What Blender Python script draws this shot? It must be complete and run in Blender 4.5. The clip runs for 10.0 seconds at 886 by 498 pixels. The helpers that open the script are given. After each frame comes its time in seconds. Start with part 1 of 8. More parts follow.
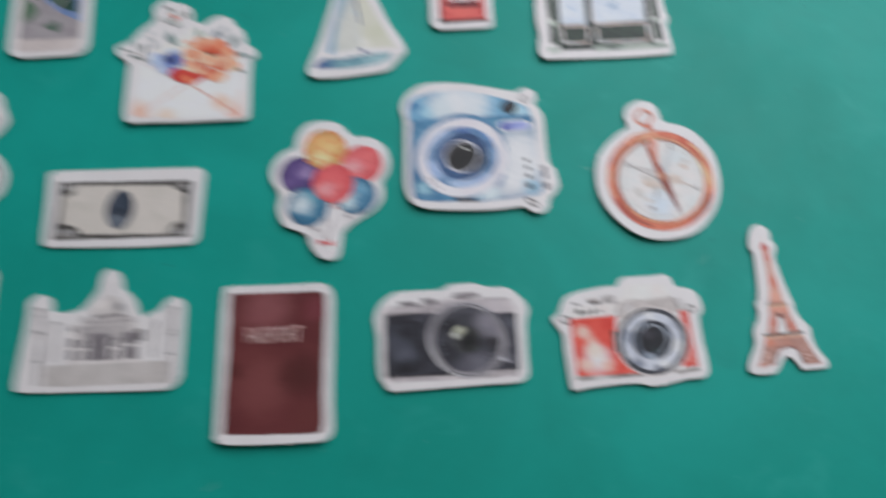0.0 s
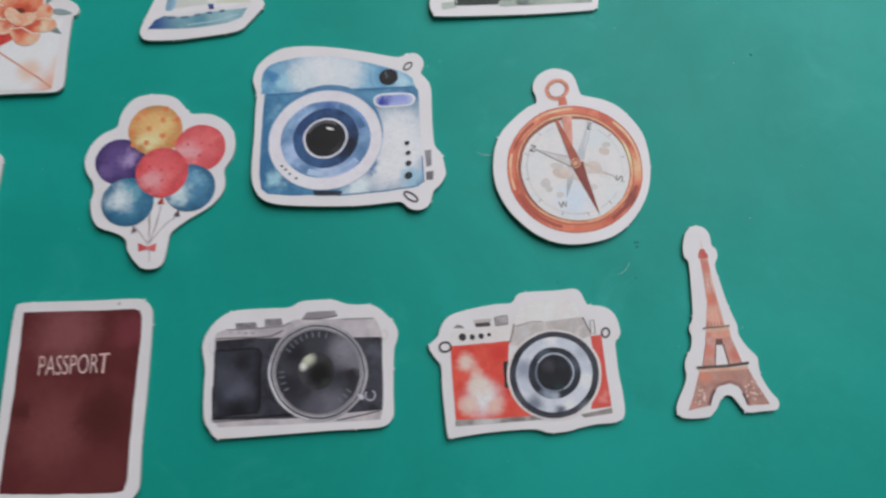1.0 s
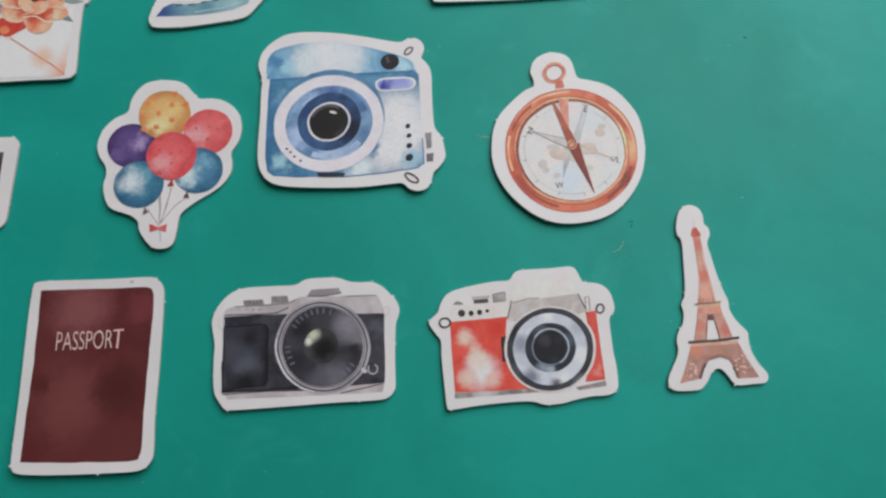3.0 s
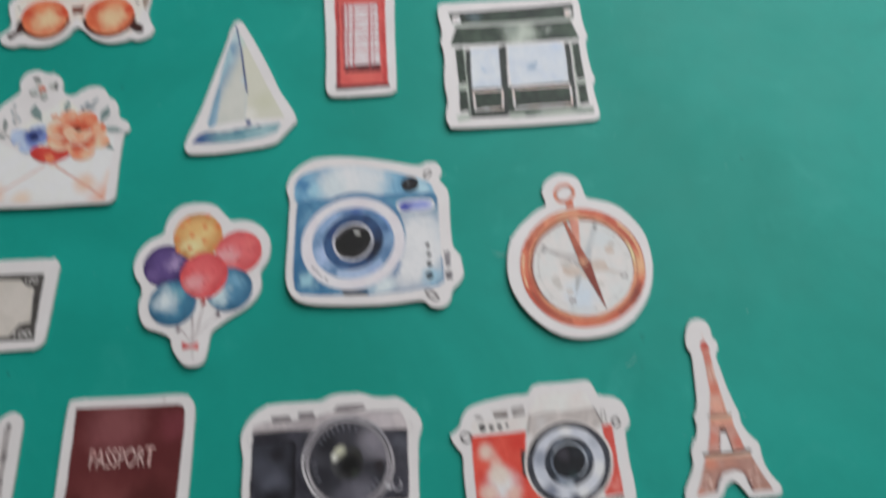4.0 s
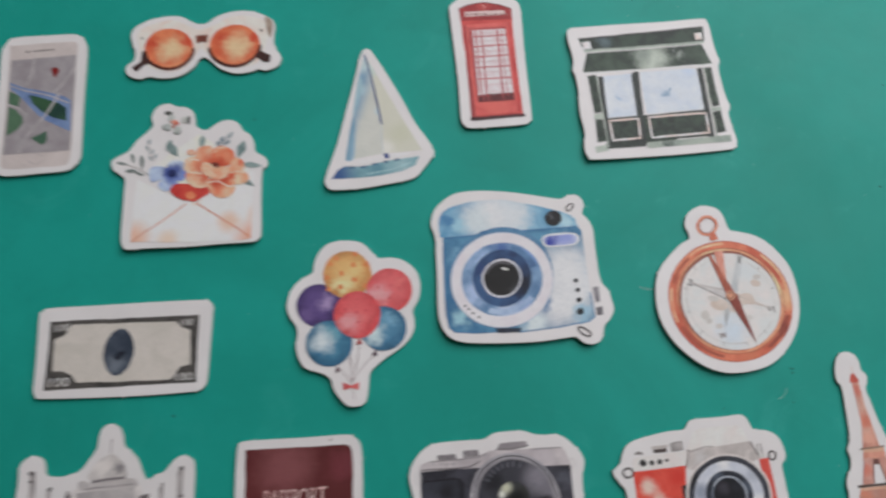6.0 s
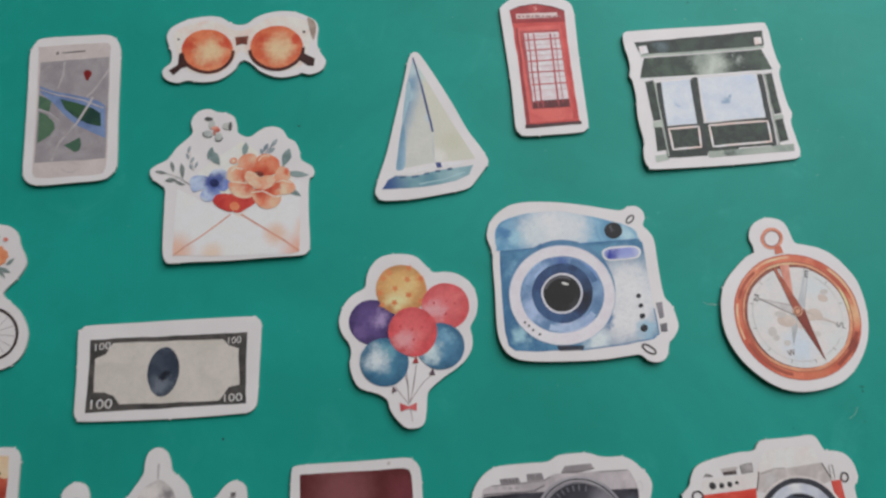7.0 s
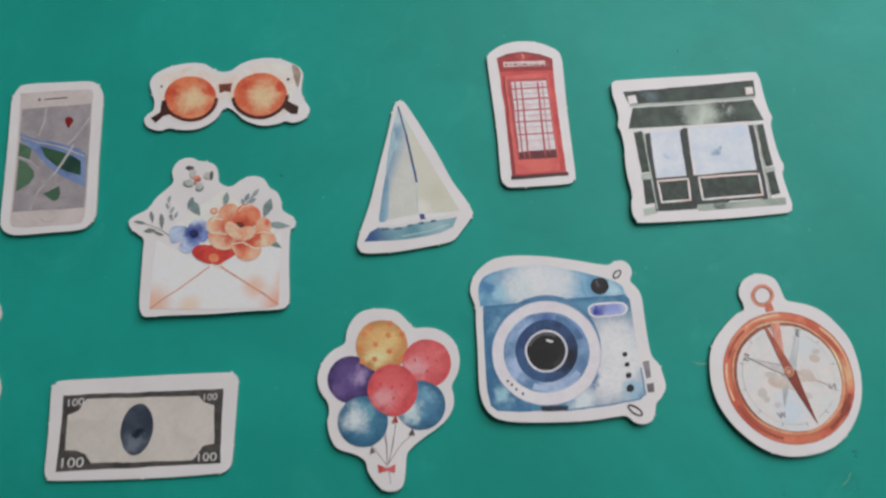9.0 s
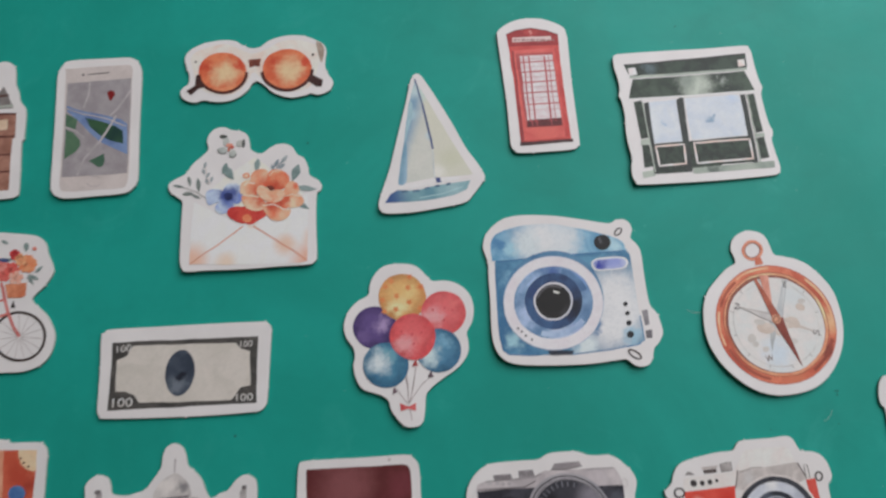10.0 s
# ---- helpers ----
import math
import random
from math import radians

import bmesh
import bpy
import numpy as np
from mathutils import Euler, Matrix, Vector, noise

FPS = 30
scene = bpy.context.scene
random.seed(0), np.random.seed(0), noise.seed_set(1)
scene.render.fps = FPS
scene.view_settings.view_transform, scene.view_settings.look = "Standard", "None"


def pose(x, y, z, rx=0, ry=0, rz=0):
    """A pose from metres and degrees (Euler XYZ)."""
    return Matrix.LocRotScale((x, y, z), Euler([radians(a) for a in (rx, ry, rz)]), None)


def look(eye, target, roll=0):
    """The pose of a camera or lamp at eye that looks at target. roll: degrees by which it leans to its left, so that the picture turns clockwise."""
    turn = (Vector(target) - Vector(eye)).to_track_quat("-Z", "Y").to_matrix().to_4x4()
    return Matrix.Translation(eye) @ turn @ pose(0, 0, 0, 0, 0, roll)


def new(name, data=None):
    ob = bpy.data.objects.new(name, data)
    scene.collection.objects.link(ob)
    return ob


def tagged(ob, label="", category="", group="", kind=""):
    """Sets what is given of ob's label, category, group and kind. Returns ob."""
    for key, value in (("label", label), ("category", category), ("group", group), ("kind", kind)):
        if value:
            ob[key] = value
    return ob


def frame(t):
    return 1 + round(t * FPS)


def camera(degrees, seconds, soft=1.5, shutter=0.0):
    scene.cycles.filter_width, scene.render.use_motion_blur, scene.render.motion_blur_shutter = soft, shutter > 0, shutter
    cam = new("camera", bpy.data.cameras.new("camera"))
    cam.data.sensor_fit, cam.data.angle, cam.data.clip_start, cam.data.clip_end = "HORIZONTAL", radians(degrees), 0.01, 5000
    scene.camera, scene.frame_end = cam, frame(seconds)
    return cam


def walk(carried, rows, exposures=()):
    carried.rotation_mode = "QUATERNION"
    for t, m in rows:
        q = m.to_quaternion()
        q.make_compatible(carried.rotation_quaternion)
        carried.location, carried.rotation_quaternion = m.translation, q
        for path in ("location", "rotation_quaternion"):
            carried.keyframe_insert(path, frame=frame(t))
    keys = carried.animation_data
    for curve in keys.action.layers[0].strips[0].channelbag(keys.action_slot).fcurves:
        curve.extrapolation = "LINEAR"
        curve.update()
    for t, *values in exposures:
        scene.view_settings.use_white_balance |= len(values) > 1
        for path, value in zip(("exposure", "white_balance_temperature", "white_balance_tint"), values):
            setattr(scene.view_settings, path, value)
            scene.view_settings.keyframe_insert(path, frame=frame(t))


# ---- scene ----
TOP = 0.07          # height of the card faces over the mat, cm
DEG, SECONDS = 65.0, 10.0
cam = camera(DEG, SECONDS, soft=2.45, shutter=0.8)
# seconds; eye x, y, z in centimetres; turn rx, ry, rz in degrees
ROWS = [
    (0.0, -1.141, -8.305, 18.865, 16.248, -0.913, -1.898),
    (0.2, 0.810, -8.787, 17.536, 16.841, -1.196, -2.371),
    (0.5, 1.674, -7.791, 16.661, 15.790, -0.325, -2.634),
    (0.7, 2.016, -7.127, 15.724, 14.375, -0.729, -2.133),
    (1.0, 2.491, -6.755, 15.115, 14.843, -0.235, -1.570),
    (1.2, 2.919, -6.975, 14.764, 15.001, 0.427, -0.819),
    (1.5, 2.363, -6.936, 14.883, 12.869, -0.325, -0.689),
    (2.0, 2.402, -7.055, 14.786, 13.748, 0.376, -1.132),
    (3.3, 2.737, -7.058, 15.702, 13.744, 0.607, -1.558),
    (3.5, 2.647, -7.476, 15.661, 15.246, 0.659, -1.488),
    (4.0, 2.274, -6.201, 16.703, 19.484, 0.721, -2.071),
    (4.2, 0.930, -5.631, 16.832, 21.129, -1.417, -2.473),
    (4.5, -0.090, -4.033, 17.060, 19.873, 1.133, -2.059),
    (4.7, -0.549, -3.888, 16.757, 19.459, 0.519, -1.949),
    (5.0, -0.276, -3.360, 16.754, 17.763, 0.605, -2.837),
    (5.5, -0.521, -3.713, 17.118, 15.545, 0.967, -2.732),
    (6.0, -1.573, -4.150, 17.556, 15.940, 0.585, -2.982),
    (6.2, -2.329, -4.142, 17.884, 15.434, 0.653, -3.069),
    (7.3, -3.333, -3.099, 16.849, 15.115, -0.697, -3.295),
    (7.5, -3.339, -3.190, 17.030, 16.968, -0.562, -2.879),
    (8.0, -2.772, -3.167, 17.202, 16.743, -0.396, -2.804),
    (8.3, -2.426, -2.169, 16.726, 16.948, -0.337, -2.580),
    (8.5, -2.685, -1.837, 16.505, 16.372, -0.229, -2.268),
    (9.0, -2.674, -2.239, 16.968, 16.252, -0.130, -2.712),
    (9.5, -2.700, -2.707, 17.469, 15.208, 0.489, -2.820),
    (10.0, -3.038, -3.522, 18.174, 15.708, 0.244, -2.854),
]
walk(cam, [(t, pose(x / 100, y / 100, (z + TOP) / 100, rx, ry, rz)) for t, x, y, z, rx, ry, rz in ROWS],
     exposures=[(0.0, 0.05, 6180, 11), (0.7, 0.05, 6130, 11), (1.5, 0.04, 6380, 10), (3.5, 0.07, 6380, 10), (4.5, -0.10, 6480, 9), (6.0, -0.05, 6430, 11), (10.0, -0.05, 6460, 11)])

# ---- light: daylight from a tall window beyond the table, to the right ----
world = bpy.data.worlds.new("sky")
scene.world = world
world.use_nodes = True
sky = world.node_tree.nodes.new("ShaderNodeTexSky")
sky.sky_type, sky.sun_disc = "NISHITA", False
sky.sun_elevation, sky.sun_rotation = radians(35), radians(160)
world.node_tree.links.new(sky.outputs[0], world.node_tree.nodes["Background"].inputs[0])
world.node_tree.nodes["Background"].inputs[1].default_value = 0.1
lamp = bpy.data.lights.new("window_light", "AREA")
lamp.shape, lamp.size, lamp.size_y, lamp.energy, lamp.color = "RECTANGLE", 0.90, 0.84, 10.3, (1.0, 0.985, 1.0)
new("window_light", lamp).matrix_world = look((0.44, 0.54, 0.70), (0.02, 0.10, 0.05))


# ---- materials ----
def lin(c):
    """Printed colour, given as 0-255, to a base colour under the room's light."""
    out = []
    for v in c:
        v = v / 255
        v = v / 12.92 if v <= 0.04045 else ((v + 0.055) / 1.055) ** 2.4
        out.append(v)
    grey = 0.21 * out[0] + 0.72 * out[1] + 0.07 * out[2]
    return (*(min(1.6 * (grey + (v - grey) * 0.80) ** 1.3, 0.86) for v in out), 1)


class Nodes:
    """A short way to write a node material."""

    def __init__(self, name):
        self.mat = bpy.data.materials.new(name)
        self.mat.use_nodes = True
        self.tree = self.mat.node_tree
        self.bsdf = self.tree.nodes["Principled BSDF"]
        self.coord = self.add("ShaderNodeTexCoord").outputs["Object"]

    def add(self, kind, **values):
        node = self.tree.nodes.new(kind)
        for key, value in values.items():
            if key == "op":
                node.operation = value
            else:
                node.inputs[int(key[1:])].default_value = value
        return node

    def link(self, a, b):
        self.tree.links.new(a, b)

    def shifted(self, x, y):
        node = self.add("ShaderNodeMapping")
        self.link(self.coord, node.inputs[0])
        node.inputs[1].default_value = (x, y, 0)
        return node.outputs[0]

    def noise(self, scale, detail=4.0, rough=0.55, seed=0.0, warp=0.0):
        node = self.add("ShaderNodeTexNoise")
        self.link(self.shifted(seed * 0.371, seed * 0.173), node.inputs["Vector"])
        node.inputs["Scale"].default_value, node.inputs["Detail"].default_value = scale, detail
        node.inputs["Roughness"].default_value, node.inputs["Distortion"].default_value = rough, warp
        return node.outputs[0]

    def ramp(self, value, lo, hi):
        node = self.add("ShaderNodeMapRange")
        node.interpolation_type = "SMOOTHSTEP"
        self.link(value, node.inputs[0])
        node.inputs[1].default_value, node.inputs[2].default_value = lo, hi
        return node.outputs[0]

    def math(self, op, a, b):
        node = self.add("ShaderNodeMath", op=op)
        for i, v in enumerate((a, b)):
            if isinstance(v, (int, float)):
                node.inputs[i].default_value = v
            else:
                self.link(v, node.inputs[i])
        return node.outputs[0]

    def mix(self, fac, a, b):
        node = self.tree.nodes.new("ShaderNodeMix")
        node.data_type = "RGBA"
        for i, v in ((0, fac), (6, a), (7, b)):
            if isinstance(v, (int, float, tuple)):
                node.inputs[i].default_value = v
            else:
                self.link(v, node.inputs[i])
        return node.outputs[2]

    def bump(self, value, strength, distance):
        node = self.add("ShaderNodeBump")
        self.link(value, node.inputs["Height"])
        node.inputs["Strength"].default_value, node.inputs["Distance"].default_value = strength, distance
        self.link(node.outputs[0], self.bsdf.inputs["Normal"])

    def done(self, colour, rough, shine=0.35):
        self.link(colour, self.bsdf.inputs["Base Color"])
        if isinstance(rough, (int, float)):
            self.bsdf.inputs["Roughness"].default_value = rough
        else:
            self.link(rough, self.bsdf.inputs["Roughness"])
        self.bsdf.inputs["Specular IOR Level"].default_value = shine
        return self.mat


made_inks = {}


def ink(a, b=None, spots=(), scale=1.0, amount=1.0, fades=(), ragged=0.0075):
    """Watercolour print: a wash from colour a into b, with soft blooms (x, y, radius in cm, colour) and fades
    (from x, y to x, y, colour) on the paper; ragged: how far the blooms run, in metres."""
    b = b or tuple(min(255, v * 1.10 + 8) for v in a)
    key = (a, b, tuple(spots), scale, amount, tuple(fades), ragged)
    if key in made_inks:
        return made_inks[key]
    n = Nodes("watercolour_print")
    seed = len(made_inks) + 1
    wash = n.ramp(n.noise(150 * scale, 5, 0.6, seed, 0.6), 0.34, 0.68)
    colour = n.mix(n.math("MULTIPLY", wash, amount), lin(a), lin(b))
    warp = n.add("ShaderNodeTexNoise")
    n.link(n.shifted(seed * 0.11, 0.3), warp.inputs["Vector"])
    warp.inputs["Scale"].default_value, warp.inputs["Detail"].default_value, warp.inputs["Roughness"].default_value = 330, 8, 0.68
    centred = n.add("ShaderNodeVectorMath", op="SUBTRACT", _1=(0.5, 0.5, 0.5))
    n.link(warp.outputs["Color"], centred.inputs[0])
    pulled = n.add("ShaderNodeVectorMath", op="MULTIPLY", _1=(ragged, ragged, 0))
    n.link(centred.outputs[0], pulled.inputs[0])
    flat = n.add("ShaderNodeVectorMath", op="MULTIPLY", _1=(1, 1, 0))
    n.link(n.coord, flat.inputs[0])
    moved = n.add("ShaderNodeVectorMath", op="ADD")
    n.link(flat.outputs[0], moved.inputs[0])
    n.link(pulled.outputs[0], moved.inputs[1])
    for x0, y0, x1, y1, c in fades:
        dx, dy = x1 - x0, y1 - y0
        size = (dx * dx + dy * dy) / 100
        start = n.add("ShaderNodeVectorMath", op="SUBTRACT", _1=(x0 / 100, y0 / 100, 0))
        n.link(moved.outputs[0], start.inputs[0])
        along = n.add("ShaderNodeVectorMath", op="DOT_PRODUCT", _1=(dx / size, dy / size, 0))
        n.link(start.outputs[0], along.inputs[0])
        colour = n.mix(n.ramp(along.outputs["Value"], 1.0, 0.0), colour, lin(c))
    for x, y, r, c in spots:
        away = n.add("ShaderNodeVectorMath", op="DISTANCE", _1=(x / 100, y / 100, 0))
        n.link(moved.outputs[0], away.inputs[0])
        colour = n.mix(n.ramp(n.math("DIVIDE", away.outputs["Value"], r / 100), 1.35, 0.2), colour, lin(c))
    streak = n.ramp(n.noise(420 * scale, 6, 0.7, seed + 9, 1.5), 0.42, 0.72)
    colour = n.mix(n.math("MULTIPLY", streak, 0.14 * amount), colour, lin(tuple(v * 0.80 for v in a)))
    grain = n.noise(2600, 3, 0.6, seed)
    colour = n.mix(n.math("MULTIPLY", n.ramp(grain, 0.35, 0.75), 0.10), colour, lin(tuple(v * 0.72 for v in a)))
    n.bump(grain, 0.10, 0.00004)
    made_inks[key] = n.done(colour, 0.5)
    return made_inks[key]


def paper():
    n = Nodes("white_card")
    colour = n.mix(n.ramp(n.noise(60, 4, 0.6), 0.3, 0.75), (0.785, 0.750, 0.738, 1), (0.845, 0.812, 0.800, 1))
    colour = n.mix(n.math("MULTIPLY", n.ramp(n.noise(900, 3, 0.6, 2), 0.55, 0.8), 0.10), colour, (0.62, 0.58, 0.56, 1))
    n.bump(n.noise(3000, 3), 0.12, 0.00004)
    return n.done(colour, 0.48)


def board():
    n = Nodes("grey_board_edge")
    colour = n.mix(n.noise(900, 4, 0.7), (0.50, 0.46, 0.42, 1), (0.66, 0.62, 0.58, 1))
    return n.done(colour, 0.8)


def green_mat():
    n = Nodes("green_mat")
    cloud = n.ramp(n.noise(14, 6, 0.62, 3, 0.6), 0.28, 0.76)
    colour = n.mix(cloud, (0.0095, 0.302, 0.238, 1), (0.0140, 0.372, 0.304, 1))
    smear = n.ramp(n.noise(42, 6, 0.68, 7, 1.4), 0.54, 0.80)
    colour = n.mix(n.math("MULTIPLY", smear, 0.34), colour, (0.05, 0.44, 0.38, 1))
    dull = n.ramp(n.noise(26, 5, 0.65, 15, 0.8), 0.52, 0.78)
    colour = n.mix(n.math("MULTIPLY", dull, 0.34), colour, (0.009, 0.240, 0.190, 1))
    weave = n.ramp(n.noise(210, 4, 0.7, 21), 0.40, 0.70)
    colour = n.mix(n.math("MULTIPLY", weave, 0.10), colour, (0.010, 0.25, 0.20, 1))
    fleck = n.ramp(n.noise(420, 2, 0.5, 11), 0.74, 0.80)
    colour = n.mix(n.math("MULTIPLY", fleck, 0.25), colour, (0.11, 0.50, 0.43, 1))
    rough = n.math("ADD", n.math("MULTIPLY", n.noise(55, 4, 0.6, 4), 0.16), 0.42)
    n.bump(n.noise(700, 4, 0.6, 9), 0.06, 0.0001)
    return n.done(colour, rough, 0.20)


def plain(name, colour, rough=0.7, scale=8):
    n = Nodes(name)
    c = n.mix(n.noise(scale, 4), tuple(v * 0.92 for v in colour) + (1,), tuple(colour) + (1,))
    return n.done(c, rough)


PAPER, BOARD, MAT = paper(), board(), green_mat()


# ---- mesh helpers ----
def link_mesh(name, bm, materials, parent=None, label=""):
    me = bpy.data.meshes.new(name)
    bm.to_mesh(me)
    bm.free()
    for m in materials:
        me.materials.append(m)
    ob = new(name, me)
    ob.parent = parent
    return tagged(ob, label)


def box(name, lo, hi, material, parent=None):
    bm = bmesh.new()
    bmesh.ops.create_cube(bm, size=1)
    for v in bm.verts:
        v.co = [lo[i] + (v.co[i] + 0.5) * (hi[i] - lo[i]) for i in range(3)]
    return link_mesh(name, bm, [material], parent)


def curve(points, steps=4):
    """A closed smooth line through the points."""
    out, n = [], len(points)
    for i in range(n):
        p0, p1, p2, p3 = (Vector(points[(i + k - 1) % n]) for k in range(4))
        for s in range(steps):
            t = s / steps
            out.append(0.5 * (2 * p1 + (p2 - p0) * t + (2 * p0 - 5 * p1 + 4 * p2 - p3) * t * t + (3 * p1 - p0 - 3 * p2 + p3) * t ** 3))
    return out


BENDS = {}


def lift(st, x, y):
    """How far the bent card stands over the mat at x, y, all in cm."""
    a, b, c, d = BENDS[st.name]
    h = a * x * x + b * y * y + c * x + d * y
    return 0.35 * (h + math.sqrt(h * h + 0.0009))


def sheet(points):
    """A flat mesh inside a closed line, cut fine enough to bend; cm."""
    bm = bmesh.new()
    vs = [bm.verts.new((p[0], p[1], 0)) for p in points]
    bm.faces.new(vs)
    bmesh.ops.triangulate(bm, faces=bm.faces[:])
    for axis in (0, 1):
        lo, hi = min(p[axis] for p in points), max(p[axis] for p in points)
        at = math.ceil(lo / 0.4) * 0.4
        while at < hi:
            geom = bm.verts[:] + bm.edges[:] + bm.faces[:]
            bmesh.ops.bisect_plane(bm, geom=geom, dist=1e-5, plane_co=[at if i == axis else 0 for i in range(3)], plane_no=[float(i == axis) for i in range(3)])
            at += 0.4
    bmesh.ops.recalc_face_normals(bm, faces=bm.faces[:])
    if sum(f.normal.z for f in bm.faces) < 0:
        bmesh.ops.reverse_faces(bm, faces=bm.faces[:])
    return bm


def settle(st, bm, z, unsteady=0.0):
    """Bend the mesh with its card, raise it by z cm and turn it to metres; unsteady: how far a painter's line strays, cm."""
    for v in bm.verts:
        x, y, h = v.co
        if unsteady:
            stray = noise.noise_vector((x * 2.1 + st.location.x * 90, y * 2.1, 0.3)) + 0.45 * noise.noise_vector((x * 8, y * 8, 5.1))
            x, y = x + stray.x * unsteady, y + stray.y * unsteady
        v.co = (x / 100, y / 100, (h + z + lift(st, x, y)) / 100)


def sticker(name, at, bend, label, category, outline):
    """A die-cut card sticker, lying on the mat, with its cut tabs; its print is added as parts."""
    st = new(name)
    st.location = (at[0] / 100, at[1] / 100, 0)
    tagged(st, label, category, "travel stickers on the mat")
    BENDS[st.name] = bend
    line = curve(outline)
    bm = sheet(line)
    top = bm.faces[:]
    low = bmesh.ops.extrude_face_region(bm, geom=top)
    for v in low["geom"]:
        if isinstance(v, bmesh.types.BMVert):
            v.co.z -= TOP - 0.004
    bmesh.ops.recalc_face_normals(bm, faces=bm.faces[:])
    bm.normal_update()
    rim = [e for e in bm.edges if len(e.link_faces) == 2 and min(v.co.z for v in e.verts) > -0.001 and min(f.normal.z for f in e.link_faces) < 0.5]
    bmesh.ops.bevel(bm, geom=rim, offset=0.016, segments=2, affect="EDGES", clamp_overlap=True)
    bm.normal_update()
    for f in bm.faces:
        f.material_index = 0 if f.normal.z > 0.25 else 1
    settle(st, bm, TOP)
    link_mesh("card", bm, [PAPER, BOARD], st)
    # little tabs left where the card was cut from its sheet
    rng = random.Random(name)
    size = len(line)
    centre = sum((Vector(p) for p in line), Vector((0, 0))) / size
    for k in range(9):
        i = (int((k + rng.uniform(0.15, 0.85)) * size / 9)) % size
        p, q = Vector(line[i]), Vector(line[(i + 1) % size])
        along = (q - p).normalized()
        out = Vector((along.y, -along.x))
        if out.dot(p - centre) < 0:
            out = -out
        w, d = rng.uniform(0.012, 0.04), rng.uniform(0.01, 0.038)
        bm = bmesh.new()
        ring = [p - along * w - out * 0.03, p + along * w - out * 0.03, p + along * w * 0.4 + out * d, p - along * w * 0.4 + out * d]
        face = bm.faces.new([bm.verts.new((v.x, v.y, -0.004)) for v in ring])
        ext = bmesh.ops.extrude_face_region(bm, geom=[face])
        for v in ext["geom"]:
            if isinstance(v, bmesh.types.BMVert):
                v.co.z -= TOP * 0.8
        bmesh.ops.recalc_face_normals(bm, faces=bm.faces[:])
        settle(st, bm, TOP)
        link_mesh("cut_tab", bm, [PAPER], st)
    return st


LAYER = 0.0026  # cm between printed layers


def layer_height(st, z):
    """Height of a printed layer; within a layer each later print lies over the earlier."""
    return TOP + (z + 0.012 * len(st.children)) * LAYER


STRAY = 0.016  # cm by which printed lines stray


def finer(points, step=0.14, closed=True):
    """The same line with more points on it."""
    out = []
    for i in range(len(points) - (0 if closed else 1)):
        a, b = Vector(points[i]), Vector(points[(i + 1) % len(points)])
        steps = max(1, int((b - a).length / step))
        out += [a.lerp(b, s / steps) for s in range(steps)]
    return out if closed else out + [Vector(points[-1])]


def patch(st, name, material, points, z=1, smooth=False, label=""):
    bm = sheet(finer(curve(points) if smooth else points))
    settle(st, bm, layer_height(st, z), STRAY)
    return link_mesh(name, bm, [material], st, label)


def disc(st, name, material, c, u, v, z=1, label=""):
    n = 40 if max(abs(u[0]), abs(v[1])) > 0.3 else 20
    pts = []
    for k in range(n):
        a = 2 * math.pi * k / n
        pts.append(Vector(c) + Vector(u) * math.cos(a) + Vector(v) * math.sin(a))
    bm = sheet(pts)
    settle(st, bm, layer_height(st, z), STRAY)
    return link_mesh(name, bm, [material], st, label)


def band(st, name, material, line, width, z, closed):
    """A flat line of the given width along points."""
    bm = bmesh.new()
    n = len(line)
    sides = []
    for i, p in enumerate(line):
        a = line[i - 1] if i or closed else p
        b = line[(i + 1) % n] if i < n - 1 or closed else p
        way = (b - a).normalized()
        off = Vector((-way.y, way.x)) * width / 2
        sides.append([bm.verts.new((*(p + off), 0)), bm.verts.new((*(p - off), 0))])
    for i in range(n if closed else n - 1):
        (a, b), (c, d) = sides[i], sides[(i + 1) % n]
        bm.faces.new((a, b, d, c))
    bm.normal_update()
    if sum(f.normal.z for f in bm.faces) < 0:
        bmesh.ops.reverse_faces(bm, faces=bm.faces[:])
    settle(st, bm, layer_height(st, z), STRAY)
    return link_mesh(name, bm, [material], st)


def stroke(st, name, material, points, width, z=2, closed=False):
    fine = finer(points, 0.14, closed)
    return band(st, name, material, fine, width, z, closed)


def arc(st, name, material, c, u, v, width, z=1, a0=0, a1=360):
    full = a1 - a0 >= 360
    n = max(8, int(48 * (a1 - a0) / 360))
    pts = []
    for k in range(n if full else n + 1):
        a = radians(a0 + (a1 - a0) * k / n)
        pts.append(Vector(c) + Vector(u) * math.cos(a) + Vector(v) * math.sin(a))
    return band(st, name, material, pts, width, z, full)


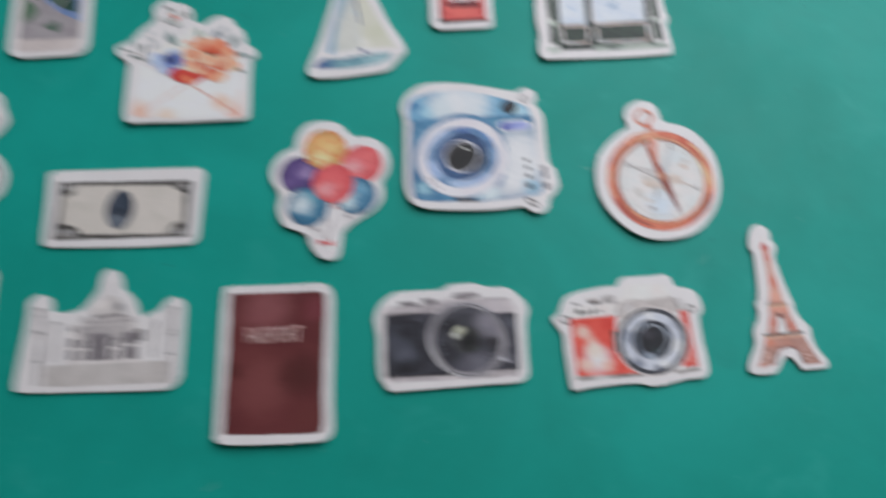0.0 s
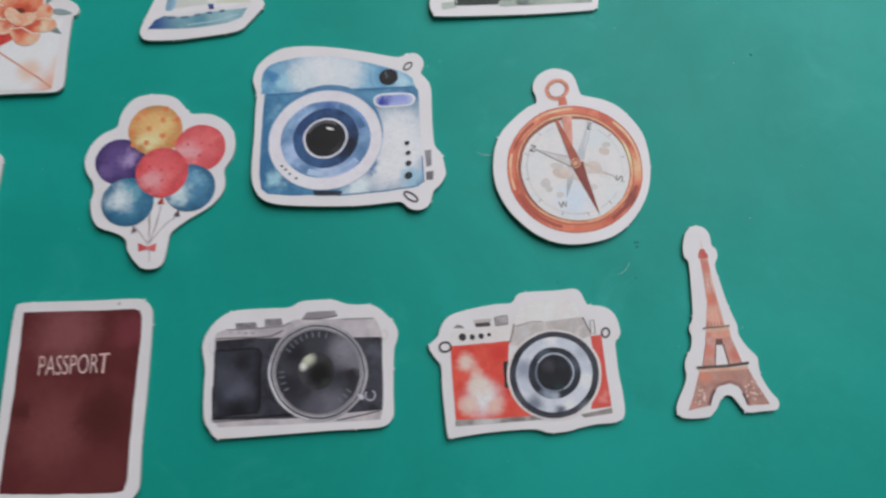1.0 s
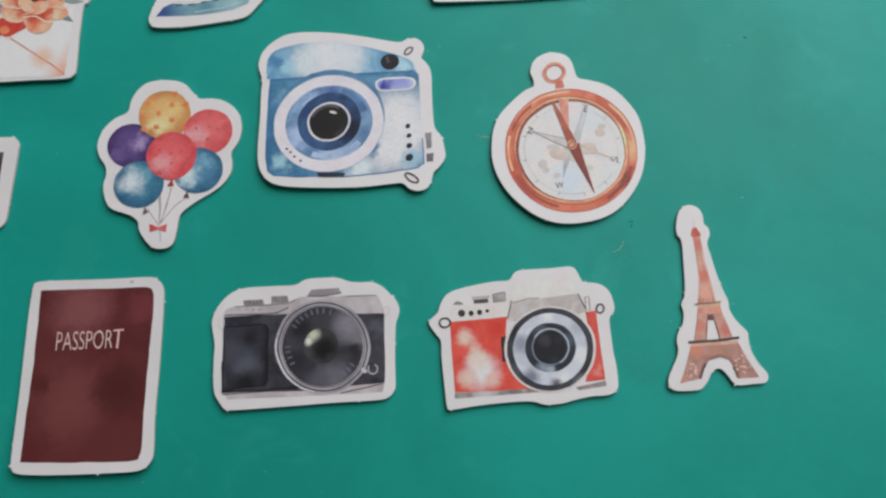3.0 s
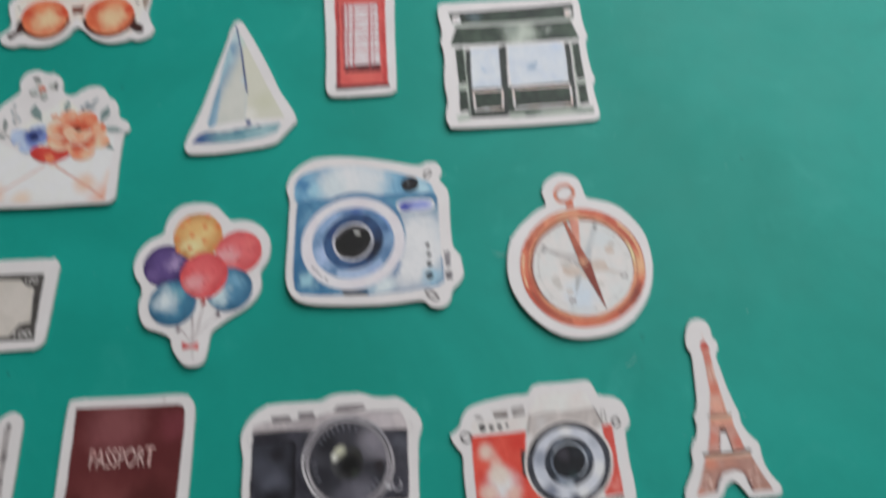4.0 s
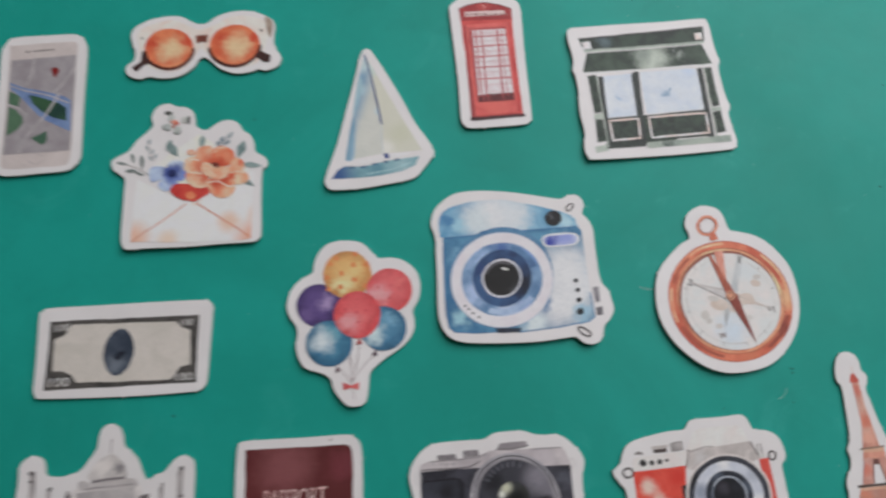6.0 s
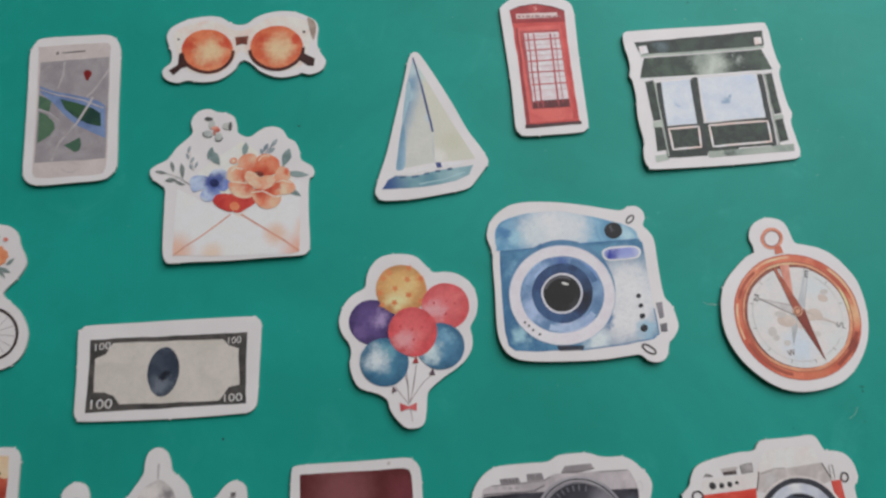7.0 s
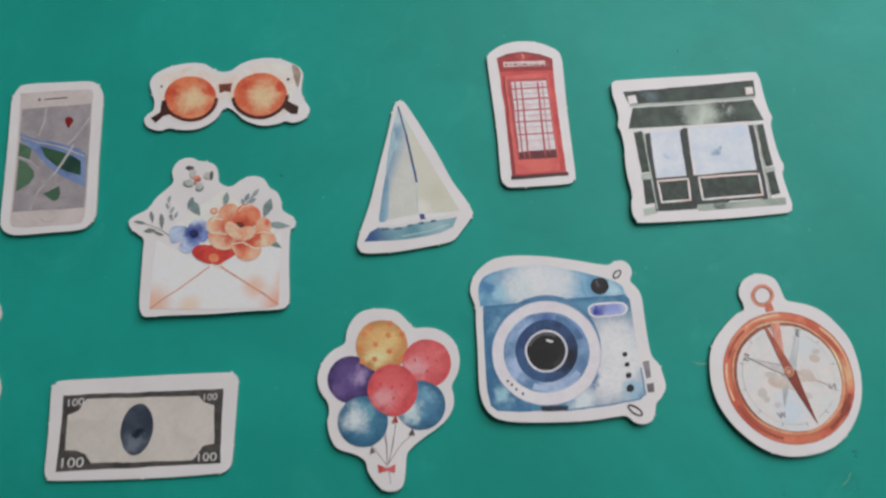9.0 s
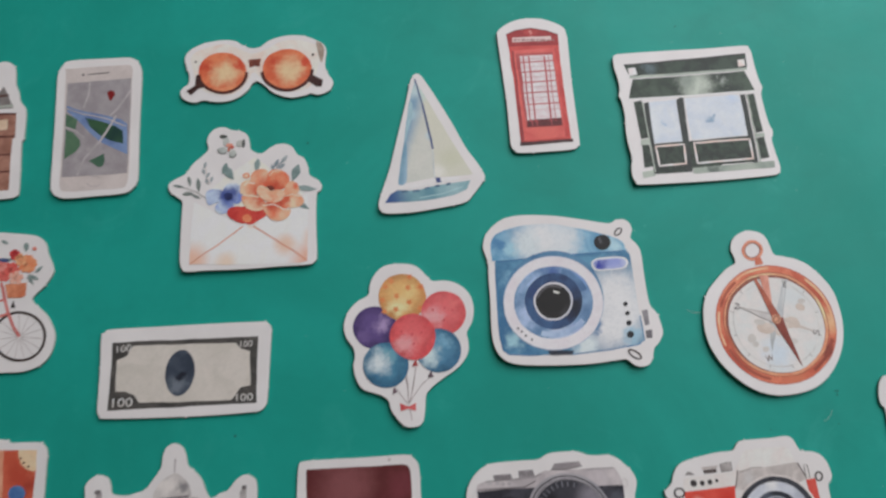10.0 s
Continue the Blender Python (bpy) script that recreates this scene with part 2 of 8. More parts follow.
def writing(st, name, material, words, a, b, height, z=2, thin=0.0):
    """Words along the base line from a to b, with letters of that height; cm."""
    data = bpy.data.curves.new("letters", "FONT")
    data.body, data.offset = words, -thin
    ob = bpy.data.objects.new("letters", data)
    scene.collection.objects.link(ob)
    bpy.context.view_layer.update()
    me = ob.evaluated_get(bpy.context.evaluated_depsgraph_get()).to_mesh()
    bm = bmesh.new()
    bm.from_mesh(me)
    bpy.data.objects.remove(ob)
    xs, ys = [v.co.x for v in bm.verts], [v.co.y for v in bm.verts]
    x0, x1, y1 = min(xs), max(xs), max(ys)
    a, b = Vector(a), Vector(b)
    way = (b - a).normalized()
    up = Vector((-way.y, way.x))
    for v in bm.verts:
        p = a + (b - a) * (v.co.x - x0) / (x1 - x0) + up * (v.co.y / y1 * height)
        v.co = (p.x, p.y, 0)
    settle(st, bm, layer_height(st, z), STRAY)
    return link_mesh(name, bm, [material], st)


# ---- the room and the mat ----
WALL = plain("wall_paint", (0.78, 0.72, 0.64), 0.8)
FLOOR = plain("floor_boards", (0.30, 0.22, 0.15), 0.5)
FRAME = plain("white_frame_paint", (0.8, 0.8, 0.79), 0.45)
TABLE = plain("table_wood", (0.24, 0.16, 0.10), 0.5, 20)


def structure(ob, label, category):
    return tagged(ob, label, category, kind="structure")


structure(box("floor", (-2.0, -2.0, -0.80), (0.65, 1.6, -0.75), FLOOR), "plain brown floor of the room under the table", "floor")
structure(box("ceiling", (-2.0, -2.0, 1.75), (0.65, 1.6, 1.80), WALL), "plain white painted ceiling of the room", "ceiling")
structure(box("wall_west", (-2.1, -2.0, -0.75), (-2.0, 1.6, 1.75), WALL), "plain white painted wall of the room", "wall")
structure(box("wall_north", (-2.0, 1.6, -0.75), (0.65, 1.7, 1.75), WALL), "plain white painted wall of the room", "wall")
structure(box("wall_south", (-2.0, -2.1, -0.75), (0.65, -2.0, 1.75), WALL), "plain white painted wall of the room", "wall")
east = bmesh.new()
for lo, hi in (((0.50, -2, -0.75), (0.65, 0.00, 1.75)), ((0.50, 1.12, -0.75), (0.65, 1.6, 1.75)),
               ((0.50, 0.00, -0.75), (0.65, 1.12, 0.20)), ((0.50, 0.00, 1.24), (0.65, 1.12, 1.75))):
    got = bmesh.ops.create_cube(east, size=1)
    for v in got["verts"]:
        v.co = [lo[i] + (v.co[i] + 0.5) * (hi[i] - lo[i]) for i in range(3)]
structure(link_mesh("wall_east", east, [WALL]), "plain white painted wall with a window opening", "wall")
window = structure(new("window_1"), "white framed window that lets in soft daylight", "window")
box("window_sill", (0.45, -0.02, 0.17), (0.59, 1.14, 0.20), FRAME, window)
for lo, hi in (((0.55, 0.00, 0.20), (0.59, 0.04, 1.24)), ((0.55, 1.08, 0.20), (0.59, 1.12, 1.24)),
               ((0.55, 0.04, 0.20), (0.59, 1.08, 0.24)), ((0.55, 0.04, 1.20), (0.59, 1.08, 1.24))):
    box("window_frame", lo, hi, FRAME, window)
table = tagged(new("table"), "plain brown wooden table under the green mat", "table")
box("tabletop", (-0.75, -0.55, -0.035), (0.44, 0.5, -0.003), TABLE, table)
for x, y in ((-0.7, -0.5), (0.34, -0.5), (-0.7, 0.39), (0.34, 0.39)):
    box("leg", (x, y, -0.75), (x + 0.06, y + 0.06, -0.035), TABLE, table)
structure(box("ground", (-0.7, -0.5, -0.003), (0.42, 0.45, 0.0), MAT), "smooth teal green mat, faintly smudged and dusty", "mat")


# ---- the stickers, in centimetres from each one's middle ----
st = sticker("phone_sticker", (-12.56, 5.74), (0.01, 0.008, 0, -0.01),
             "white card sticker of a smartphone showing a map", "sticker",
             [(-1.28, 1.39), (-1.28, 1.73), (-1.17, 2.00), (-0.92, 2.15), (0.27, 2.17), (0.77, 2.16), (1.00, 2.04), (1.13, 1.79), (1.17, 1.45), (1.21, -0.18), (1.28, -1.56), (1.25, -1.82), (1.10, -2.03), (0.84, -2.12), (0.14, -2.15), (-0.56, -2.18), (-0.88, -2.13), (-1.07, -1.97), (-1.14, -1.69), (-1.17, -1.10), (-1.23, 0.31)])
patch(st, "phone_body", ink((188, 178, 174), (196, 186, 182)), [(-1.05, 1.75), (-0.98, 1.88), (0.29, 1.92), (0.76, 1.92), (0.88, 1.78), (0.89, 1.47), (0.95, -0.16), (1.01, -1.55), (0.97, -1.85), (0.82, -1.96), (-0.03, -1.97), (-0.72, -1.97), (-0.86, -1.88), (-0.90, -1.62), (-0.97, 0.11)], 1, True)
patch(st, "screen", ink((150, 143, 146), (164, 158, 160)), [(-0.98, 1.40), (0.87, 1.48), (0.94, -0.16), (0.97, -1.51), (-0.86, -1.54), (-0.92, -0.06)], 2)
patch(st, "river", ink((108, 130, 170), (128, 150, 184)), [(-0.93, 0.69), (-0.41, 0.48), (0.26, 0.30), (0.67, 0.17), (0.86, 0.02), (0.93, -0.93), (0.58, -0.76), (0.13, -0.51), (-0.18, -0.21), (-0.45, 0.09), (-0.90, 0.50)], 3)
patch(st, "island", ink((40, 78, 72), (66, 104, 74)), [(-0.36, 0.28), (0.11, 0.13), (0.53, -0.03), (0.75, -0.19), (0.78, -0.59), (0.40, -0.48), (0.06, -0.26), (-0.20, -0.01)], 4)
patch(st, "park", ink((76, 112, 92), (96, 128, 100)), [(-0.94, 0.42), (-0.75, 0.33), (-0.59, 0.22), (-0.61, -0.08), (-0.90, 0.00)], 3)
patch(st, "park", ink((76, 112, 92), (96, 128, 100)), [(-0.89, -0.07), (-0.67, -0.17), (-0.46, -0.41), (-0.42, -0.58), (-0.53, -0.78), (-0.83, -0.99)], 3)
patch(st, "park", ink((76, 112, 92), (96, 128, 100)), [(-0.14, -1.08), (0.26, -0.88), (0.31, -1.09), (0.27, -1.24), (0.16, -1.29)], 3)
stroke(st, "street", ink((164, 158, 159)), [(0.53, 0.29), (0.13, -0.47), (-0.27, -1.02), (-0.42, -1.51)], 0.061, 5)
stroke(st, "street", ink((164, 158, 159)), [(-0.32, 1.38), (-0.34, 0.98), (-0.43, 0.59)], 0.046, 5)
stroke(st, "street", ink((164, 158, 159)), [(0.90, 1.10), (0.49, 0.43), (0.34, 0.30)], 0.046, 5)
stroke(st, "street", ink((164, 158, 159)), [(-0.92, 0.59), (-0.40, 0.39), (0.26, 0.21), (0.83, -0.05)], 0.038, 5)
stroke(st, "street", ink((164, 158, 159)), [(-0.90, 0.00), (-0.59, -0.13), (-0.33, -0.36)], 0.038, 5)
patch(st, "map_pin", ink((150, 38, 38), (128, 34, 34)), [(0.21, 1.04), (0.29, 1.11), (0.39, 1.07), (0.43, 0.98), (0.39, 0.87), (0.33, 0.78), (0.26, 0.89)], 6, True)
stroke(st, "speaker_slot", ink((112, 106, 106)), [(-0.40, 1.66), (0.21, 1.69)], 0.037, 3)
disc(st, "lens_dot", ink((120, 112, 112)), (-0.54, 1.66), (0.04, -0.00), (0.00, -0.05), 3)
arc(st, "home_button", ink((160, 152, 152)), (0.07, -1.71), (0.21, -0.01), (0.01, -0.15), 0.020, 3, 20, 160)
arc(st, "home_button", ink((170, 162, 162)), (0.07, -1.71), (0.21, -0.01), (0.01, -0.15), 0.020, 3, 200, 330)

st = sticker("sunglasses_sticker", (-8.02, 7.37), (0.004, 0.01, 0, -0.01),
             "white card sticker of sunglasses with orange lenses", "sticker",
             [(-2.14, 0.40), (-2.06, 0.62), (-1.87, 0.77), (-1.57, 0.90), (-1.18, 0.97), (-0.88, 0.97), (-0.64, 0.91), (-0.40, 0.74), (-0.16, 0.66), (0.07, 0.70), (0.29, 0.87), (0.60, 0.99), (0.99, 1.04), (1.38, 0.99), (1.69, 0.85), (1.92, 0.70), (2.02, 0.49), (1.99, 0.18), (1.99, -0.08), (2.09, -0.34), (2.21, -0.55), (2.18, -0.73), (2.06, -0.88), (1.79, -0.97), (1.56, -0.91), (1.41, -0.97), (1.03, -1.02), (0.73, -0.95), (0.45, -0.81), (0.27, -0.63), (0.11, -0.49), (-0.04, -0.43), (-0.16, -0.53), (-0.26, -0.71), (-0.48, -0.90), (-0.77, -1.03), (-1.15, -1.05), (-1.53, -0.98), (-1.75, -1.04), (-1.98, -0.99), (-2.15, -0.87), (-2.21, -0.68), (-2.13, -0.54), (-1.99, -0.41), (-1.98, -0.15), (-2.07, 0.11)])
patch(st, "rim", ink((222, 204, 196), (212, 190, 178)), [(-1.97, 0.39), (-1.78, 0.63), (-1.18, 0.83), (-0.84, 0.81), (-0.42, 0.58), (-0.13, 0.48), (0.30, 0.64), (0.68, 0.85), (1.14, 0.88), (1.61, 0.72), (1.86, 0.46), (1.78, -0.07), (1.66, -0.41), (1.48, -0.74), (0.91, -0.83), (0.42, -0.67), (0.13, -0.34), (-0.12, -0.15), (-0.27, -0.40), (-0.49, -0.70), (-0.93, -0.84), (-1.47, -0.72), (-1.74, -0.44), (-1.89, 0.01)], 1, True)
patch(st, "side_shade", ink((172, 156, 142), (150, 132, 118)), [(1.71, 0.77), (1.86, 0.71), (1.96, 0.53), (1.94, 0.27), (1.88, 0.08), (1.79, 0.36)], 2, True)
disc(st, "lens", ink((206, 100, 56), (222, 132, 84), spots=((-0.94, -0.15, 0.45, (236, 184, 142)), (-1.49, 0.15, 0.19, (200, 82, 46)), (-0.51, 0.14, 0.17, (205, 84, 46)),), scale=1.4), (-1.02, -0.08), (0.70, 0.02), (0.07, -0.64), 3)
arc(st, "lower_rim", ink((116, 62, 48), (84, 48, 44)), (-1.02, -0.10), (0.71, 0.02), (0.08, -0.66), 0.093, 4, 5, 178)
disc(st, "lens", ink((206, 100, 56), (222, 132, 84), spots=((0.95, -0.15, 0.45, (236, 184, 142)), (0.41, 0.15, 0.19, (200, 82, 46)), (1.39, 0.14, 0.17, (205, 84, 46)),), scale=1.4), (0.87, -0.08), (0.72, 0.02), (0.06, -0.66), 3)
arc(st, "lower_rim", ink((116, 62, 48), (84, 48, 44)), (0.87, -0.10), (0.73, 0.02), (0.06, -0.68), 0.093, 4, 5, 178)
patch(st, "bridge", ink((150, 84, 60), (112, 62, 52)), [(-0.27, 0.28), (0.10, 0.30), (0.07, 0.16), (0.06, 0.03), (-0.09, 0.07), (-0.23, 0.02)], 4)
patch(st, "temple_arm", ink((90, 56, 50), (72, 46, 44)), [(-1.78, -0.16), (-1.65, -0.20), (-1.61, -0.41), (-1.49, -0.56), (-1.70, -0.61), (-1.90, -0.81), (-2.03, -0.66), (-1.80, -0.50)], 5)
patch(st, "temple_arm", ink((90, 56, 50), (72, 46, 44)), [(1.64, -0.08), (1.61, -0.32), (1.92, -0.50), (1.89, -0.72), (1.74, -0.70), (1.48, -0.52), (1.54, -0.32)], 5)
for c, u, v in [((-1.82, 0.28), (0.03, -0.00), (0.00, -0.03)), ((1.63, 0.35), (0.04, -0.00), (0.00, -0.04))]:
    disc(st, "rivet", ink((90, 74, 68)), c, u, v, 5)

st = sticker("envelope_sticker", (-8.28, 3.40), (0.006, 0.008, -0.01, -0.035),
             "white card sticker of a cream envelope full of flowers", "sticker",
             [(-2.13, 0.42), (-1.99, 0.56), (-1.68, 0.73), (-1.48, 1.03), (-1.23, 1.26), (-1.07, 1.46), (-1.12, 1.73), (-1.03, 1.97), (-0.84, 2.10), (-0.62, 2.11), (-0.44, 2.02), (-0.17, 1.97), (0.02, 1.84), (0.09, 1.59), (0.12, 1.40), (0.31, 1.27), (0.48, 1.27), (0.67, 1.41), (0.89, 1.51), (1.11, 1.51), (1.30, 1.41), (1.45, 1.17), (1.63, 1.05), (1.74, 0.81), (1.79, 0.54), (2.01, 0.38), (2.13, 0.22), (2.10, 0.05), (1.99, -0.08), (1.98, -0.95), (2.01, -1.82), (1.94, -2.01), (1.76, -2.08), (1.00, -2.09), (0.02, -2.12), (-0.95, -2.11), (-1.48, -2.12), (-1.61, -2.03), (-1.68, -1.79), (-1.70, -1.22), (-1.71, -0.48), (-1.72, -0.11), (-1.88, 0.05), (-2.07, 0.21)])
patch(st, "back_flap", ink((224, 209, 202), (226, 204, 190)), [(-1.09, 0.12), (-0.47, 0.65), (0.24, 1.14), (0.91, 0.61), (1.65, -0.01), (0.95, -0.45), (-0.34, -0.39)], 1)
patch(st, "side_flap", ink((224, 212, 206), (220, 206, 199), spots=((-1.38, -1.83, 0.50, (218, 174, 152)), (1.89, -1.99, 0.60, (214, 164, 140)), (1.14, -1.48, 0.32, (220, 182, 162)), (0.22, -0.82, 0.16, (222, 192, 176)), (1.92, -1.29, 0.30, (218, 184, 166)), (-0.46, -1.91, 0.30, (222, 190, 172)), ), amount=0.5, ragged=0.002), [(-1.40, -0.12), (-0.62, -0.56), (-0.00, -0.94), (-0.58, -1.36), (-1.41, -1.92), (-1.43, -0.94)], 2)
patch(st, "side_flap", ink((224, 212, 206), (220, 206, 199), spots=((-1.38, -1.83, 0.50, (218, 174, 152)), (1.89, -1.99, 0.60, (214, 164, 140)), (1.14, -1.48, 0.32, (220, 182, 162)), (0.22, -0.82, 0.16, (222, 192, 176)), (1.92, -1.29, 0.30, (218, 184, 166)), (-0.46, -1.91, 0.30, (222, 190, 172)), ), amount=0.5, ragged=0.002), [(1.75, -0.01), (0.95, -0.45), (0.36, -0.76), (0.22, -0.96), (0.98, -1.46), (1.75, -1.97), (1.76, -0.94)], 2)
patch(st, "front_flap", ink((224, 212, 206), (220, 206, 199), spots=((-1.38, -1.83, 0.50, (218, 174, 152)), (1.89, -1.99, 0.60, (214, 164, 140)), (1.14, -1.48, 0.32, (220, 182, 162)), (0.22, -0.82, 0.16, (222, 192, 176)), (1.92, -1.29, 0.30, (218, 184, 166)), (-0.46, -1.91, 0.30, (222, 190, 172)), ), amount=0.5, ragged=0.002), [(-1.41, -1.92), (-0.58, -1.36), (-0.06, -0.94), (0.13, -0.83), (0.34, -0.96), (0.98, -1.43), (1.75, -1.97), (1.55, -2.02), (0.16, -2.01)], 3)
stroke(st, "fold_line", ink((210, 158, 134), (196, 140, 116)), [(-1.41, -1.92), (-0.58, -1.33), (-0.01, -0.90)], 0.034, 4)
stroke(st, "fold_line", ink((210, 152, 126), (196, 134, 108)), [(0.26, -0.91), (0.98, -1.40), (1.75, -1.96)], 0.04, 4)
patch(st, "leaf", ink((150, 166, 164), (112, 134, 132)), [(-0.62, 0.92), (-0.50, 0.88), (-0.39, 0.81), (-0.34, 0.69), (-0.32, 0.48), (-0.49, 0.57), (-0.58, 0.66), (-0.62, 0.80)], 5)
patch(st, "leaf", ink((150, 166, 164), (112, 134, 132)), [(0.34, 1.10), (0.39, 1.01), (0.41, 0.91), (0.38, 0.82), (0.29, 0.70), (0.25, 0.84), (0.24, 0.94), (0.29, 1.03)], 5)
patch(st, "leaf", ink((150, 166, 164), (112, 134, 132)), [(1.49, 0.87), (1.53, 0.74), (1.54, 0.60), (1.47, 0.50), (1.32, 0.35), (1.29, 0.56), (1.30, 0.69), (1.39, 0.80)], 5)
patch(st, "leaf", ink((150, 166, 164), (112, 134, 132)), [(1.41, 0.16), (1.53, 0.21), (1.66, 0.22), (1.80, 0.19), (2.00, 0.09), (1.80, 0.05), (1.67, 0.05), (1.52, 0.10)], 5)
patch(st, "leaf", ink((150, 166, 164), (112, 134, 132)), [(1.37, -0.24), (1.47, -0.24), (1.58, -0.27), (1.68, -0.35), (1.80, -0.50), (1.63, -0.47), (1.52, -0.42), (1.43, -0.33)], 5)
patch(st, "leaf", ink((150, 166, 164), (112, 134, 132)), [(-0.53, 1.00), (-0.50, 0.92), (-0.49, 0.83), (-0.53, 0.75), (-0.64, 0.66), (-0.66, 0.80), (-0.65, 0.88), (-0.60, 0.96)], 5)
patch(st, "leaf", ink((108, 118, 114), (140, 148, 144)), [(-1.60, 0.65), (-1.55, 0.60), (-1.51, 0.53), (-1.50, 0.45), (-1.52, 0.33), (-1.58, 0.43), (-1.61, 0.50), (-1.62, 0.59)], 5)
patch(st, "leaf", ink((108, 118, 114), (140, 148, 144)), [(-1.33, 0.59), (-1.27, 0.51), (-1.23, 0.41), (-1.23, 0.31), (-1.26, 0.15), (-1.33, 0.29), (-1.36, 0.39), (-1.35, 0.50)], 5)
patch(st, "leaf", ink((108, 118, 114), (140, 148, 144)), [(-1.74, 0.12), (-1.68, 0.16), (-1.61, 0.19), (-1.53, 0.18), (-1.40, 0.14), (-1.51, 0.09), (-1.59, 0.07), (-1.67, 0.09)], 5)
patch(st, "leaf", ink((108, 118, 114), (140, 148, 144)), [(-2.00, 0.39), (-1.94, 0.40), (-1.87, 0.40), (-1.80, 0.38), (-1.69, 0.32), (-1.80, 0.31), (-1.87, 0.32), (-1.95, 0.35)], 5)
patch(st, "leaf", ink((108, 118, 114), (140, 148, 144)), [(-1.49, 0.10), (-1.42, 0.11), (-1.35, 0.09), (-1.28, 0.05), (-1.19, -0.02), (-1.30, -0.01), (-1.37, 0.01), (-1.44, 0.06)], 5)
patch(st, "leaf", ink((128, 142, 150), (168, 174, 174)), [(0.92, 1.05), (0.93, 0.98), (0.92, 0.91), (0.88, 0.86), (0.79, 0.80), (0.80, 0.90), (0.82, 0.97), (0.87, 1.02)], 5)
patch(st, "leaf", ink((128, 142, 150), (168, 174, 174)), [(1.17, 1.16), (1.16, 1.09), (1.13, 1.02), (1.08, 0.97), (0.97, 0.91), (1.01, 1.02), (1.04, 1.09), (1.11, 1.14)], 5)
patch(st, "leaf", ink((128, 142, 150), (168, 174, 174)), [(0.72, 0.91), (0.76, 0.88), (0.80, 0.83), (0.81, 0.78), (0.80, 0.69), (0.75, 0.75), (0.72, 0.80), (0.72, 0.86)], 5)
patch(st, "leaf", ink((128, 142, 150), (168, 174, 174)), [(1.11, 0.90), (1.09, 0.84), (1.05, 0.80), (1.00, 0.78), (0.90, 0.78), (0.95, 0.86), (0.99, 0.90), (1.05, 0.91)], 5)
patch(st, "leaf", ink((128, 142, 150), (168, 174, 174)), [(-1.11, 1.07), (-1.10, 1.02), (-1.10, 0.97), (-1.12, 0.92), (-1.17, 0.86), (-1.18, 0.95), (-1.18, 1.00), (-1.15, 1.04)], 5)
patch(st, "leaf", ink((128, 142, 150), (168, 174, 174)), [(-1.21, 0.86), (-1.17, 0.83), (-1.14, 0.80), (-1.13, 0.75), (-1.14, 0.68), (-1.19, 0.73), (-1.21, 0.77), (-1.22, 0.82)], 5)
patch(st, "leaf", ink((128, 142, 150), (168, 174, 174)), [(-1.01, 0.76), (-1.00, 0.71), (-1.01, 0.66), (-1.04, 0.62), (-1.10, 0.58), (-1.10, 0.65), (-1.08, 0.70), (-1.05, 0.74)], 5)
patch(st, "leaf", ink((128, 142, 150), (168, 174, 174)), [(-0.91, 0.63), (-0.90, 0.58), (-0.90, 0.53), (-0.92, 0.48), (-0.97, 0.42), (-0.98, 0.50), (-0.98, 0.55), (-0.95, 0.60)], 5)
patch(st, "leaf", ink((128, 142, 150), (168, 174, 174)), [(-1.10, 0.56), (-1.06, 0.53), (-1.03, 0.50), (-1.03, 0.45), (-1.03, 0.38), (-1.08, 0.43), (-1.11, 0.47), (-1.11, 0.52)], 5)
stroke(st, "stem", ink((178, 168, 160)), [(-1.14, 0.99), (-1.08, 0.67), (-0.99, 0.36)], 0.017, 4)
stroke(st, "stem", ink((156, 154, 148)), [(-1.86, 0.37), (-1.38, 0.20), (-1.01, -0.06)], 0.020, 4)
stroke(st, "stem", ink((120, 130, 136)), [(1.05, 1.04), (0.88, 0.80), (0.77, 0.59)], 0.020, 4)
patch(st, "blue_petal", ink((176, 190, 210), (204, 212, 222), spots=((-0.45, 0.00, 0.31, (74, 92, 156)),), scale=1.6), [(-0.60, 0.07), (-0.60, 0.23), (-0.45, 0.38), (-0.24, 0.36), (-0.11, 0.24), (-0.16, 0.08), (-0.35, 0.02)], 5.1, True)
patch(st, "blue_petal", ink((122, 144, 200), (178, 192, 220), spots=((-0.45, 0.00, 0.31, (74, 92, 156)),), scale=1.6), [(-1.08, 0.08), (-0.99, 0.20), (-0.74, 0.22), (-0.56, 0.13), (-0.46, 0.00), (-0.61, -0.12), (-0.81, -0.19), (-0.99, -0.22)], 5.1, True)
patch(st, "blue_petal", ink((116, 138, 198), (168, 182, 216), spots=((-0.45, 0.00, 0.31, (74, 92, 156)),), scale=1.6), [(-0.43, 0.01), (-0.24, 0.10), (-0.09, 0.06), (-0.07, -0.12), (-0.20, -0.25), (-0.40, -0.13)], 5.1, True)
patch(st, "blue_petal", ink((128, 150, 206), (186, 198, 226), spots=((-0.45, 0.00, 0.31, (74, 92, 156)),), scale=1.6), [(-0.56, -0.08), (-0.41, -0.09), (-0.27, -0.31), (-0.45, -0.47), (-0.65, -0.51), (-0.79, -0.39), (-0.75, -0.21)], 5.1, True)
disc(st, "blue_flower_eye", ink((40, 48, 92), (58, 70, 122), scale=2), (-0.45, 0.00), (0.12, -0.01), (0.01, -0.12), 5.4)
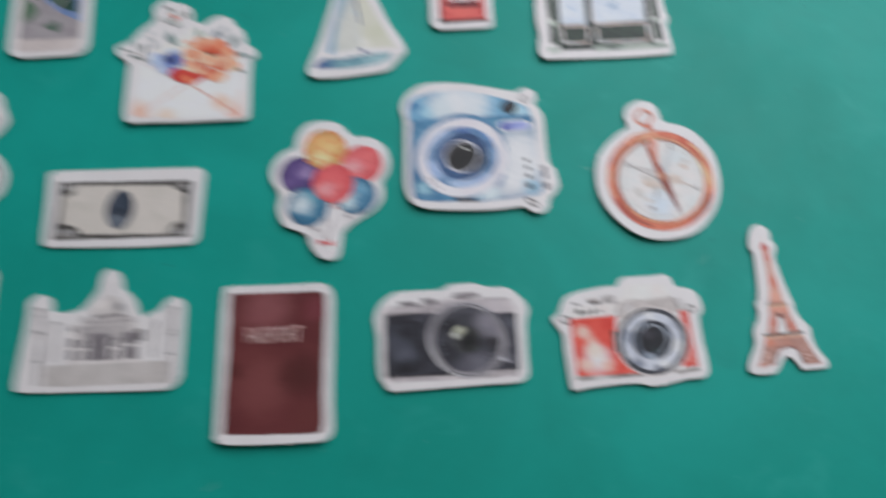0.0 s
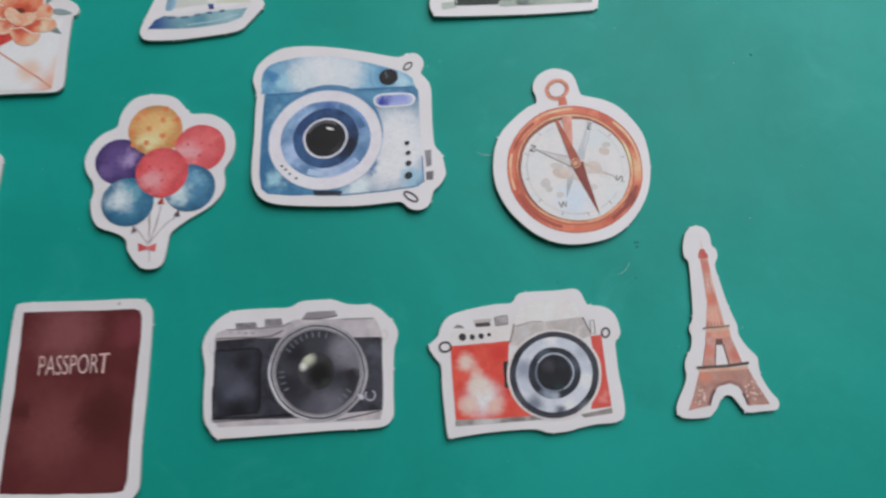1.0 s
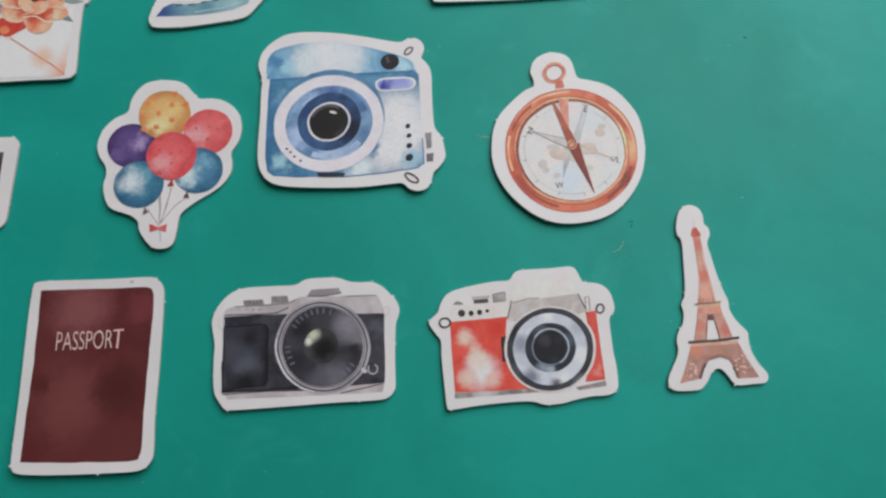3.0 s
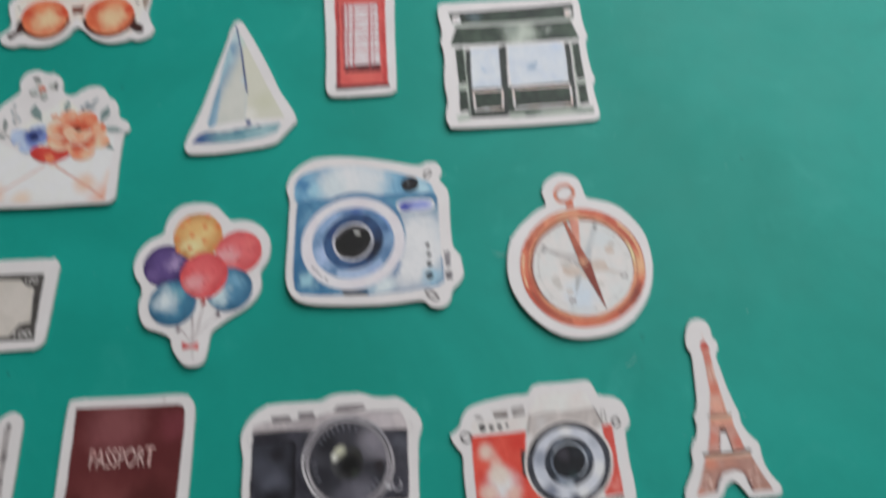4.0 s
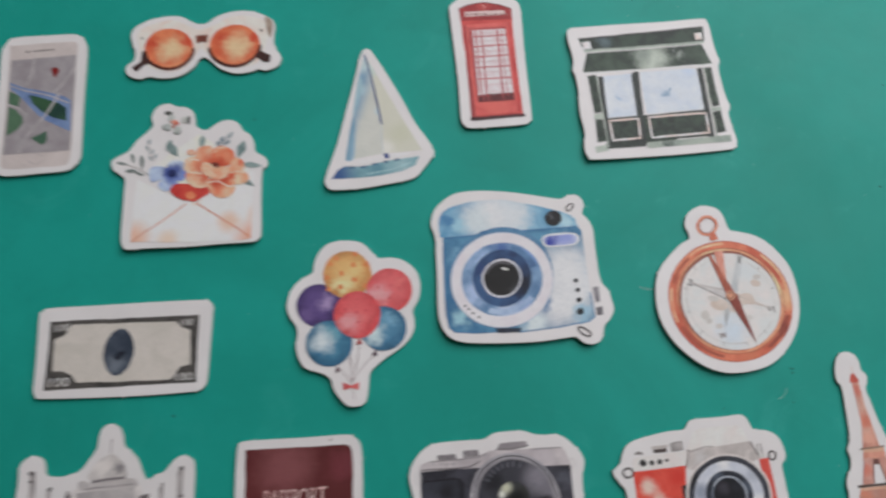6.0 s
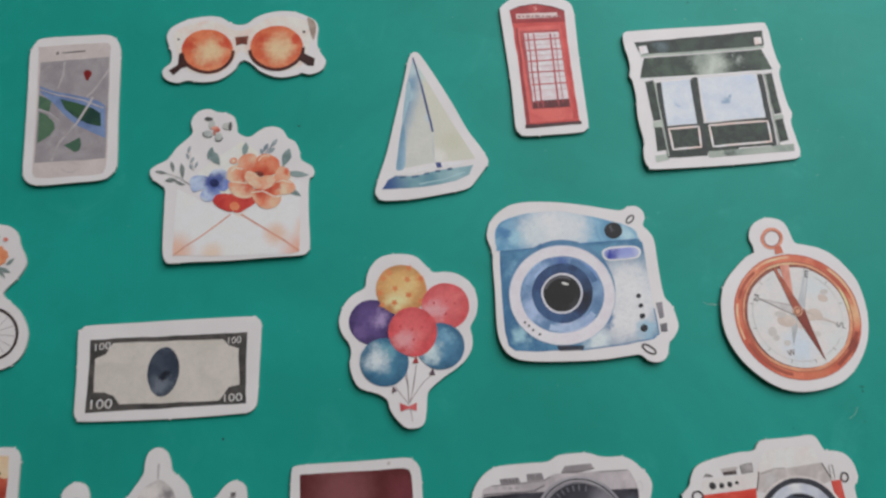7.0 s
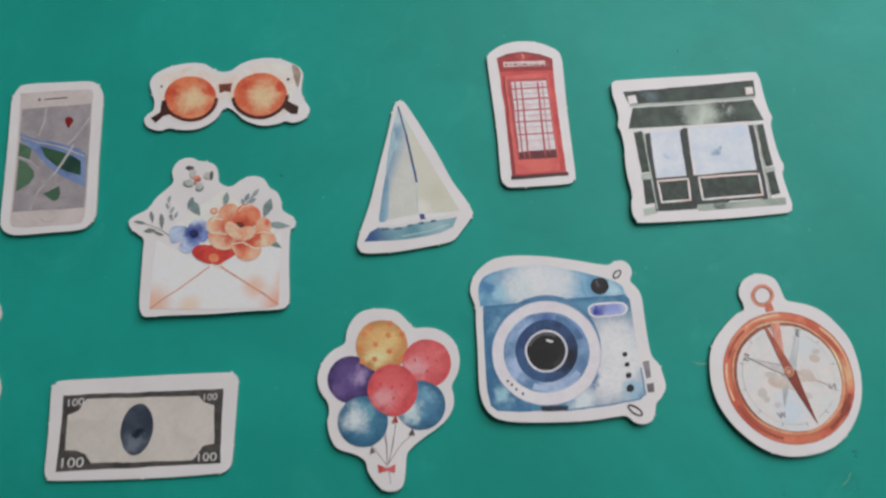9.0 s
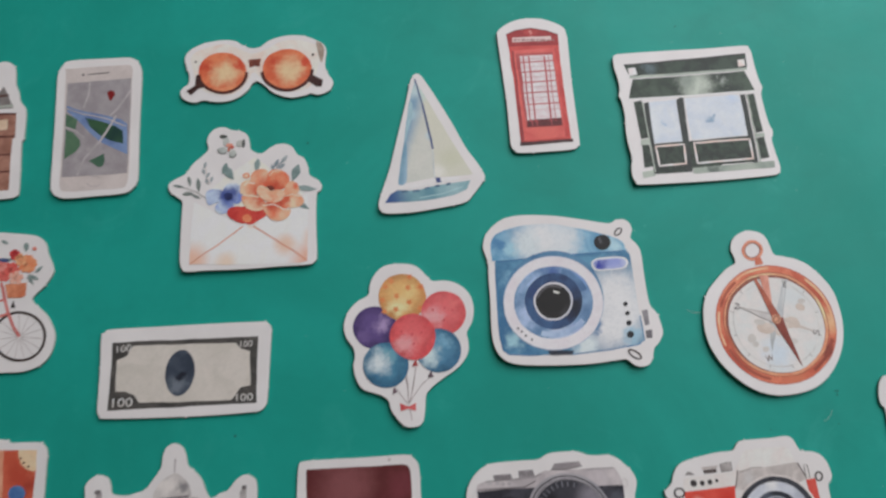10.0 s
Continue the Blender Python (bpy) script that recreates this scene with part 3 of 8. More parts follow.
patch(st, "red_petal", ink((190, 52, 50), (210, 84, 70), spots=((0.08, -0.64, 0.25, (206, 80, 62)),), scale=1.6), [(-0.47, -0.48), (-0.36, -0.34), (-0.10, -0.33), (0.08, -0.48), (0.06, -0.80), (-0.17, -0.77), (-0.39, -0.63)], 5.5, True)
patch(st, "red_petal", ink((190, 52, 50), (210, 84, 70), spots=((0.08, -0.64, 0.25, (206, 80, 62)),), scale=1.6), [(0.04, -0.48), (0.29, -0.40), (0.58, -0.45), (0.61, -0.62), (0.37, -0.77), (0.23, -0.85), (0.06, -0.81)], 5.5, True)
patch(st, "red_petal", ink((190, 52, 50), (210, 84, 70), spots=((0.08, -0.64, 0.25, (206, 80, 62)),), scale=1.6), [(-0.18, -0.37), (0.04, -0.33), (0.30, -0.40), (0.28, -0.60), (0.08, -0.64), (-0.12, -0.56)], 5.5, True)
disc(st, "red_flower_eye", ink((216, 120, 78), (226, 150, 104)), (0.09, -0.67), (0.13, -0.01), (0.01, -0.12), 5.8)
patch(st, "peony_petal", ink((226, 140, 104), (238, 180, 150), spots=((0.57, 0.31, 0.22, (206, 98, 62)),), scale=1.5), [(0.20, 0.33), (0.15, 0.57), (0.28, 0.74), (0.48, 0.77), (0.63, 0.68), (0.68, 0.22), (0.45, 0.19)], 5.9, True)
patch(st, "peony_petal", ink((216, 114, 74), (234, 152, 114), spots=((0.83, 0.14, 0.25, (196, 84, 52)),), scale=1.5), [(0.66, 0.23), (0.62, 0.59), (0.76, 0.74), (0.98, 0.72), (1.18, 0.58), (1.24, 0.35), (1.14, 0.18), (0.88, 0.12)], 5.9, True)
patch(st, "peony_petal", ink((230, 148, 112), (240, 186, 156), spots=((0.35, 0.11, 0.20, (206, 98, 62)),), scale=1.5), [(-0.14, 0.15), (-0.10, 0.37), (0.11, 0.46), (0.33, 0.32), (0.41, 0.07), (0.19, -0.01), (-0.07, 0.03)], 5.9, True)
patch(st, "peony_petal", ink((226, 138, 100), (238, 176, 144), spots=((1.44, 0.24, 0.15, (214, 110, 72)),), scale=1.5), [(1.09, -0.03), (1.16, 0.25), (1.28, 0.37), (1.46, 0.28), (1.51, 0.07), (1.40, -0.04)], 5.9, True)
patch(st, "peony_petal", ink((228, 146, 108), (240, 188, 158), spots=((1.07, -0.14, 0.22, (206, 98, 62)),), scale=1.5), [(0.97, -0.22), (1.07, -0.06), (1.30, 0.00), (1.53, -0.07), (1.64, -0.24), (1.56, -0.39), (1.31, -0.43), (1.08, -0.37)], 5.9, True)
patch(st, "peony_petal", ink((228, 150, 114), (240, 190, 162), spots=((0.44, -0.14, 0.23, (206, 98, 62)),), scale=1.5), [(-0.08, -0.01), (0.18, 0.02), (0.40, -0.04), (0.59, -0.25), (0.54, -0.44), (0.30, -0.47), (0.06, -0.37), (-0.05, -0.20)], 5.9, True)
patch(st, "peony_petal", ink((222, 126, 88), (238, 178, 146), spots=((0.75, -0.32, 0.26, (200, 88, 56)),), scale=1.5), [(0.51, -0.35), (0.60, -0.24), (0.81, -0.26), (1.06, -0.42), (1.27, -0.45), (1.27, -0.61), (1.12, -0.76), (0.86, -0.79), (0.65, -0.65)], 5.9, True)
patch(st, "peony_petal", ink((214, 116, 78), (230, 150, 114), spots=((0.94, -0.21, 0.20, (196, 84, 54)),), scale=1.5), [(0.74, -0.20), (1.04, -0.15), (1.25, -0.34), (1.12, -0.45), (0.85, -0.36)], 5.9, True)
stroke(st, "petal_edge", ink((240, 196, 168)), [(-0.03, 0.30), (0.07, 0.40), (0.27, 0.34)], 0.032, 6.2)
stroke(st, "petal_edge", ink((240, 200, 174)), [(0.52, -0.33), (0.80, -0.30), (1.08, -0.45), (1.25, -0.47)], 0.032, 6.2)
stroke(st, "petal_edge", ink((238, 192, 164)), [(0.66, 0.55), (0.77, 0.69), (0.97, 0.69)], 0.032, 6.2)
stroke(st, "petal_edge", ink((240, 198, 170)), [(-0.02, 0.00), (0.18, -0.02), (0.39, -0.07)], 0.032, 6.2)
stroke(st, "petal_edge", ink((238, 190, 160)), [(1.13, -0.07), (1.32, -0.03), (1.52, -0.10)], 0.032, 6.2)
disc(st, "peony_heart", ink((96, 52, 48), (140, 72, 56)), (0.69, 0.18), (0.13, -0.01), (0.00, -0.08), 6.3)
patch(st, "peony_petal", ink((240, 200, 176), (230, 160, 124), spots=((0.74, -0.20, 0.14, (226, 140, 104)),), scale=1.6), [(0.32, 0.15), (0.40, 0.27), (0.58, 0.22), (0.73, 0.10), (0.93, 0.14), (1.10, 0.08), (1.11, -0.06), (0.96, -0.22), (0.74, -0.25), (0.54, -0.16), (0.36, 0.00)], 6.4, True)
disc(st, "bud", ink((220, 128, 100), (232, 160, 130)), (0.03, 0.59), (0.10, -0.00), (0.00, -0.09), 5.3)
disc(st, "bud_eye", ink((236, 180, 154)), (0.03, 0.59), (0.04, -0.00), (0.00, -0.04), 5.5)
disc(st, "wing_middle", ink((182, 184, 180), (164, 168, 164)), (-0.57, 1.66), (0.09, -0.00), (0.00, -0.13), 5)
disc(st, "wing_middle", ink((182, 186, 182), (160, 166, 162)), (-0.66, 1.40), (0.13, -0.01), (0.00, -0.10), 5)
disc(st, "wing_middle", ink((180, 184, 178), (160, 164, 160)), (-0.38, 1.29), (0.10, -0.00), (0.00, -0.12), 5)
disc(st, "wing_middle", ink((186, 186, 180), (168, 168, 164)), (-0.17, 1.59), (0.12, -0.01), (0.00, -0.10), 5)
disc(st, "wing_shape", ink((92, 94, 90), (128, 130, 124)), (-0.66, 1.82), (0.11, -0.01), (0.00, -0.06), 5.3)
disc(st, "wing_shape", ink((88, 90, 88), (120, 122, 118)), (-0.08, 1.58), (0.05, -0.00), (0.00, -0.13), 5.3)
arc(st, "wing_edge", ink((112, 116, 112)), (-0.66, 1.40), (0.13, -0.01), (0.00, -0.10), 0.030, 5.3, 40, 200)
arc(st, "wing_edge", ink((104, 108, 104)), (-0.38, 1.29), (0.10, -0.00), (0.00, -0.12), 0.035, 5.3, 10, 150)
disc(st, "wing_spot", ink((206, 112, 90), (220, 160, 140)), (-0.48, 1.55), (0.10, -0.00), (0.00, -0.06), 5.6)
disc(st, "wing_spot", ink((186, 86, 70), (206, 120, 98)), (-0.40, 1.49), (0.06, -0.00), (0.00, -0.05), 5.6)
disc(st, "wing_spot", ink((180, 120, 104)), (-0.49, 1.42), (0.04, -0.00), (0.00, -0.07), 5.6)

st = sticker("sailboat_sticker", (-3.08, 4.79), (0.012, 0.006, -0.01, -0.012),
             "white card sticker of a sailing boat with pale sails", "sticker",
             [(-1.47, -1.75), (-1.38, -1.45), (-1.15, -0.77), (-0.91, 0.17), (-0.66, 1.13), (-0.51, 1.79), (-0.44, 2.01), (-0.33, 2.14), (-0.21, 2.12), (-0.08, 1.94), (0.25, 1.34), (0.67, 0.50), (1.00, -0.24), (1.30, -0.73), (1.47, -1.08), (1.49, -1.20), (1.38, -1.38), (1.15, -1.67), (0.99, -1.85), (0.77, -1.94), (0.34, -2.01), (-0.24, -2.09), (-0.67, -2.13), (-1.25, -2.13), (-1.42, -2.05), (-1.49, -1.91)])
patch(st, "mainsail", ink((194, 194, 186), (188, 190, 182), spots=((-0.35, 1.62, 0.32, (176, 194, 196)), (-0.48, 0.85, 0.20, (160, 186, 194)), (-0.00, 0.17, 0.14, (180, 196, 200)), ), fades=((-0.82, -0.13, -0.42, -0.25, (120, 156, 180)), ), ragged=0.0025), [(-0.35, 1.96), (-0.56, 1.15), (-0.73, -0.02), (-0.93, -1.28), (-0.38, -1.20), (0.08, -1.13), (0.08, -0.29), (-0.01, 0.34), (-0.16, 1.07)], 1)
patch(st, "jib", ink((194, 193, 178), (198, 196, 182), spots=((-0.19, 1.49, 0.30, (180, 194, 188)), (0.16, -0.98, 0.30, (206, 204, 196)), (0.60, -0.55, 0.35, (190, 190, 170)), ), amount=0.4, ragged=0.003), [(-0.33, 1.91), (-0.08, 1.43), (0.53, 0.15), (1.16, -1.08), (0.10, -1.13), (0.09, -0.30), (0.00, 0.35), (-0.15, 1.19)], 1)
patch(st, "sail_shade", ink((112, 152, 174), (132, 166, 182), fades=((-0.62, -0.60, -0.78, -0.57, (150, 178, 194)), ), ragged=0.002), [(-0.73, -0.02), (-0.66, -0.14), (-0.66, -0.60), (-0.70, -1.22), (-0.93, -1.27), (-0.86, -0.76)], 1.3, True)
patch(st, "sail_shade", ink((140, 174, 186), (156, 184, 190), ragged=0.002), [(-0.52, 1.27), (-0.44, 1.11), (-0.49, 0.73), (-0.62, 0.26), (-0.72, -0.01), (-0.63, 0.56)], 1.3, True)
stroke(st, "mast", ink((86, 108, 152), (66, 88, 136)), [(-0.35, 1.98), (-0.24, 1.50), (-0.15, 1.13)], 0.040, 3)
stroke(st, "mast", ink((78, 100, 148), (60, 82, 132)), [(-0.15, 1.13), (-0.07, 0.65), (0.01, 0.17), (0.08, -0.25)], 0.055, 3)
stroke(st, "sail_seam", ink((176, 184, 184)), [(0.08, -0.27), (0.07, -0.75), (0.09, -1.13)], 0.030, 2)
patch(st, "hull", ink((112, 156, 166), (134, 170, 176), spots=((0.61, -1.51, 0.25, (150, 180, 184)), (-0.08, -1.56, 0.20, (96, 146, 160)), ), fades=((-1.21, -1.70, -0.40, -1.68, (54, 92, 148)), ), ragged=0.003), [(-1.32, -1.81), (-1.17, -1.57), (-0.96, -1.46), (-0.44, -1.49), (0.14, -1.37), (1.09, -1.26), (0.96, -1.53), (0.60, -1.68), (-0.09, -1.78), (-0.72, -1.82)], 2)
patch(st, "boom", ink((222, 216, 212), (208, 202, 200)), [(-0.97, -1.43), (-0.86, -1.34), (-0.33, -1.21), (0.20, -1.15), (1.21, -1.11), (0.89, -1.21), (0.14, -1.29), (-0.49, -1.41)], 2)
stroke(st, "deck_line", ink((150, 180, 184)), [(-0.35, -1.71), (0.34, -1.61), (0.87, -1.45)], 0.030, 3)
stroke(st, "deck_line", ink((62, 98, 126), (84, 122, 146)), [(-0.85, -1.52), (-0.68, -1.50)], 0.060, 3)
stroke(st, "deck_line", ink((62, 98, 126), (84, 122, 146)), [(-0.54, -1.51), (-0.35, -1.49)], 0.060, 3)
stroke(st, "deck_line", ink((62, 98, 126), (84, 122, 146)), [(-0.20, -1.45), (-0.06, -1.43)], 0.060, 3)
stroke(st, "deck_line", ink((62, 98, 126), (84, 122, 146)), [(0.09, -1.40), (0.21, -1.38)], 0.060, 3)
stroke(st, "deck_line", ink((62, 98, 126), (84, 122, 146)), [(0.40, -1.35), (0.53, -1.33)], 0.060, 3)
patch(st, "cabin", ink((58, 74, 130), (76, 96, 150)), [(0.10, -1.14), (0.23, -1.14), (0.26, -1.28), (0.14, -1.29)], 3)

st = sticker("phone_booth_sticker", (0.11, 6.43), (0.014, 0.006, -0.02, -0.01),
             "white card sticker of a red telephone booth", "sticker",
             [(-1.04, 1.58), (-1.00, 1.79), (-0.81, 1.96), (-0.57, 2.09), (-0.25, 2.17), (0.15, 2.17), (0.46, 2.10), (0.76, 1.96), (0.95, 1.81), (1.01, 1.63), (1.03, 1.31), (1.02, 0.10), (1.04, -1.06), (1.05, -1.87), (0.99, -2.03), (0.83, -2.12), (0.16, -2.15), (-0.65, -2.16), (-0.82, -2.07), (-0.90, -1.91), (-0.91, -1.62), (-0.92, -0.64), (-0.97, 0.36)])
patch(st, "booth_body", ink((194, 62, 58), (208, 84, 76), fades=((-0.81, -0.22, -0.51, -0.19, (156, 46, 50)), ), ragged=0.002), [(-0.77, 1.65), (-0.46, 1.78), (-0.01, 1.84), (0.43, 1.75), (0.76, 1.57), (0.75, 1.05), (0.77, -0.30), (0.83, -1.85), (-0.62, -1.86), (-0.65, -0.23), (-0.72, 1.01)], 1)
patch(st, "booth_roof", ink((160, 42, 46), (178, 56, 56), spots=((-0.03, 1.67, 0.20, (188, 70, 66)), )), [(-0.77, 1.65), (-0.47, 1.77), (-0.01, 1.82), (0.43, 1.74), (0.76, 1.57), (0.76, 1.23), (-0.72, 1.26)], 2)
stroke(st, "roof_edge", ink((120, 36, 40)), [(-0.77, 1.65), (-0.47, 1.78), (-0.01, 1.83), (0.43, 1.74), (0.76, 1.57)], 0.030, 3)
patch(st, "sign_plate", ink((206, 180, 176), (218, 196, 192)), [(-0.60, 1.55), (0.56, 1.54), (0.55, 1.38), (-0.60, 1.39)], 3)
stroke(st, "lettering_bar", ink((150, 100, 98), (170, 124, 120)), [(-0.56, 1.46), (-0.48, 1.46)], 0.050, 4)
stroke(st, "lettering_bar", ink((150, 100, 98), (170, 124, 120)), [(-0.43, 1.46), (-0.38, 1.46)], 0.050, 4)
stroke(st, "lettering_bar", ink((150, 100, 98), (170, 124, 120)), [(-0.33, 1.45), (-0.21, 1.45)], 0.050, 4)
stroke(st, "lettering_bar", ink((150, 100, 98), (170, 124, 120)), [(-0.17, 1.44), (-0.12, 1.44)], 0.050, 4)
stroke(st, "lettering_bar", ink((150, 100, 98), (170, 124, 120)), [(-0.08, 1.44), (0.07, 1.43)], 0.050, 4)
stroke(st, "lettering_bar", ink((150, 100, 98), (170, 124, 120)), [(0.11, 1.43), (0.18, 1.43)], 0.050, 4)
stroke(st, "lettering_bar", ink((150, 100, 98), (170, 124, 120)), [(0.22, 1.42), (0.39, 1.42)], 0.050, 4)
stroke(st, "lettering_bar", ink((150, 100, 98), (170, 124, 120)), [(0.43, 1.41), (0.53, 1.41)], 0.050, 4)
stroke(st, "lettering_bar", ink((150, 100, 98), (170, 124, 120)), [(0.58, 1.40), (0.64, 1.40)], 0.050, 4)
stroke(st, "crown_mark", ink((214, 140, 130)), [(-0.10, 1.71), (-0.05, 1.74), (-0.01, 1.69), (-0.07, 1.62)], 0.030, 3)
patch(st, "booth_door", ink((206, 88, 80), (216, 108, 98), spots=((0.07, -1.61, 0.35, (214, 104, 92)), )), [(-0.62, 1.11), (0.65, 1.15), (0.69, -1.73), (-0.53, -1.80)], 2)
stroke(st, "door_edge", ink((148, 46, 50)), [(-0.62, 1.10), (-0.58, -0.35), (-0.54, -1.79)], 0.050, 3)
stroke(st, "door_edge", ink((188, 70, 66)), [(0.64, 1.14), (0.66, -0.42), (0.69, -1.73)], 0.040, 3)
patch(st, "door_frame", ink((176, 72, 74), (190, 88, 86)), [(-0.55, 1.00), (0.55, 1.00), (0.62, -1.34), (-0.41, -1.38)], 3)
patch(st, "booth_glass", ink((204, 186, 188), (218, 204, 204), scale=2.5), [(-0.43, 0.92), (0.53, 0.92), (0.60, -1.13), (-0.37, -1.16)], 4)
stroke(st, "glazing_shadow", ink((186, 160, 160), (204, 180, 180)), [(-0.43, 0.80), (0.54, 0.82)], 0.028, 5)
stroke(st, "glazing_shadow", ink((186, 160, 160), (204, 180, 180)), [(-0.41, 0.54), (0.55, 0.55)], 0.028, 5)
stroke(st, "glazing_shadow", ink((186, 160, 160), (204, 180, 180)), [(-0.40, 0.22), (0.56, 0.23)], 0.028, 5)
stroke(st, "glazing_shadow", ink((186, 160, 160), (204, 180, 180)), [(-0.39, -0.11), (0.57, -0.10)], 0.028, 5)
stroke(st, "glazing_shadow", ink((186, 160, 160), (204, 180, 180)), [(-0.38, -0.46), (0.57, -0.45)], 0.028, 5)
stroke(st, "glazing_shadow", ink((186, 160, 160), (204, 180, 180)), [(-0.37, -0.85), (0.57, -0.83)], 0.028, 5)
stroke(st, "glazing_bar", ink((184, 72, 80), (198, 98, 100)), [(-0.44, 0.70), (0.54, 0.72)], 0.036, 6)
stroke(st, "glazing_bar", ink((184, 72, 80), (198, 98, 100)), [(-0.42, 0.38), (0.55, 0.40)], 0.036, 6)
stroke(st, "glazing_bar", ink((184, 72, 80), (198, 98, 100)), [(-0.40, 0.05), (0.57, 0.07)], 0.036, 6)
stroke(st, "glazing_bar", ink((184, 72, 80), (198, 98, 100)), [(-0.39, -0.29), (0.58, -0.28)], 0.036, 6)
stroke(st, "glazing_bar", ink((184, 72, 80), (198, 98, 100)), [(-0.37, -0.67), (0.58, -0.65)], 0.036, 6)
stroke(st, "glazing_bar", ink((178, 66, 74), (192, 90, 94)), [(-0.33, 0.91), (-0.31, -0.19), (-0.29, -1.21)], 0.036, 6)
stroke(st, "glazing_bar", ink((178, 66, 74), (192, 90, 94)), [(-0.16, 0.90), (-0.15, -0.19), (-0.14, -1.21)], 0.040, 6)
stroke(st, "glazing_bar", ink((178, 66, 74), (192, 90, 94)), [(0.29, 0.88), (0.30, -0.22), (0.31, -1.24)], 0.044, 6)
stroke(st, "glazing_bar", ink((178, 66, 74), (192, 90, 94)), [(0.41, 0.87), (0.42, -0.22), (0.44, -1.24)], 0.018, 6)
patch(st, "kick_plate", ink((104, 34, 40), (130, 50, 54)), [(-0.37, -1.16), (0.60, -1.12), (0.61, -1.35), (-0.38, -1.38)], 5)
stroke(st, "kick_line", ink((170, 76, 78)), [(-0.24, -1.14), (-0.24, -1.36)], 0.030, 6)
stroke(st, "kick_line", ink((170, 76, 78)), [(-0.10, -1.14), (-0.10, -1.37)], 0.030, 6)
stroke(st, "kick_line", ink((170, 76, 78)), [(0.32, -1.17), (0.32, -1.39)], 0.030, 6)
patch(st, "booth_base", ink((72, 34, 38), (92, 46, 48)), [(-0.64, -1.84), (0.87, -1.79), (0.87, -1.88), (-0.64, -1.95)], 3)

st = sticker("shop_front_sticker", (4.54, 5.25), (0.006, 0.006, -0.025, -0.01),
             "white card sticker of a dark green shop front", "sticker",
             [(-2.14, 1.87), (-2.07, 1.96), (-1.87, 2.00), (-0.58, 2.05), (0.67, 2.07), (1.77, 2.11), (1.91, 2.03), (1.96, 1.81), (1.98, 1.37), (2.03, 0.95), (2.08, 0.73), (2.01, 0.49), (2.03, -0.05), (2.08, -0.46), (2.14, -0.68), (2.06, -0.94), (2.11, -1.42), (2.15, -1.77), (2.07, -1.94), (1.87, -2.00), (0.61, -2.07), (-0.57, -2.10), (-1.82, -2.11), (-1.95, -2.04), (-2.03, -1.85), (-2.02, -1.54), (-1.97, -1.31), (-2.03, -0.83), (-2.04, -0.43), (-2.01, 0.02), (-2.05, 0.47), (-2.11, 0.64), (-2.06, 0.88), (-2.08, 1.22), (-2.14, 1.53)])
patch(st, "fascia_board", ink((32, 54, 42), (62, 84, 68), spots=((-1.13, 1.48, 0.20, (92, 112, 116)),), scale=1.3), [(-1.85, 1.64), (1.77, 1.85), (1.75, 1.39), (1.64, 1.36), (-1.62, 1.23), (-1.74, 1.27)], 1)
stroke(st, "fascia_edge", ink((52, 52, 50)), [(-1.85, 1.62), (1.77, 1.83)], 0.050, 2)
patch(st, "corner_block", ink((206, 184, 180)), [(-1.75, 1.51), (-1.52, 1.54), (-1.49, 1.30), (-1.74, 1.26)], 3)
patch(st, "corner_block", ink((206, 184, 176)), [(1.50, 1.64), (1.71, 1.66), (1.70, 1.44), (1.49, 1.41)], 3)
stroke(st, "fascia_edge", ink((158, 168, 158), (176, 184, 172)), [(-1.73, 1.22), (1.73, 1.34)], 0.072, 2)
patch(st, "awning", ink((40, 62, 48), (78, 98, 80), spots=((0.18, 0.90, 0.50, (180, 188, 176)), (-0.08, 1.03, 0.29, (140, 150, 140)), (0.96, 0.98, 0.17, (148, 156, 148)),), scale=1.2), [(-1.65, 1.15), (1.65, 1.27), (1.85, 0.65), (-1.83, 0.54)], 1)
stroke(st, "awning_edge", ink((226, 208, 202)), [(-1.83, 0.51), (1.85, 0.62)], 0.057, 2)
patch(st, "stall_wall", ink((30, 50, 38), (62, 84, 66), scale=2.6), [(-1.29, -0.90), (1.49, -0.77), (1.54, -1.58), (0.53, -1.61), (0.52, -1.72), (-0.34, -1.71), (-0.35, -1.79), (-1.35, -1.82)], 1)
patch(st, "shop_window", ink((188, 196, 206), (200, 204, 212), spots=((-0.90, -0.26, 0.10, (160, 180, 200)),)), [(-1.28, 0.41), (-0.44, 0.46), (-0.42, -0.86), (-1.29, -0.88)], 1)
patch(st, "shop_window", ink((188, 196, 206), (200, 204, 212), spots=((0.46, -0.22, 0.13, (132, 160, 182)), (1.18, 0.47, 0.17, (182, 194, 214)),)), [(-0.23, 0.50), (1.37, 0.52), (1.50, -0.76), (-0.20, -0.81)], 1)
patch(st, "pilaster", ink((30, 50, 38), (62, 84, 66), scale=2.6), [(-1.71, 0.42), (-1.49, 0.47), (-1.40, -0.70), (-1.64, -0.74)], 2)
patch(st, "pilaster", ink((30, 50, 38), (62, 84, 66), scale=2.6), [(-1.64, -0.93), (-1.44, -0.92), (-1.41, -1.57), (-1.66, -1.61)], 2)
patch(st, "pilaster", ink((30, 50, 38), (62, 84, 66), scale=2.6), [(1.57, 0.52), (1.80, 0.54), (1.86, -0.66), (1.66, -0.70)], 2)
patch(st, "pilaster", ink((30, 50, 38), (62, 84, 66), scale=2.6), [(1.64, -0.86), (1.86, -0.82), (1.89, -1.46), (1.66, -1.50)], 2)
patch(st, "post", ink((42, 52, 48), (60, 70, 64)), [(-1.42, 0.39), (-1.28, 0.41), (-1.29, -1.79), (-1.41, -1.82)], 3)
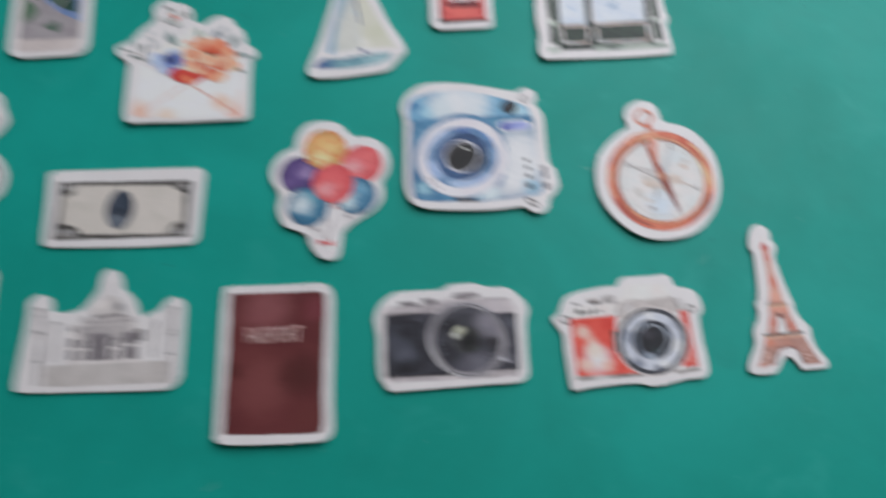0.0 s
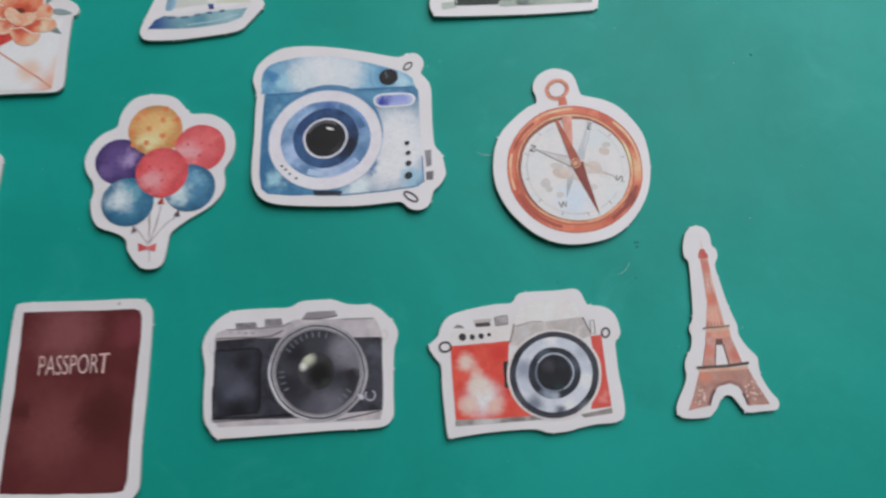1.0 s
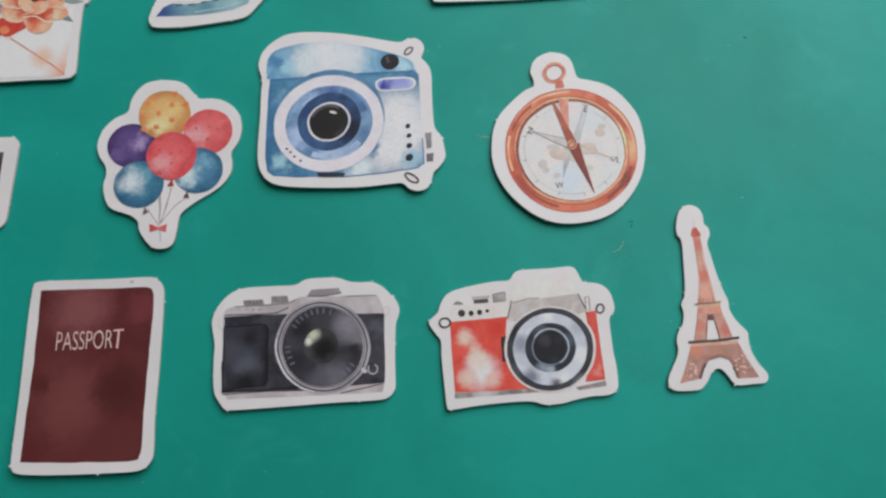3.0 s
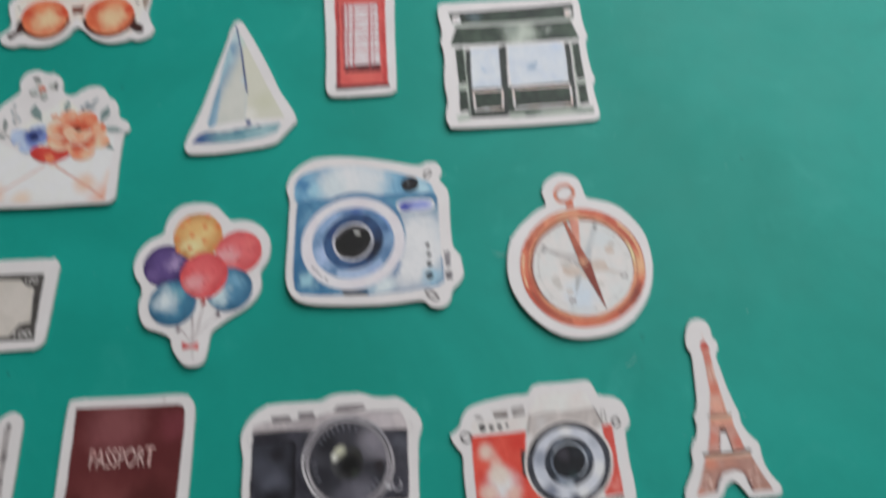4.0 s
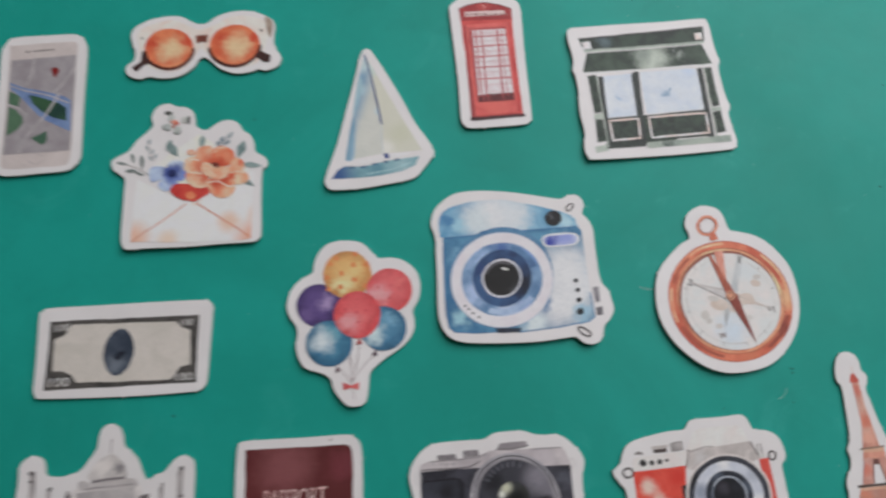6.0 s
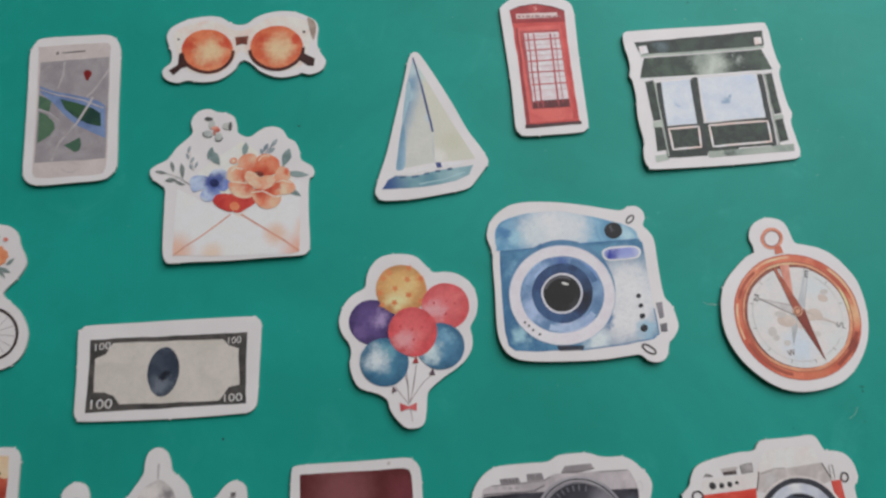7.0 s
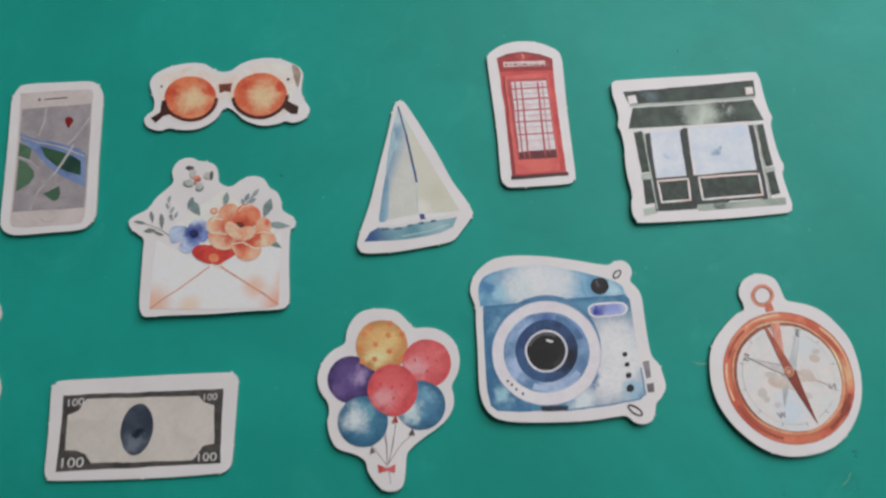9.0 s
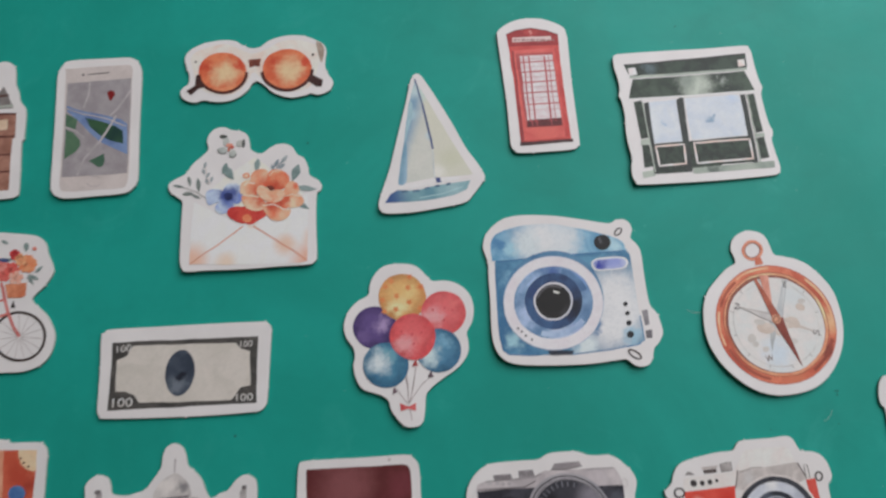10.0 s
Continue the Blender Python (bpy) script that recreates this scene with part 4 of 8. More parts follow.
patch(st, "post", ink((42, 52, 48), (60, 70, 64)), [(-0.46, 0.44), (-0.34, 0.52), (-0.25, 0.50), (-0.32, -1.78), (-0.50, -1.80)], 3)
patch(st, "post", ink((42, 52, 48), (60, 70, 64)), [(1.40, 0.52), (1.54, 0.53), (1.57, -1.59), (1.42, -1.61)], 3)
stroke(st, "post_edge", ink((158, 168, 158), (176, 184, 172)), [(-1.46, 0.42), (-1.37, -1.76)], 0.034, 4)
stroke(st, "post_edge", ink((158, 168, 158), (176, 184, 172)), [(1.60, 0.51), (1.63, -1.59)], 0.034, 4)
patch(st, "plinth", ink((158, 168, 158), (176, 184, 172)), [(-1.66, -0.77), (-1.42, -0.73), (-1.41, -0.91), (-1.67, -0.93)], 2)
patch(st, "plinth", ink((158, 168, 158), (176, 184, 172)), [(1.61, -0.73), (1.88, -0.70), (1.89, -0.81), (1.62, -0.84)], 2)
patch(st, "plinth", ink((158, 168, 158), (176, 184, 172)), [(-1.74, -1.74), (-1.38, -1.68), (-1.37, -1.87), (-1.73, -1.93)], 2)
patch(st, "step", ink((140, 152, 142), (168, 176, 164), spots=((0.29, -1.74, 0.17, (92, 106, 98)),)), [(-0.29, -1.67), (0.68, -1.64), (2.02, -1.57), (2.00, -1.76), (0.65, -1.82), (-0.31, -1.84)], 2)
stroke(st, "panel_frame", ink((214, 188, 178)), [(-1.26, -0.98), (-0.45, -0.95), (-0.46, -1.54), (-1.23, -1.58)], 0.057, 4, True)
stroke(st, "panel_frame", ink((214, 188, 178)), [(-0.16, -0.92), (1.43, -0.88), (1.44, -1.48), (-0.15, -1.54)], 0.057, 4, True)

st = sticker("instant_camera_sticker", (0.50, 0.30), (0.006, 0.006, -0.01, -0.04),
             "white card sticker of a pale blue instant camera", "sticker",
             [(-2.27, 1.21), (-2.25, 1.43), (-2.17, 1.64), (-1.99, 1.85), (-1.75, 2.02), (-1.54, 2.10), (-1.18, 2.14), (-0.68, 2.12), (-0.11, 2.05), (0.46, 1.94), (0.95, 1.83), (1.23, 1.79), (1.42, 1.87), (1.63, 1.88), (1.78, 1.75), (1.82, 1.56), (1.75, 1.35), (1.87, 1.19), (1.98, 0.94), (1.99, 0.44), (2.00, -0.13), (2.04, -0.54), (2.18, -0.75), (2.25, -1.03), (2.27, -1.30), (2.14, -1.53), (1.99, -1.68), (1.93, -1.88), (1.83, -2.07), (1.63, -2.14), (1.42, -2.09), (1.25, -1.94), (1.01, -1.94), (0.33, -2.00), (-0.48, -2.00), (-1.28, -1.96), (-1.68, -1.90), (-1.92, -1.79), (-2.09, -1.58), (-2.18, -1.29), (-2.20, -0.89), (-2.18, -0.21), (-2.18, 0.49), (-2.17, 0.85)])
patch(st, "camera_body", ink((54, 118, 156), (92, 152, 180), spots=((1.15, -0.15, 0.83, (210, 208, 210)), (0.95, -1.01, 0.86, (210, 210, 212)), (0.24, -1.56, 0.37, (198, 206, 210)), (1.32, -0.65, 0.72, (210, 208, 209)), (1.49, -1.33, 0.26, (150, 184, 200)), (-1.64, -1.31, 0.26, (150, 190, 200)), (-1.59, 0.32, 0.23, (124, 170, 192)), (0.56, -1.04, 0.20, (60, 120, 164)),), scale=0.8), [(-1.99, 0.84), (-1.06, 0.89), (0.07, 0.97), (1.57, 1.03), (1.68, 0.88), (1.70, 0.17), (1.73, -0.80), (1.77, -1.44), (1.62, -1.57), (0.90, -1.67), (-0.19, -1.74), (-1.27, -1.72), (-1.80, -1.66), (-1.95, -1.54), (-2.01, -1.16), (-2.02, -0.21)], 1)
patch(st, "camera_top", ink((92, 152, 184), (136, 180, 200), spots=((-0.60, 1.39, 0.89, (208, 208, 208)), (-1.10, 1.30, 0.43, (196, 204, 206)), (-0.10, 1.40, 0.52, (200, 204, 206)), (1.29, 1.11, 0.26, (170, 200, 210)), (-1.85, 1.33, 0.20, (74, 136, 176)), (-1.53, 1.17, 0.26, (150, 190, 204)),), scale=0.9), [(-2.08, 1.20), (-2.04, 1.42), (-1.92, 1.60), (-1.64, 1.73), (-1.20, 1.83), (-0.56, 1.86), (0.15, 1.74), (0.84, 1.54), (1.32, 1.37), (1.52, 1.23), (1.57, 1.06), (1.49, 0.97), (0.07, 0.95), (-0.92, 0.90), (-1.96, 0.86), (-2.05, 0.98)], 2, True)
stroke(st, "top_seam", ink((52, 110, 150)), [(-1.96, 0.85), (-1.13, 0.90), (-0.91, 1.00)], 0.029, 3)
stroke(st, "top_seam", ink((58, 116, 156)), [(0.07, 0.95), (0.78, 0.96), (1.55, 0.99)], 0.029, 3)
stroke(st, "body_edge", ink((52, 112, 150)), [(-1.96, 0.62), (-1.99, -0.49), (-1.99, -1.23), (-1.94, -1.51), (-1.77, -1.65), (-1.00, -1.71)], 0.032, 2)
stroke(st, "body_edge", ink((60, 118, 156)), [(-0.19, -1.74), (0.90, -1.66), (1.59, -1.56), (1.76, -1.45), (1.73, -0.80)], 0.029, 2)
stroke(st, "top_edge", ink((84, 142, 178)), [(-2.05, 1.20), (-2.01, 1.41), (-1.89, 1.60), (-1.62, 1.73)], 0.029, 3)
disc(st, "lens_shroud", ink((70, 122, 160), (98, 148, 178)), (-0.51, -0.24), (1.34, -0.06), (-0.12, -1.32), 3)
disc(st, "lens_bezel", ink((212, 204, 206), (204, 198, 202)), (-0.51, -0.34), (1.32, -0.06), (-0.11, -1.27), 4, label="white lens ring")
arc(st, "bezel_edge", ink((150, 164, 180)), (-0.51, -0.34), (1.32, -0.06), (-0.11, -1.27), 0.017, 5)
disc(st, "lens_ring", ink((92, 130, 166), (128, 160, 190), spots=((-1.04, 0.30, 0.29, (158, 182, 216)), (0.21, 0.24, 0.32, (120, 154, 200)), (-1.25, -0.66, 0.34, (166, 184, 220)), (-0.34, -1.24, 0.37, (178, 190, 222)), (0.01, -1.06, 0.20, (170, 180, 220)), (-0.44, 0.48, 0.29, (80, 112, 168)),), scale=1.2), (-0.51, -0.33), (1.05, -0.05), (-0.09, -0.98), 5)
arc(st, "ring_streak", ink((150, 174, 202), (120, 152, 186)), (-0.51, -0.31), (0.91, -0.04), (-0.08, -0.87), 0.129, 5.5, 195, 232)
arc(st, "ring_streak", ink((78, 116, 156), (104, 144, 180)), (-0.51, -0.31), (0.88, -0.04), (-0.07, -0.84), 0.172, 5.5, 285, 340)
arc(st, "ring_streak", ink((168, 186, 208), (138, 162, 194)), (-0.51, -0.31), (0.94, -0.04), (-0.08, -0.89), 0.144, 5.5, 35, 110)
disc(st, "lens_barrel", ink((40, 70, 112), (62, 102, 144), spots=((0.04, -0.50, 0.40, (24, 34, 58)), (-1.00, -0.05, 0.20, (50, 80, 130)),), scale=1.4), (-0.50, -0.30), (0.76, -0.04), (-0.07, -0.76), 6)
disc(st, "glass_rim", ink((206, 204, 208), (188, 190, 198)), (-0.51, -0.31), (0.52, -0.02), (-0.05, -0.52), 7)
disc(st, "lens_glass", ink((34, 32, 33), (44, 42, 42), spots=((-0.57, 0.11, 0.20, (84, 82, 86)), (-0.21, -0.57, 0.17, (64, 64, 68)),)), (-0.51, -0.31), (0.47, -0.02), (-0.04, -0.47), 8)
disc(st, "pupil", ink((28, 27, 27), (38, 37, 36)), (-0.52, -0.28), (0.37, -0.02), (-0.03, -0.35), 9)
arc(st, "glass_shade", ink((92, 90, 94)), (-0.51, -0.31), (0.43, -0.02), (-0.04, -0.42), 0.072, 9, 195, 300)
disc(st, "glint", ink((206, 206, 196)), (-0.41, -0.07), (0.09, -0.03), (-0.01, -0.03), 10)
for c, u, v in [((-1.51, -0.99), (0.03, -0.00), (-0.00, -0.03)), ((-1.42, -1.08), (0.03, -0.00), (-0.00, -0.03)), ((-1.32, -1.20), (0.03, -0.00), (-0.00, -0.03)), ((-1.17, -1.31), (0.03, -0.00), (-0.00, -0.03))]:
    disc(st, "bezel_dot", ink((60, 58, 62)), c, u, v, 6)
disc(st, "viewfinder", ink((34, 34, 38), (52, 52, 56), spots=((0.91, 1.35, 0.07, (110, 112, 118)),)), (0.97, 1.25), (0.23, -0.01), (-0.02, -0.22), 4)
patch(st, "flash_rim", ink((206, 206, 214)), [(0.61, 0.66), (0.70, 0.78), (0.98, 0.83), (1.44, 0.82), (1.59, 0.73), (1.57, 0.58), (1.40, 0.48), (0.87, 0.46), (0.67, 0.50)], 3, True)
patch(st, "flash", ink((146, 156, 206), (186, 192, 222), spots=((0.80, 0.63, 0.19, (52, 70, 170)),)), [(0.66, 0.66), (0.74, 0.75), (0.97, 0.78), (1.42, 0.78), (1.53, 0.70), (1.52, 0.60), (1.39, 0.52), (0.87, 0.50), (0.71, 0.54)], 4, True)
for c, u, v in [((1.39, -0.47), (0.06, -0.00), (-0.01, -0.06)), ((1.41, -0.72), (0.06, -0.00), (-0.01, -0.06)), ((1.42, -0.99), (0.07, -0.00), (-0.01, -0.07)), ((1.42, -1.29), (0.09, -0.00), (-0.01, -0.09))]:
    disc(st, "button_dot", ink((40, 42, 48)), c, u, v, 4)
patch(st, "side_button", ink((124, 120, 126), (150, 146, 150)), [(1.80, -0.67), (1.96, -0.65), (1.95, -1.05), (1.83, -1.08)], 2)
patch(st, "side_button", ink((104, 100, 106), (130, 126, 130)), [(1.82, -1.21), (2.00, -1.19), (1.98, -1.41), (1.82, -1.41)], 2)
patch(st, "lens_foot", ink((42, 48, 64), (66, 84, 104)), [(-0.78, -1.62), (-0.11, -1.64), (-0.15, -1.75), (-0.73, -1.74)], 2)
arc(st, "strap_lug", ink((76, 66, 66)), (1.44, 1.53), (0.09, 0.08), (0.04, -0.05), 0.037, 3)
arc(st, "strap_lug", ink((76, 66, 66)), (1.47, -1.81), (0.14, -0.10), (-0.05, -0.06), 0.043, 3)

st = sticker("compass_sticker", (5.70, -0.53), (0.008, 0.008, -0.015, -0.03),
             "white card sticker of a copper compass with a ring", "sticker",
             [(-1.80, -0.07), (-1.73, 0.27), (-1.56, 0.61), (-1.25, 0.94), (-0.93, 1.21), (-0.73, 1.30), (-0.72, 1.49), (-0.78, 1.68), (-0.72, 1.92), (-0.57, 2.09), (-0.33, 2.20), (-0.12, 2.20), (0.11, 2.12), (0.24, 1.95), (0.30, 1.73), (0.37, 1.51), (0.60, 1.44), (0.94, 1.34), (1.25, 1.15), (1.54, 0.81), (1.74, 0.45), (1.82, 0.04), (1.83, -0.37), (1.77, -0.78), (1.63, -1.17), (1.39, -1.55), (1.09, -1.86), (0.74, -2.07), (0.31, -2.18), (-0.16, -2.21), (-0.55, -2.14), (-0.92, -1.96), (-1.27, -1.66), (-1.55, -1.31), (-1.75, -0.88), (-1.82, -0.47)])
disc(st, "case_ring", ink((196, 94, 58), (214, 128, 90), spots=((-1.01, 0.72, 0.49, (216, 140, 100)), (1.50, -0.36, 0.34, (226, 170, 124)), (1.27, -1.15, 0.32, (136, 62, 44)), (1.16, 0.34, 0.37, (186, 82, 48)), (-1.07, -1.30, 0.49, (188, 84, 56)), (0.30, -1.89, 0.29, (204, 120, 80)),), scale=1.1), (0.07, -0.37), (1.55, -0.28), (-0.29, -1.55), 1)
disc(st, "inner_bevel", ink((220, 158, 116), (206, 128, 88), spots=((1.35, -0.08, 0.43, (232, 196, 150)), (-1.25, -0.77, 0.52, (190, 100, 66)), (-0.12, 0.96, 0.43, (230, 184, 140)),), scale=1.2), (0.07, -0.37), (1.35, -0.24), (-0.25, -1.36), 2)
disc(st, "bevel_shadow", ink((128, 74, 58), (160, 92, 68)), (0.06, -0.36), (1.28, -0.23), (-0.24, -1.29), 3)
disc(st, "dial", ink((206, 200, 196), (198, 200, 198), spots=((-0.03, -1.15, 0.43, (190, 200, 208)), (0.61, 0.37, 0.34, (196, 200, 200)),)), (0.08, -0.39), (1.24, -0.22), (-0.23, -1.25), 4)
arc(st, "case_shine", ink((234, 186, 146), (220, 150, 110)), (0.07, -0.37), (1.47, -0.26), (-0.28, -1.48), 0.057, 1.7, 225, 262)
arc(st, "case_shine", ink((232, 180, 138), (216, 142, 100)), (0.07, -0.37), (1.49, -0.26), (-0.28, -1.49), 0.057, 1.7, 300, 352)
arc(st, "case_shine", ink((232, 184, 146), (218, 148, 108)), (0.07, -0.37), (1.47, -0.26), (-0.28, -1.48), 0.050, 1.7, 150, 185)
arc(st, "case_shade", ink((142, 60, 38), (164, 78, 50)), (0.07, -0.37), (1.44, -0.26), (-0.27, -1.45), 0.086, 1.6, 8, 48)
arc(st, "case_shade", ink((160, 74, 48), (180, 92, 62)), (0.07, -0.37), (1.44, -0.26), (-0.27, -1.45), 0.072, 1.6, 95, 145)
arc(st, "case_shade", ink((168, 80, 52), (186, 98, 66)), (0.07, -0.37), (1.44, -0.26), (-0.27, -1.45), 0.072, 1.6, 190, 222)
arc(st, "ring_edge", ink((172, 86, 58)), (0.07, -0.37), (1.54, -0.27), (-0.29, -1.55), 0.019, 1.6)
arc(st, "bevel_line", ink((164, 88, 60)), (0.07, -0.37), (1.35, -0.24), (-0.25, -1.36), 0.020, 3.5)
arc(st, "dial_scale", ink((180, 178, 174)), (0.07, -0.37), (1.10, -0.20), (-0.21, -1.11), 0.023, 5)
stroke(st, "tick", ink((150, 146, 142)), [(1.11, -0.72), (1.20, -0.75)], 0.020, 5)
stroke(st, "tick", ink((150, 146, 142)), [(0.79, -1.20), (0.85, -1.27)], 0.020, 5)
stroke(st, "tick", ink((150, 146, 142)), [(0.28, -1.46), (0.30, -1.55)], 0.020, 5)
stroke(st, "tick", ink((150, 146, 142)), [(-0.28, -1.43), (-0.31, -1.52)], 0.020, 5)
stroke(st, "tick", ink((150, 146, 142)), [(-0.75, -1.12), (-0.82, -1.19)], 0.020, 5)
stroke(st, "tick", ink((150, 146, 142)), [(-1.01, -0.61), (-1.10, -0.63)], 0.020, 5)
stroke(st, "tick", ink((150, 146, 142)), [(-0.98, -0.02), (-1.07, 0.01)], 0.020, 5)
stroke(st, "tick", ink((150, 146, 142)), [(-0.67, 0.48), (-0.73, 0.55)], 0.020, 5)
stroke(st, "tick", ink((150, 146, 142)), [(-0.15, 0.76), (-0.17, 0.85)], 0.020, 5)
stroke(st, "tick", ink((150, 146, 142)), [(0.43, 0.73), (0.47, 0.82)], 0.020, 5)
stroke(st, "tick", ink((150, 146, 142)), [(0.92, 0.40), (0.99, 0.46)], 0.020, 5)
stroke(st, "tick", ink((150, 146, 142)), [(1.16, -0.13), (1.26, -0.11)], 0.020, 5)
patch(st, "rose_point", ink((180, 176, 174), (200, 196, 192)), [(-0.78, 0.10), (0.05, -0.07), (-0.06, -0.31)], 5)
patch(st, "rose_point", ink((186, 188, 188), (172, 176, 178)), [(0.47, 0.77), (0.28, -0.17), (0.10, -0.13)], 5)
patch(st, "rose_point", ink((150, 156, 160), (184, 184, 182)), [(-0.17, -1.11), (-0.10, -0.28), (0.16, -0.35)], 5)
patch(st, "rose_point", ink((184, 172, 162), (200, 190, 182)), [(1.00, -0.60), (0.25, -0.19), (0.21, -0.41)], 5)
stroke(st, "rose_line", ink((126, 116, 112)), [(-0.83, 0.12), (-0.01, -0.34)], 0.017, 6)
stroke(st, "rose_line", ink((150, 140, 136)), [(-0.83, 0.13), (0.03, -0.13)], 0.014, 6)
stroke(st, "rose_line", ink((170, 160, 150)), [(0.21, -0.23), (1.02, -0.63)], 0.017, 6)
stroke(st, "rose_line", ink((160, 164, 166)), [(0.57, 0.82), (0.28, -0.17)], 0.017, 6)
for c, u, v in [((-0.21, -0.47), (0.23, -0.05), (-0.05, -0.14)), ((0.44, -0.36), (0.24, 0.03), (-0.00, -0.15)), ((0.18, -0.57), (0.16, -0.01), (-0.03, -0.13)), ((0.59, -0.42), (0.11, -0.01), (-0.02, -0.09)), ((0.79, 0.03), (0.11, -0.05), (-0.04, -0.08))]:
    disc(st, "dial_blot", ink((192, 176, 163), (202, 191, 182)), c, u, v, 5)
for c, u, v in [((-0.63, -0.72), (0.11, -0.01), (-0.02, -0.12)), ((-0.35, -0.30), (0.15, -0.01), (-0.01, -0.08)), ((-0.56, -0.88), (0.08, -0.00), (-0.01, -0.07)), ((-0.32, -1.02), (0.09, -0.00), (-0.01, -0.07)), ((0.85, 0.19), (0.10, -0.00), (-0.01, -0.07)), ((0.45, -0.85), (0.11, -0.01), (-0.01, -0.07))]:
    disc(st, "dial_blot", ink((188, 183, 177), (198, 193, 188)), c, u, v, 5)
writing(st, "letter_n", ink((84, 76, 78)), "N", (-0.83, 0.05), (-0.79, 0.20), 0.12, 7)
writing(st, "letter_e", ink((78, 72, 74)), "E", (0.44, 0.60), (0.52, 0.58), 0.17, 7)
writing(st, "letter_s", ink((120, 112, 110)), "S", (1.01, -0.58), (0.99, -0.70), 0.16, 7)
writing(st, "letter_w", ink((128, 108, 102)), "W", (-0.35, -1.35), (-0.15, -1.32), 0.15, 7)
patch(st, "needle", ink((164, 82, 54), (186, 106, 76)), [(-0.31, 0.89), (-0.23, 0.85), (0.22, -0.19), (0.00, -0.26)], 8)
patch(st, "needle", ink((158, 74, 48), (136, 58, 40)), [(0.54, -1.52), (0.01, -0.32), (0.26, -0.19)], 8)
patch(st, "needle_shine", ink((214, 158, 138), (200, 130, 108)), [(-0.15, 0.96), (0.10, 0.94), (0.06, -0.02), (-0.02, -0.02)], 7)
disc(st, "needle_hub", ink((196, 136, 104), (214, 164, 130)), (0.09, -0.25), (0.12, -0.01), (-0.02, -0.12), 9)
arc(st, "needle_hub_edge", ink((136, 80, 58)), (0.09, -0.25), (0.08, -0.00), (-0.02, -0.08), 0.026, 10)
arc(st, "hanging_ring", ink((196, 112, 80), (214, 148, 118)), (-0.20, 1.65), (0.25, -0.01), (-0.04, -0.25), 0.068, 2)
arc(st, "ring_edge", ink((150, 80, 58)), (-0.20, 1.65), (0.20, -0.01), (-0.04, -0.20), 0.020, 3)
patch(st, "ring_stem", ink((196, 104, 70), (214, 138, 104)), [(-0.18, 1.43), (-0.01, 1.44), (0.03, 1.25), (-0.19, 1.23)], 3)

st = sticker("banknote_sticker", (-9.70, -1.33), (0.006, 0.006, 0, 0),
             "white card sticker of a grey hundred banknote", "sticker",
             [(-2.23, 0.96), (-2.14, 1.09), (-1.97, 1.16), (-0.79, 1.17), (0.56, 1.18), (1.92, 1.17), (2.12, 1.13), (2.22, 0.99), (2.22, 0.75), (2.18, -0.17), (2.15, -0.81), (2.11, -1.00), (1.98, -1.12), (1.75, -1.15), (0.71, -1.18), (-0.60, -1.17), (-1.96, -1.13), (-2.11, -1.07), (-2.18, -0.93), (-2.19, -0.60), (-2.20, 0.17)])
patch(st, "note_border", ink((78, 76, 74), (104, 100, 96), scale=1.6), [(-1.92, 0.81), (1.88, 0.79), (1.87, -0.03), (1.87, -0.92), (-0.09, -0.93), (-1.92, -0.94), (-1.92, -0.11)], 1)
patch(st, "note_field", ink((190, 184, 175), (198, 191, 183)), [(-1.36, 0.69), (-0.75, 0.69), (1.29, 0.65), (1.43, 0.49), (1.68, 0.40), (1.71, -0.47), (1.46, -0.52), (1.27, -0.79), (1.21, -0.83), (-1.13, -0.78), (-1.28, -0.58), (-1.51, -0.48), (-1.76, -0.46), (-1.79, 0.34), (-1.53, 0.44)], 2)
disc(st, "portrait_oval", ink((62, 72, 88), (84, 94, 108), spots=((-0.19, -0.38, 0.23, (120, 128, 138)), (-0.12, -0.13, 0.13, (44, 50, 64)),), scale=1.3), (-0.12, -0.06), (0.38, 0.09), (0.04, -0.58), 3)
writing(st, "figures", ink((196, 190, 184)), "100", (-1.81, -0.86), (-1.30, -0.86), 0.22, 3)
writing(st, "figures", ink((196, 190, 184)), "100", (-1.79, 0.55), (-1.41, 0.56), 0.17, 3)
writing(st, "figures", ink((196, 190, 184)), "100", (1.42, 0.53), (1.74, 0.53), 0.16, 3)
writing(st, "figures", ink((196, 190, 184)), "100", (1.36, -0.86), (1.79, -0.85), 0.18, 3)

st = sticker("balloons_sticker", (-3.85, -0.92), (0.008, 0.008, -0.02, -0.03),
             "white card sticker of a bunch of six balloons", "sticker",
             [(-1.72, 0.45), (-1.68, 0.72), (-1.55, 0.98), (-1.34, 1.18), (-1.07, 1.33), (-1.02, 1.58), (-0.92, 1.83), (-0.71, 2.06), (-0.43, 2.15), (-0.01, 2.14), (0.27, 2.04), (0.47, 1.83), (0.65, 1.64), (0.95, 1.63), (1.23, 1.57), (1.50, 1.39), (1.66, 1.15), (1.72, 0.83), (1.66, 0.49), (1.50, 0.20), (1.53, -0.04), (1.51, -0.30), (1.36, -0.56), (1.12, -0.77), (0.78, -0.98), (0.50, -1.19), (0.37, -1.35), (0.33, -1.66), (0.28, -1.97), (0.18, -2.10), (0.01, -2.14), (-0.18, -2.11), (-0.37, -1.94), (-0.54, -1.68), (-0.59, -1.47), (-0.76, -1.32), (-1.02, -1.22), (-1.26, -1.12), (-1.41, -0.88), (-1.48, -0.55), (-1.44, -0.29), (-1.48, -0.06), (-1.64, 0.18)])
stroke(st, "string", ink((146, 130, 130)), [(-0.41, -1.13), (-0.27, -1.33), (-0.09, -1.57)], 0.016, 2)
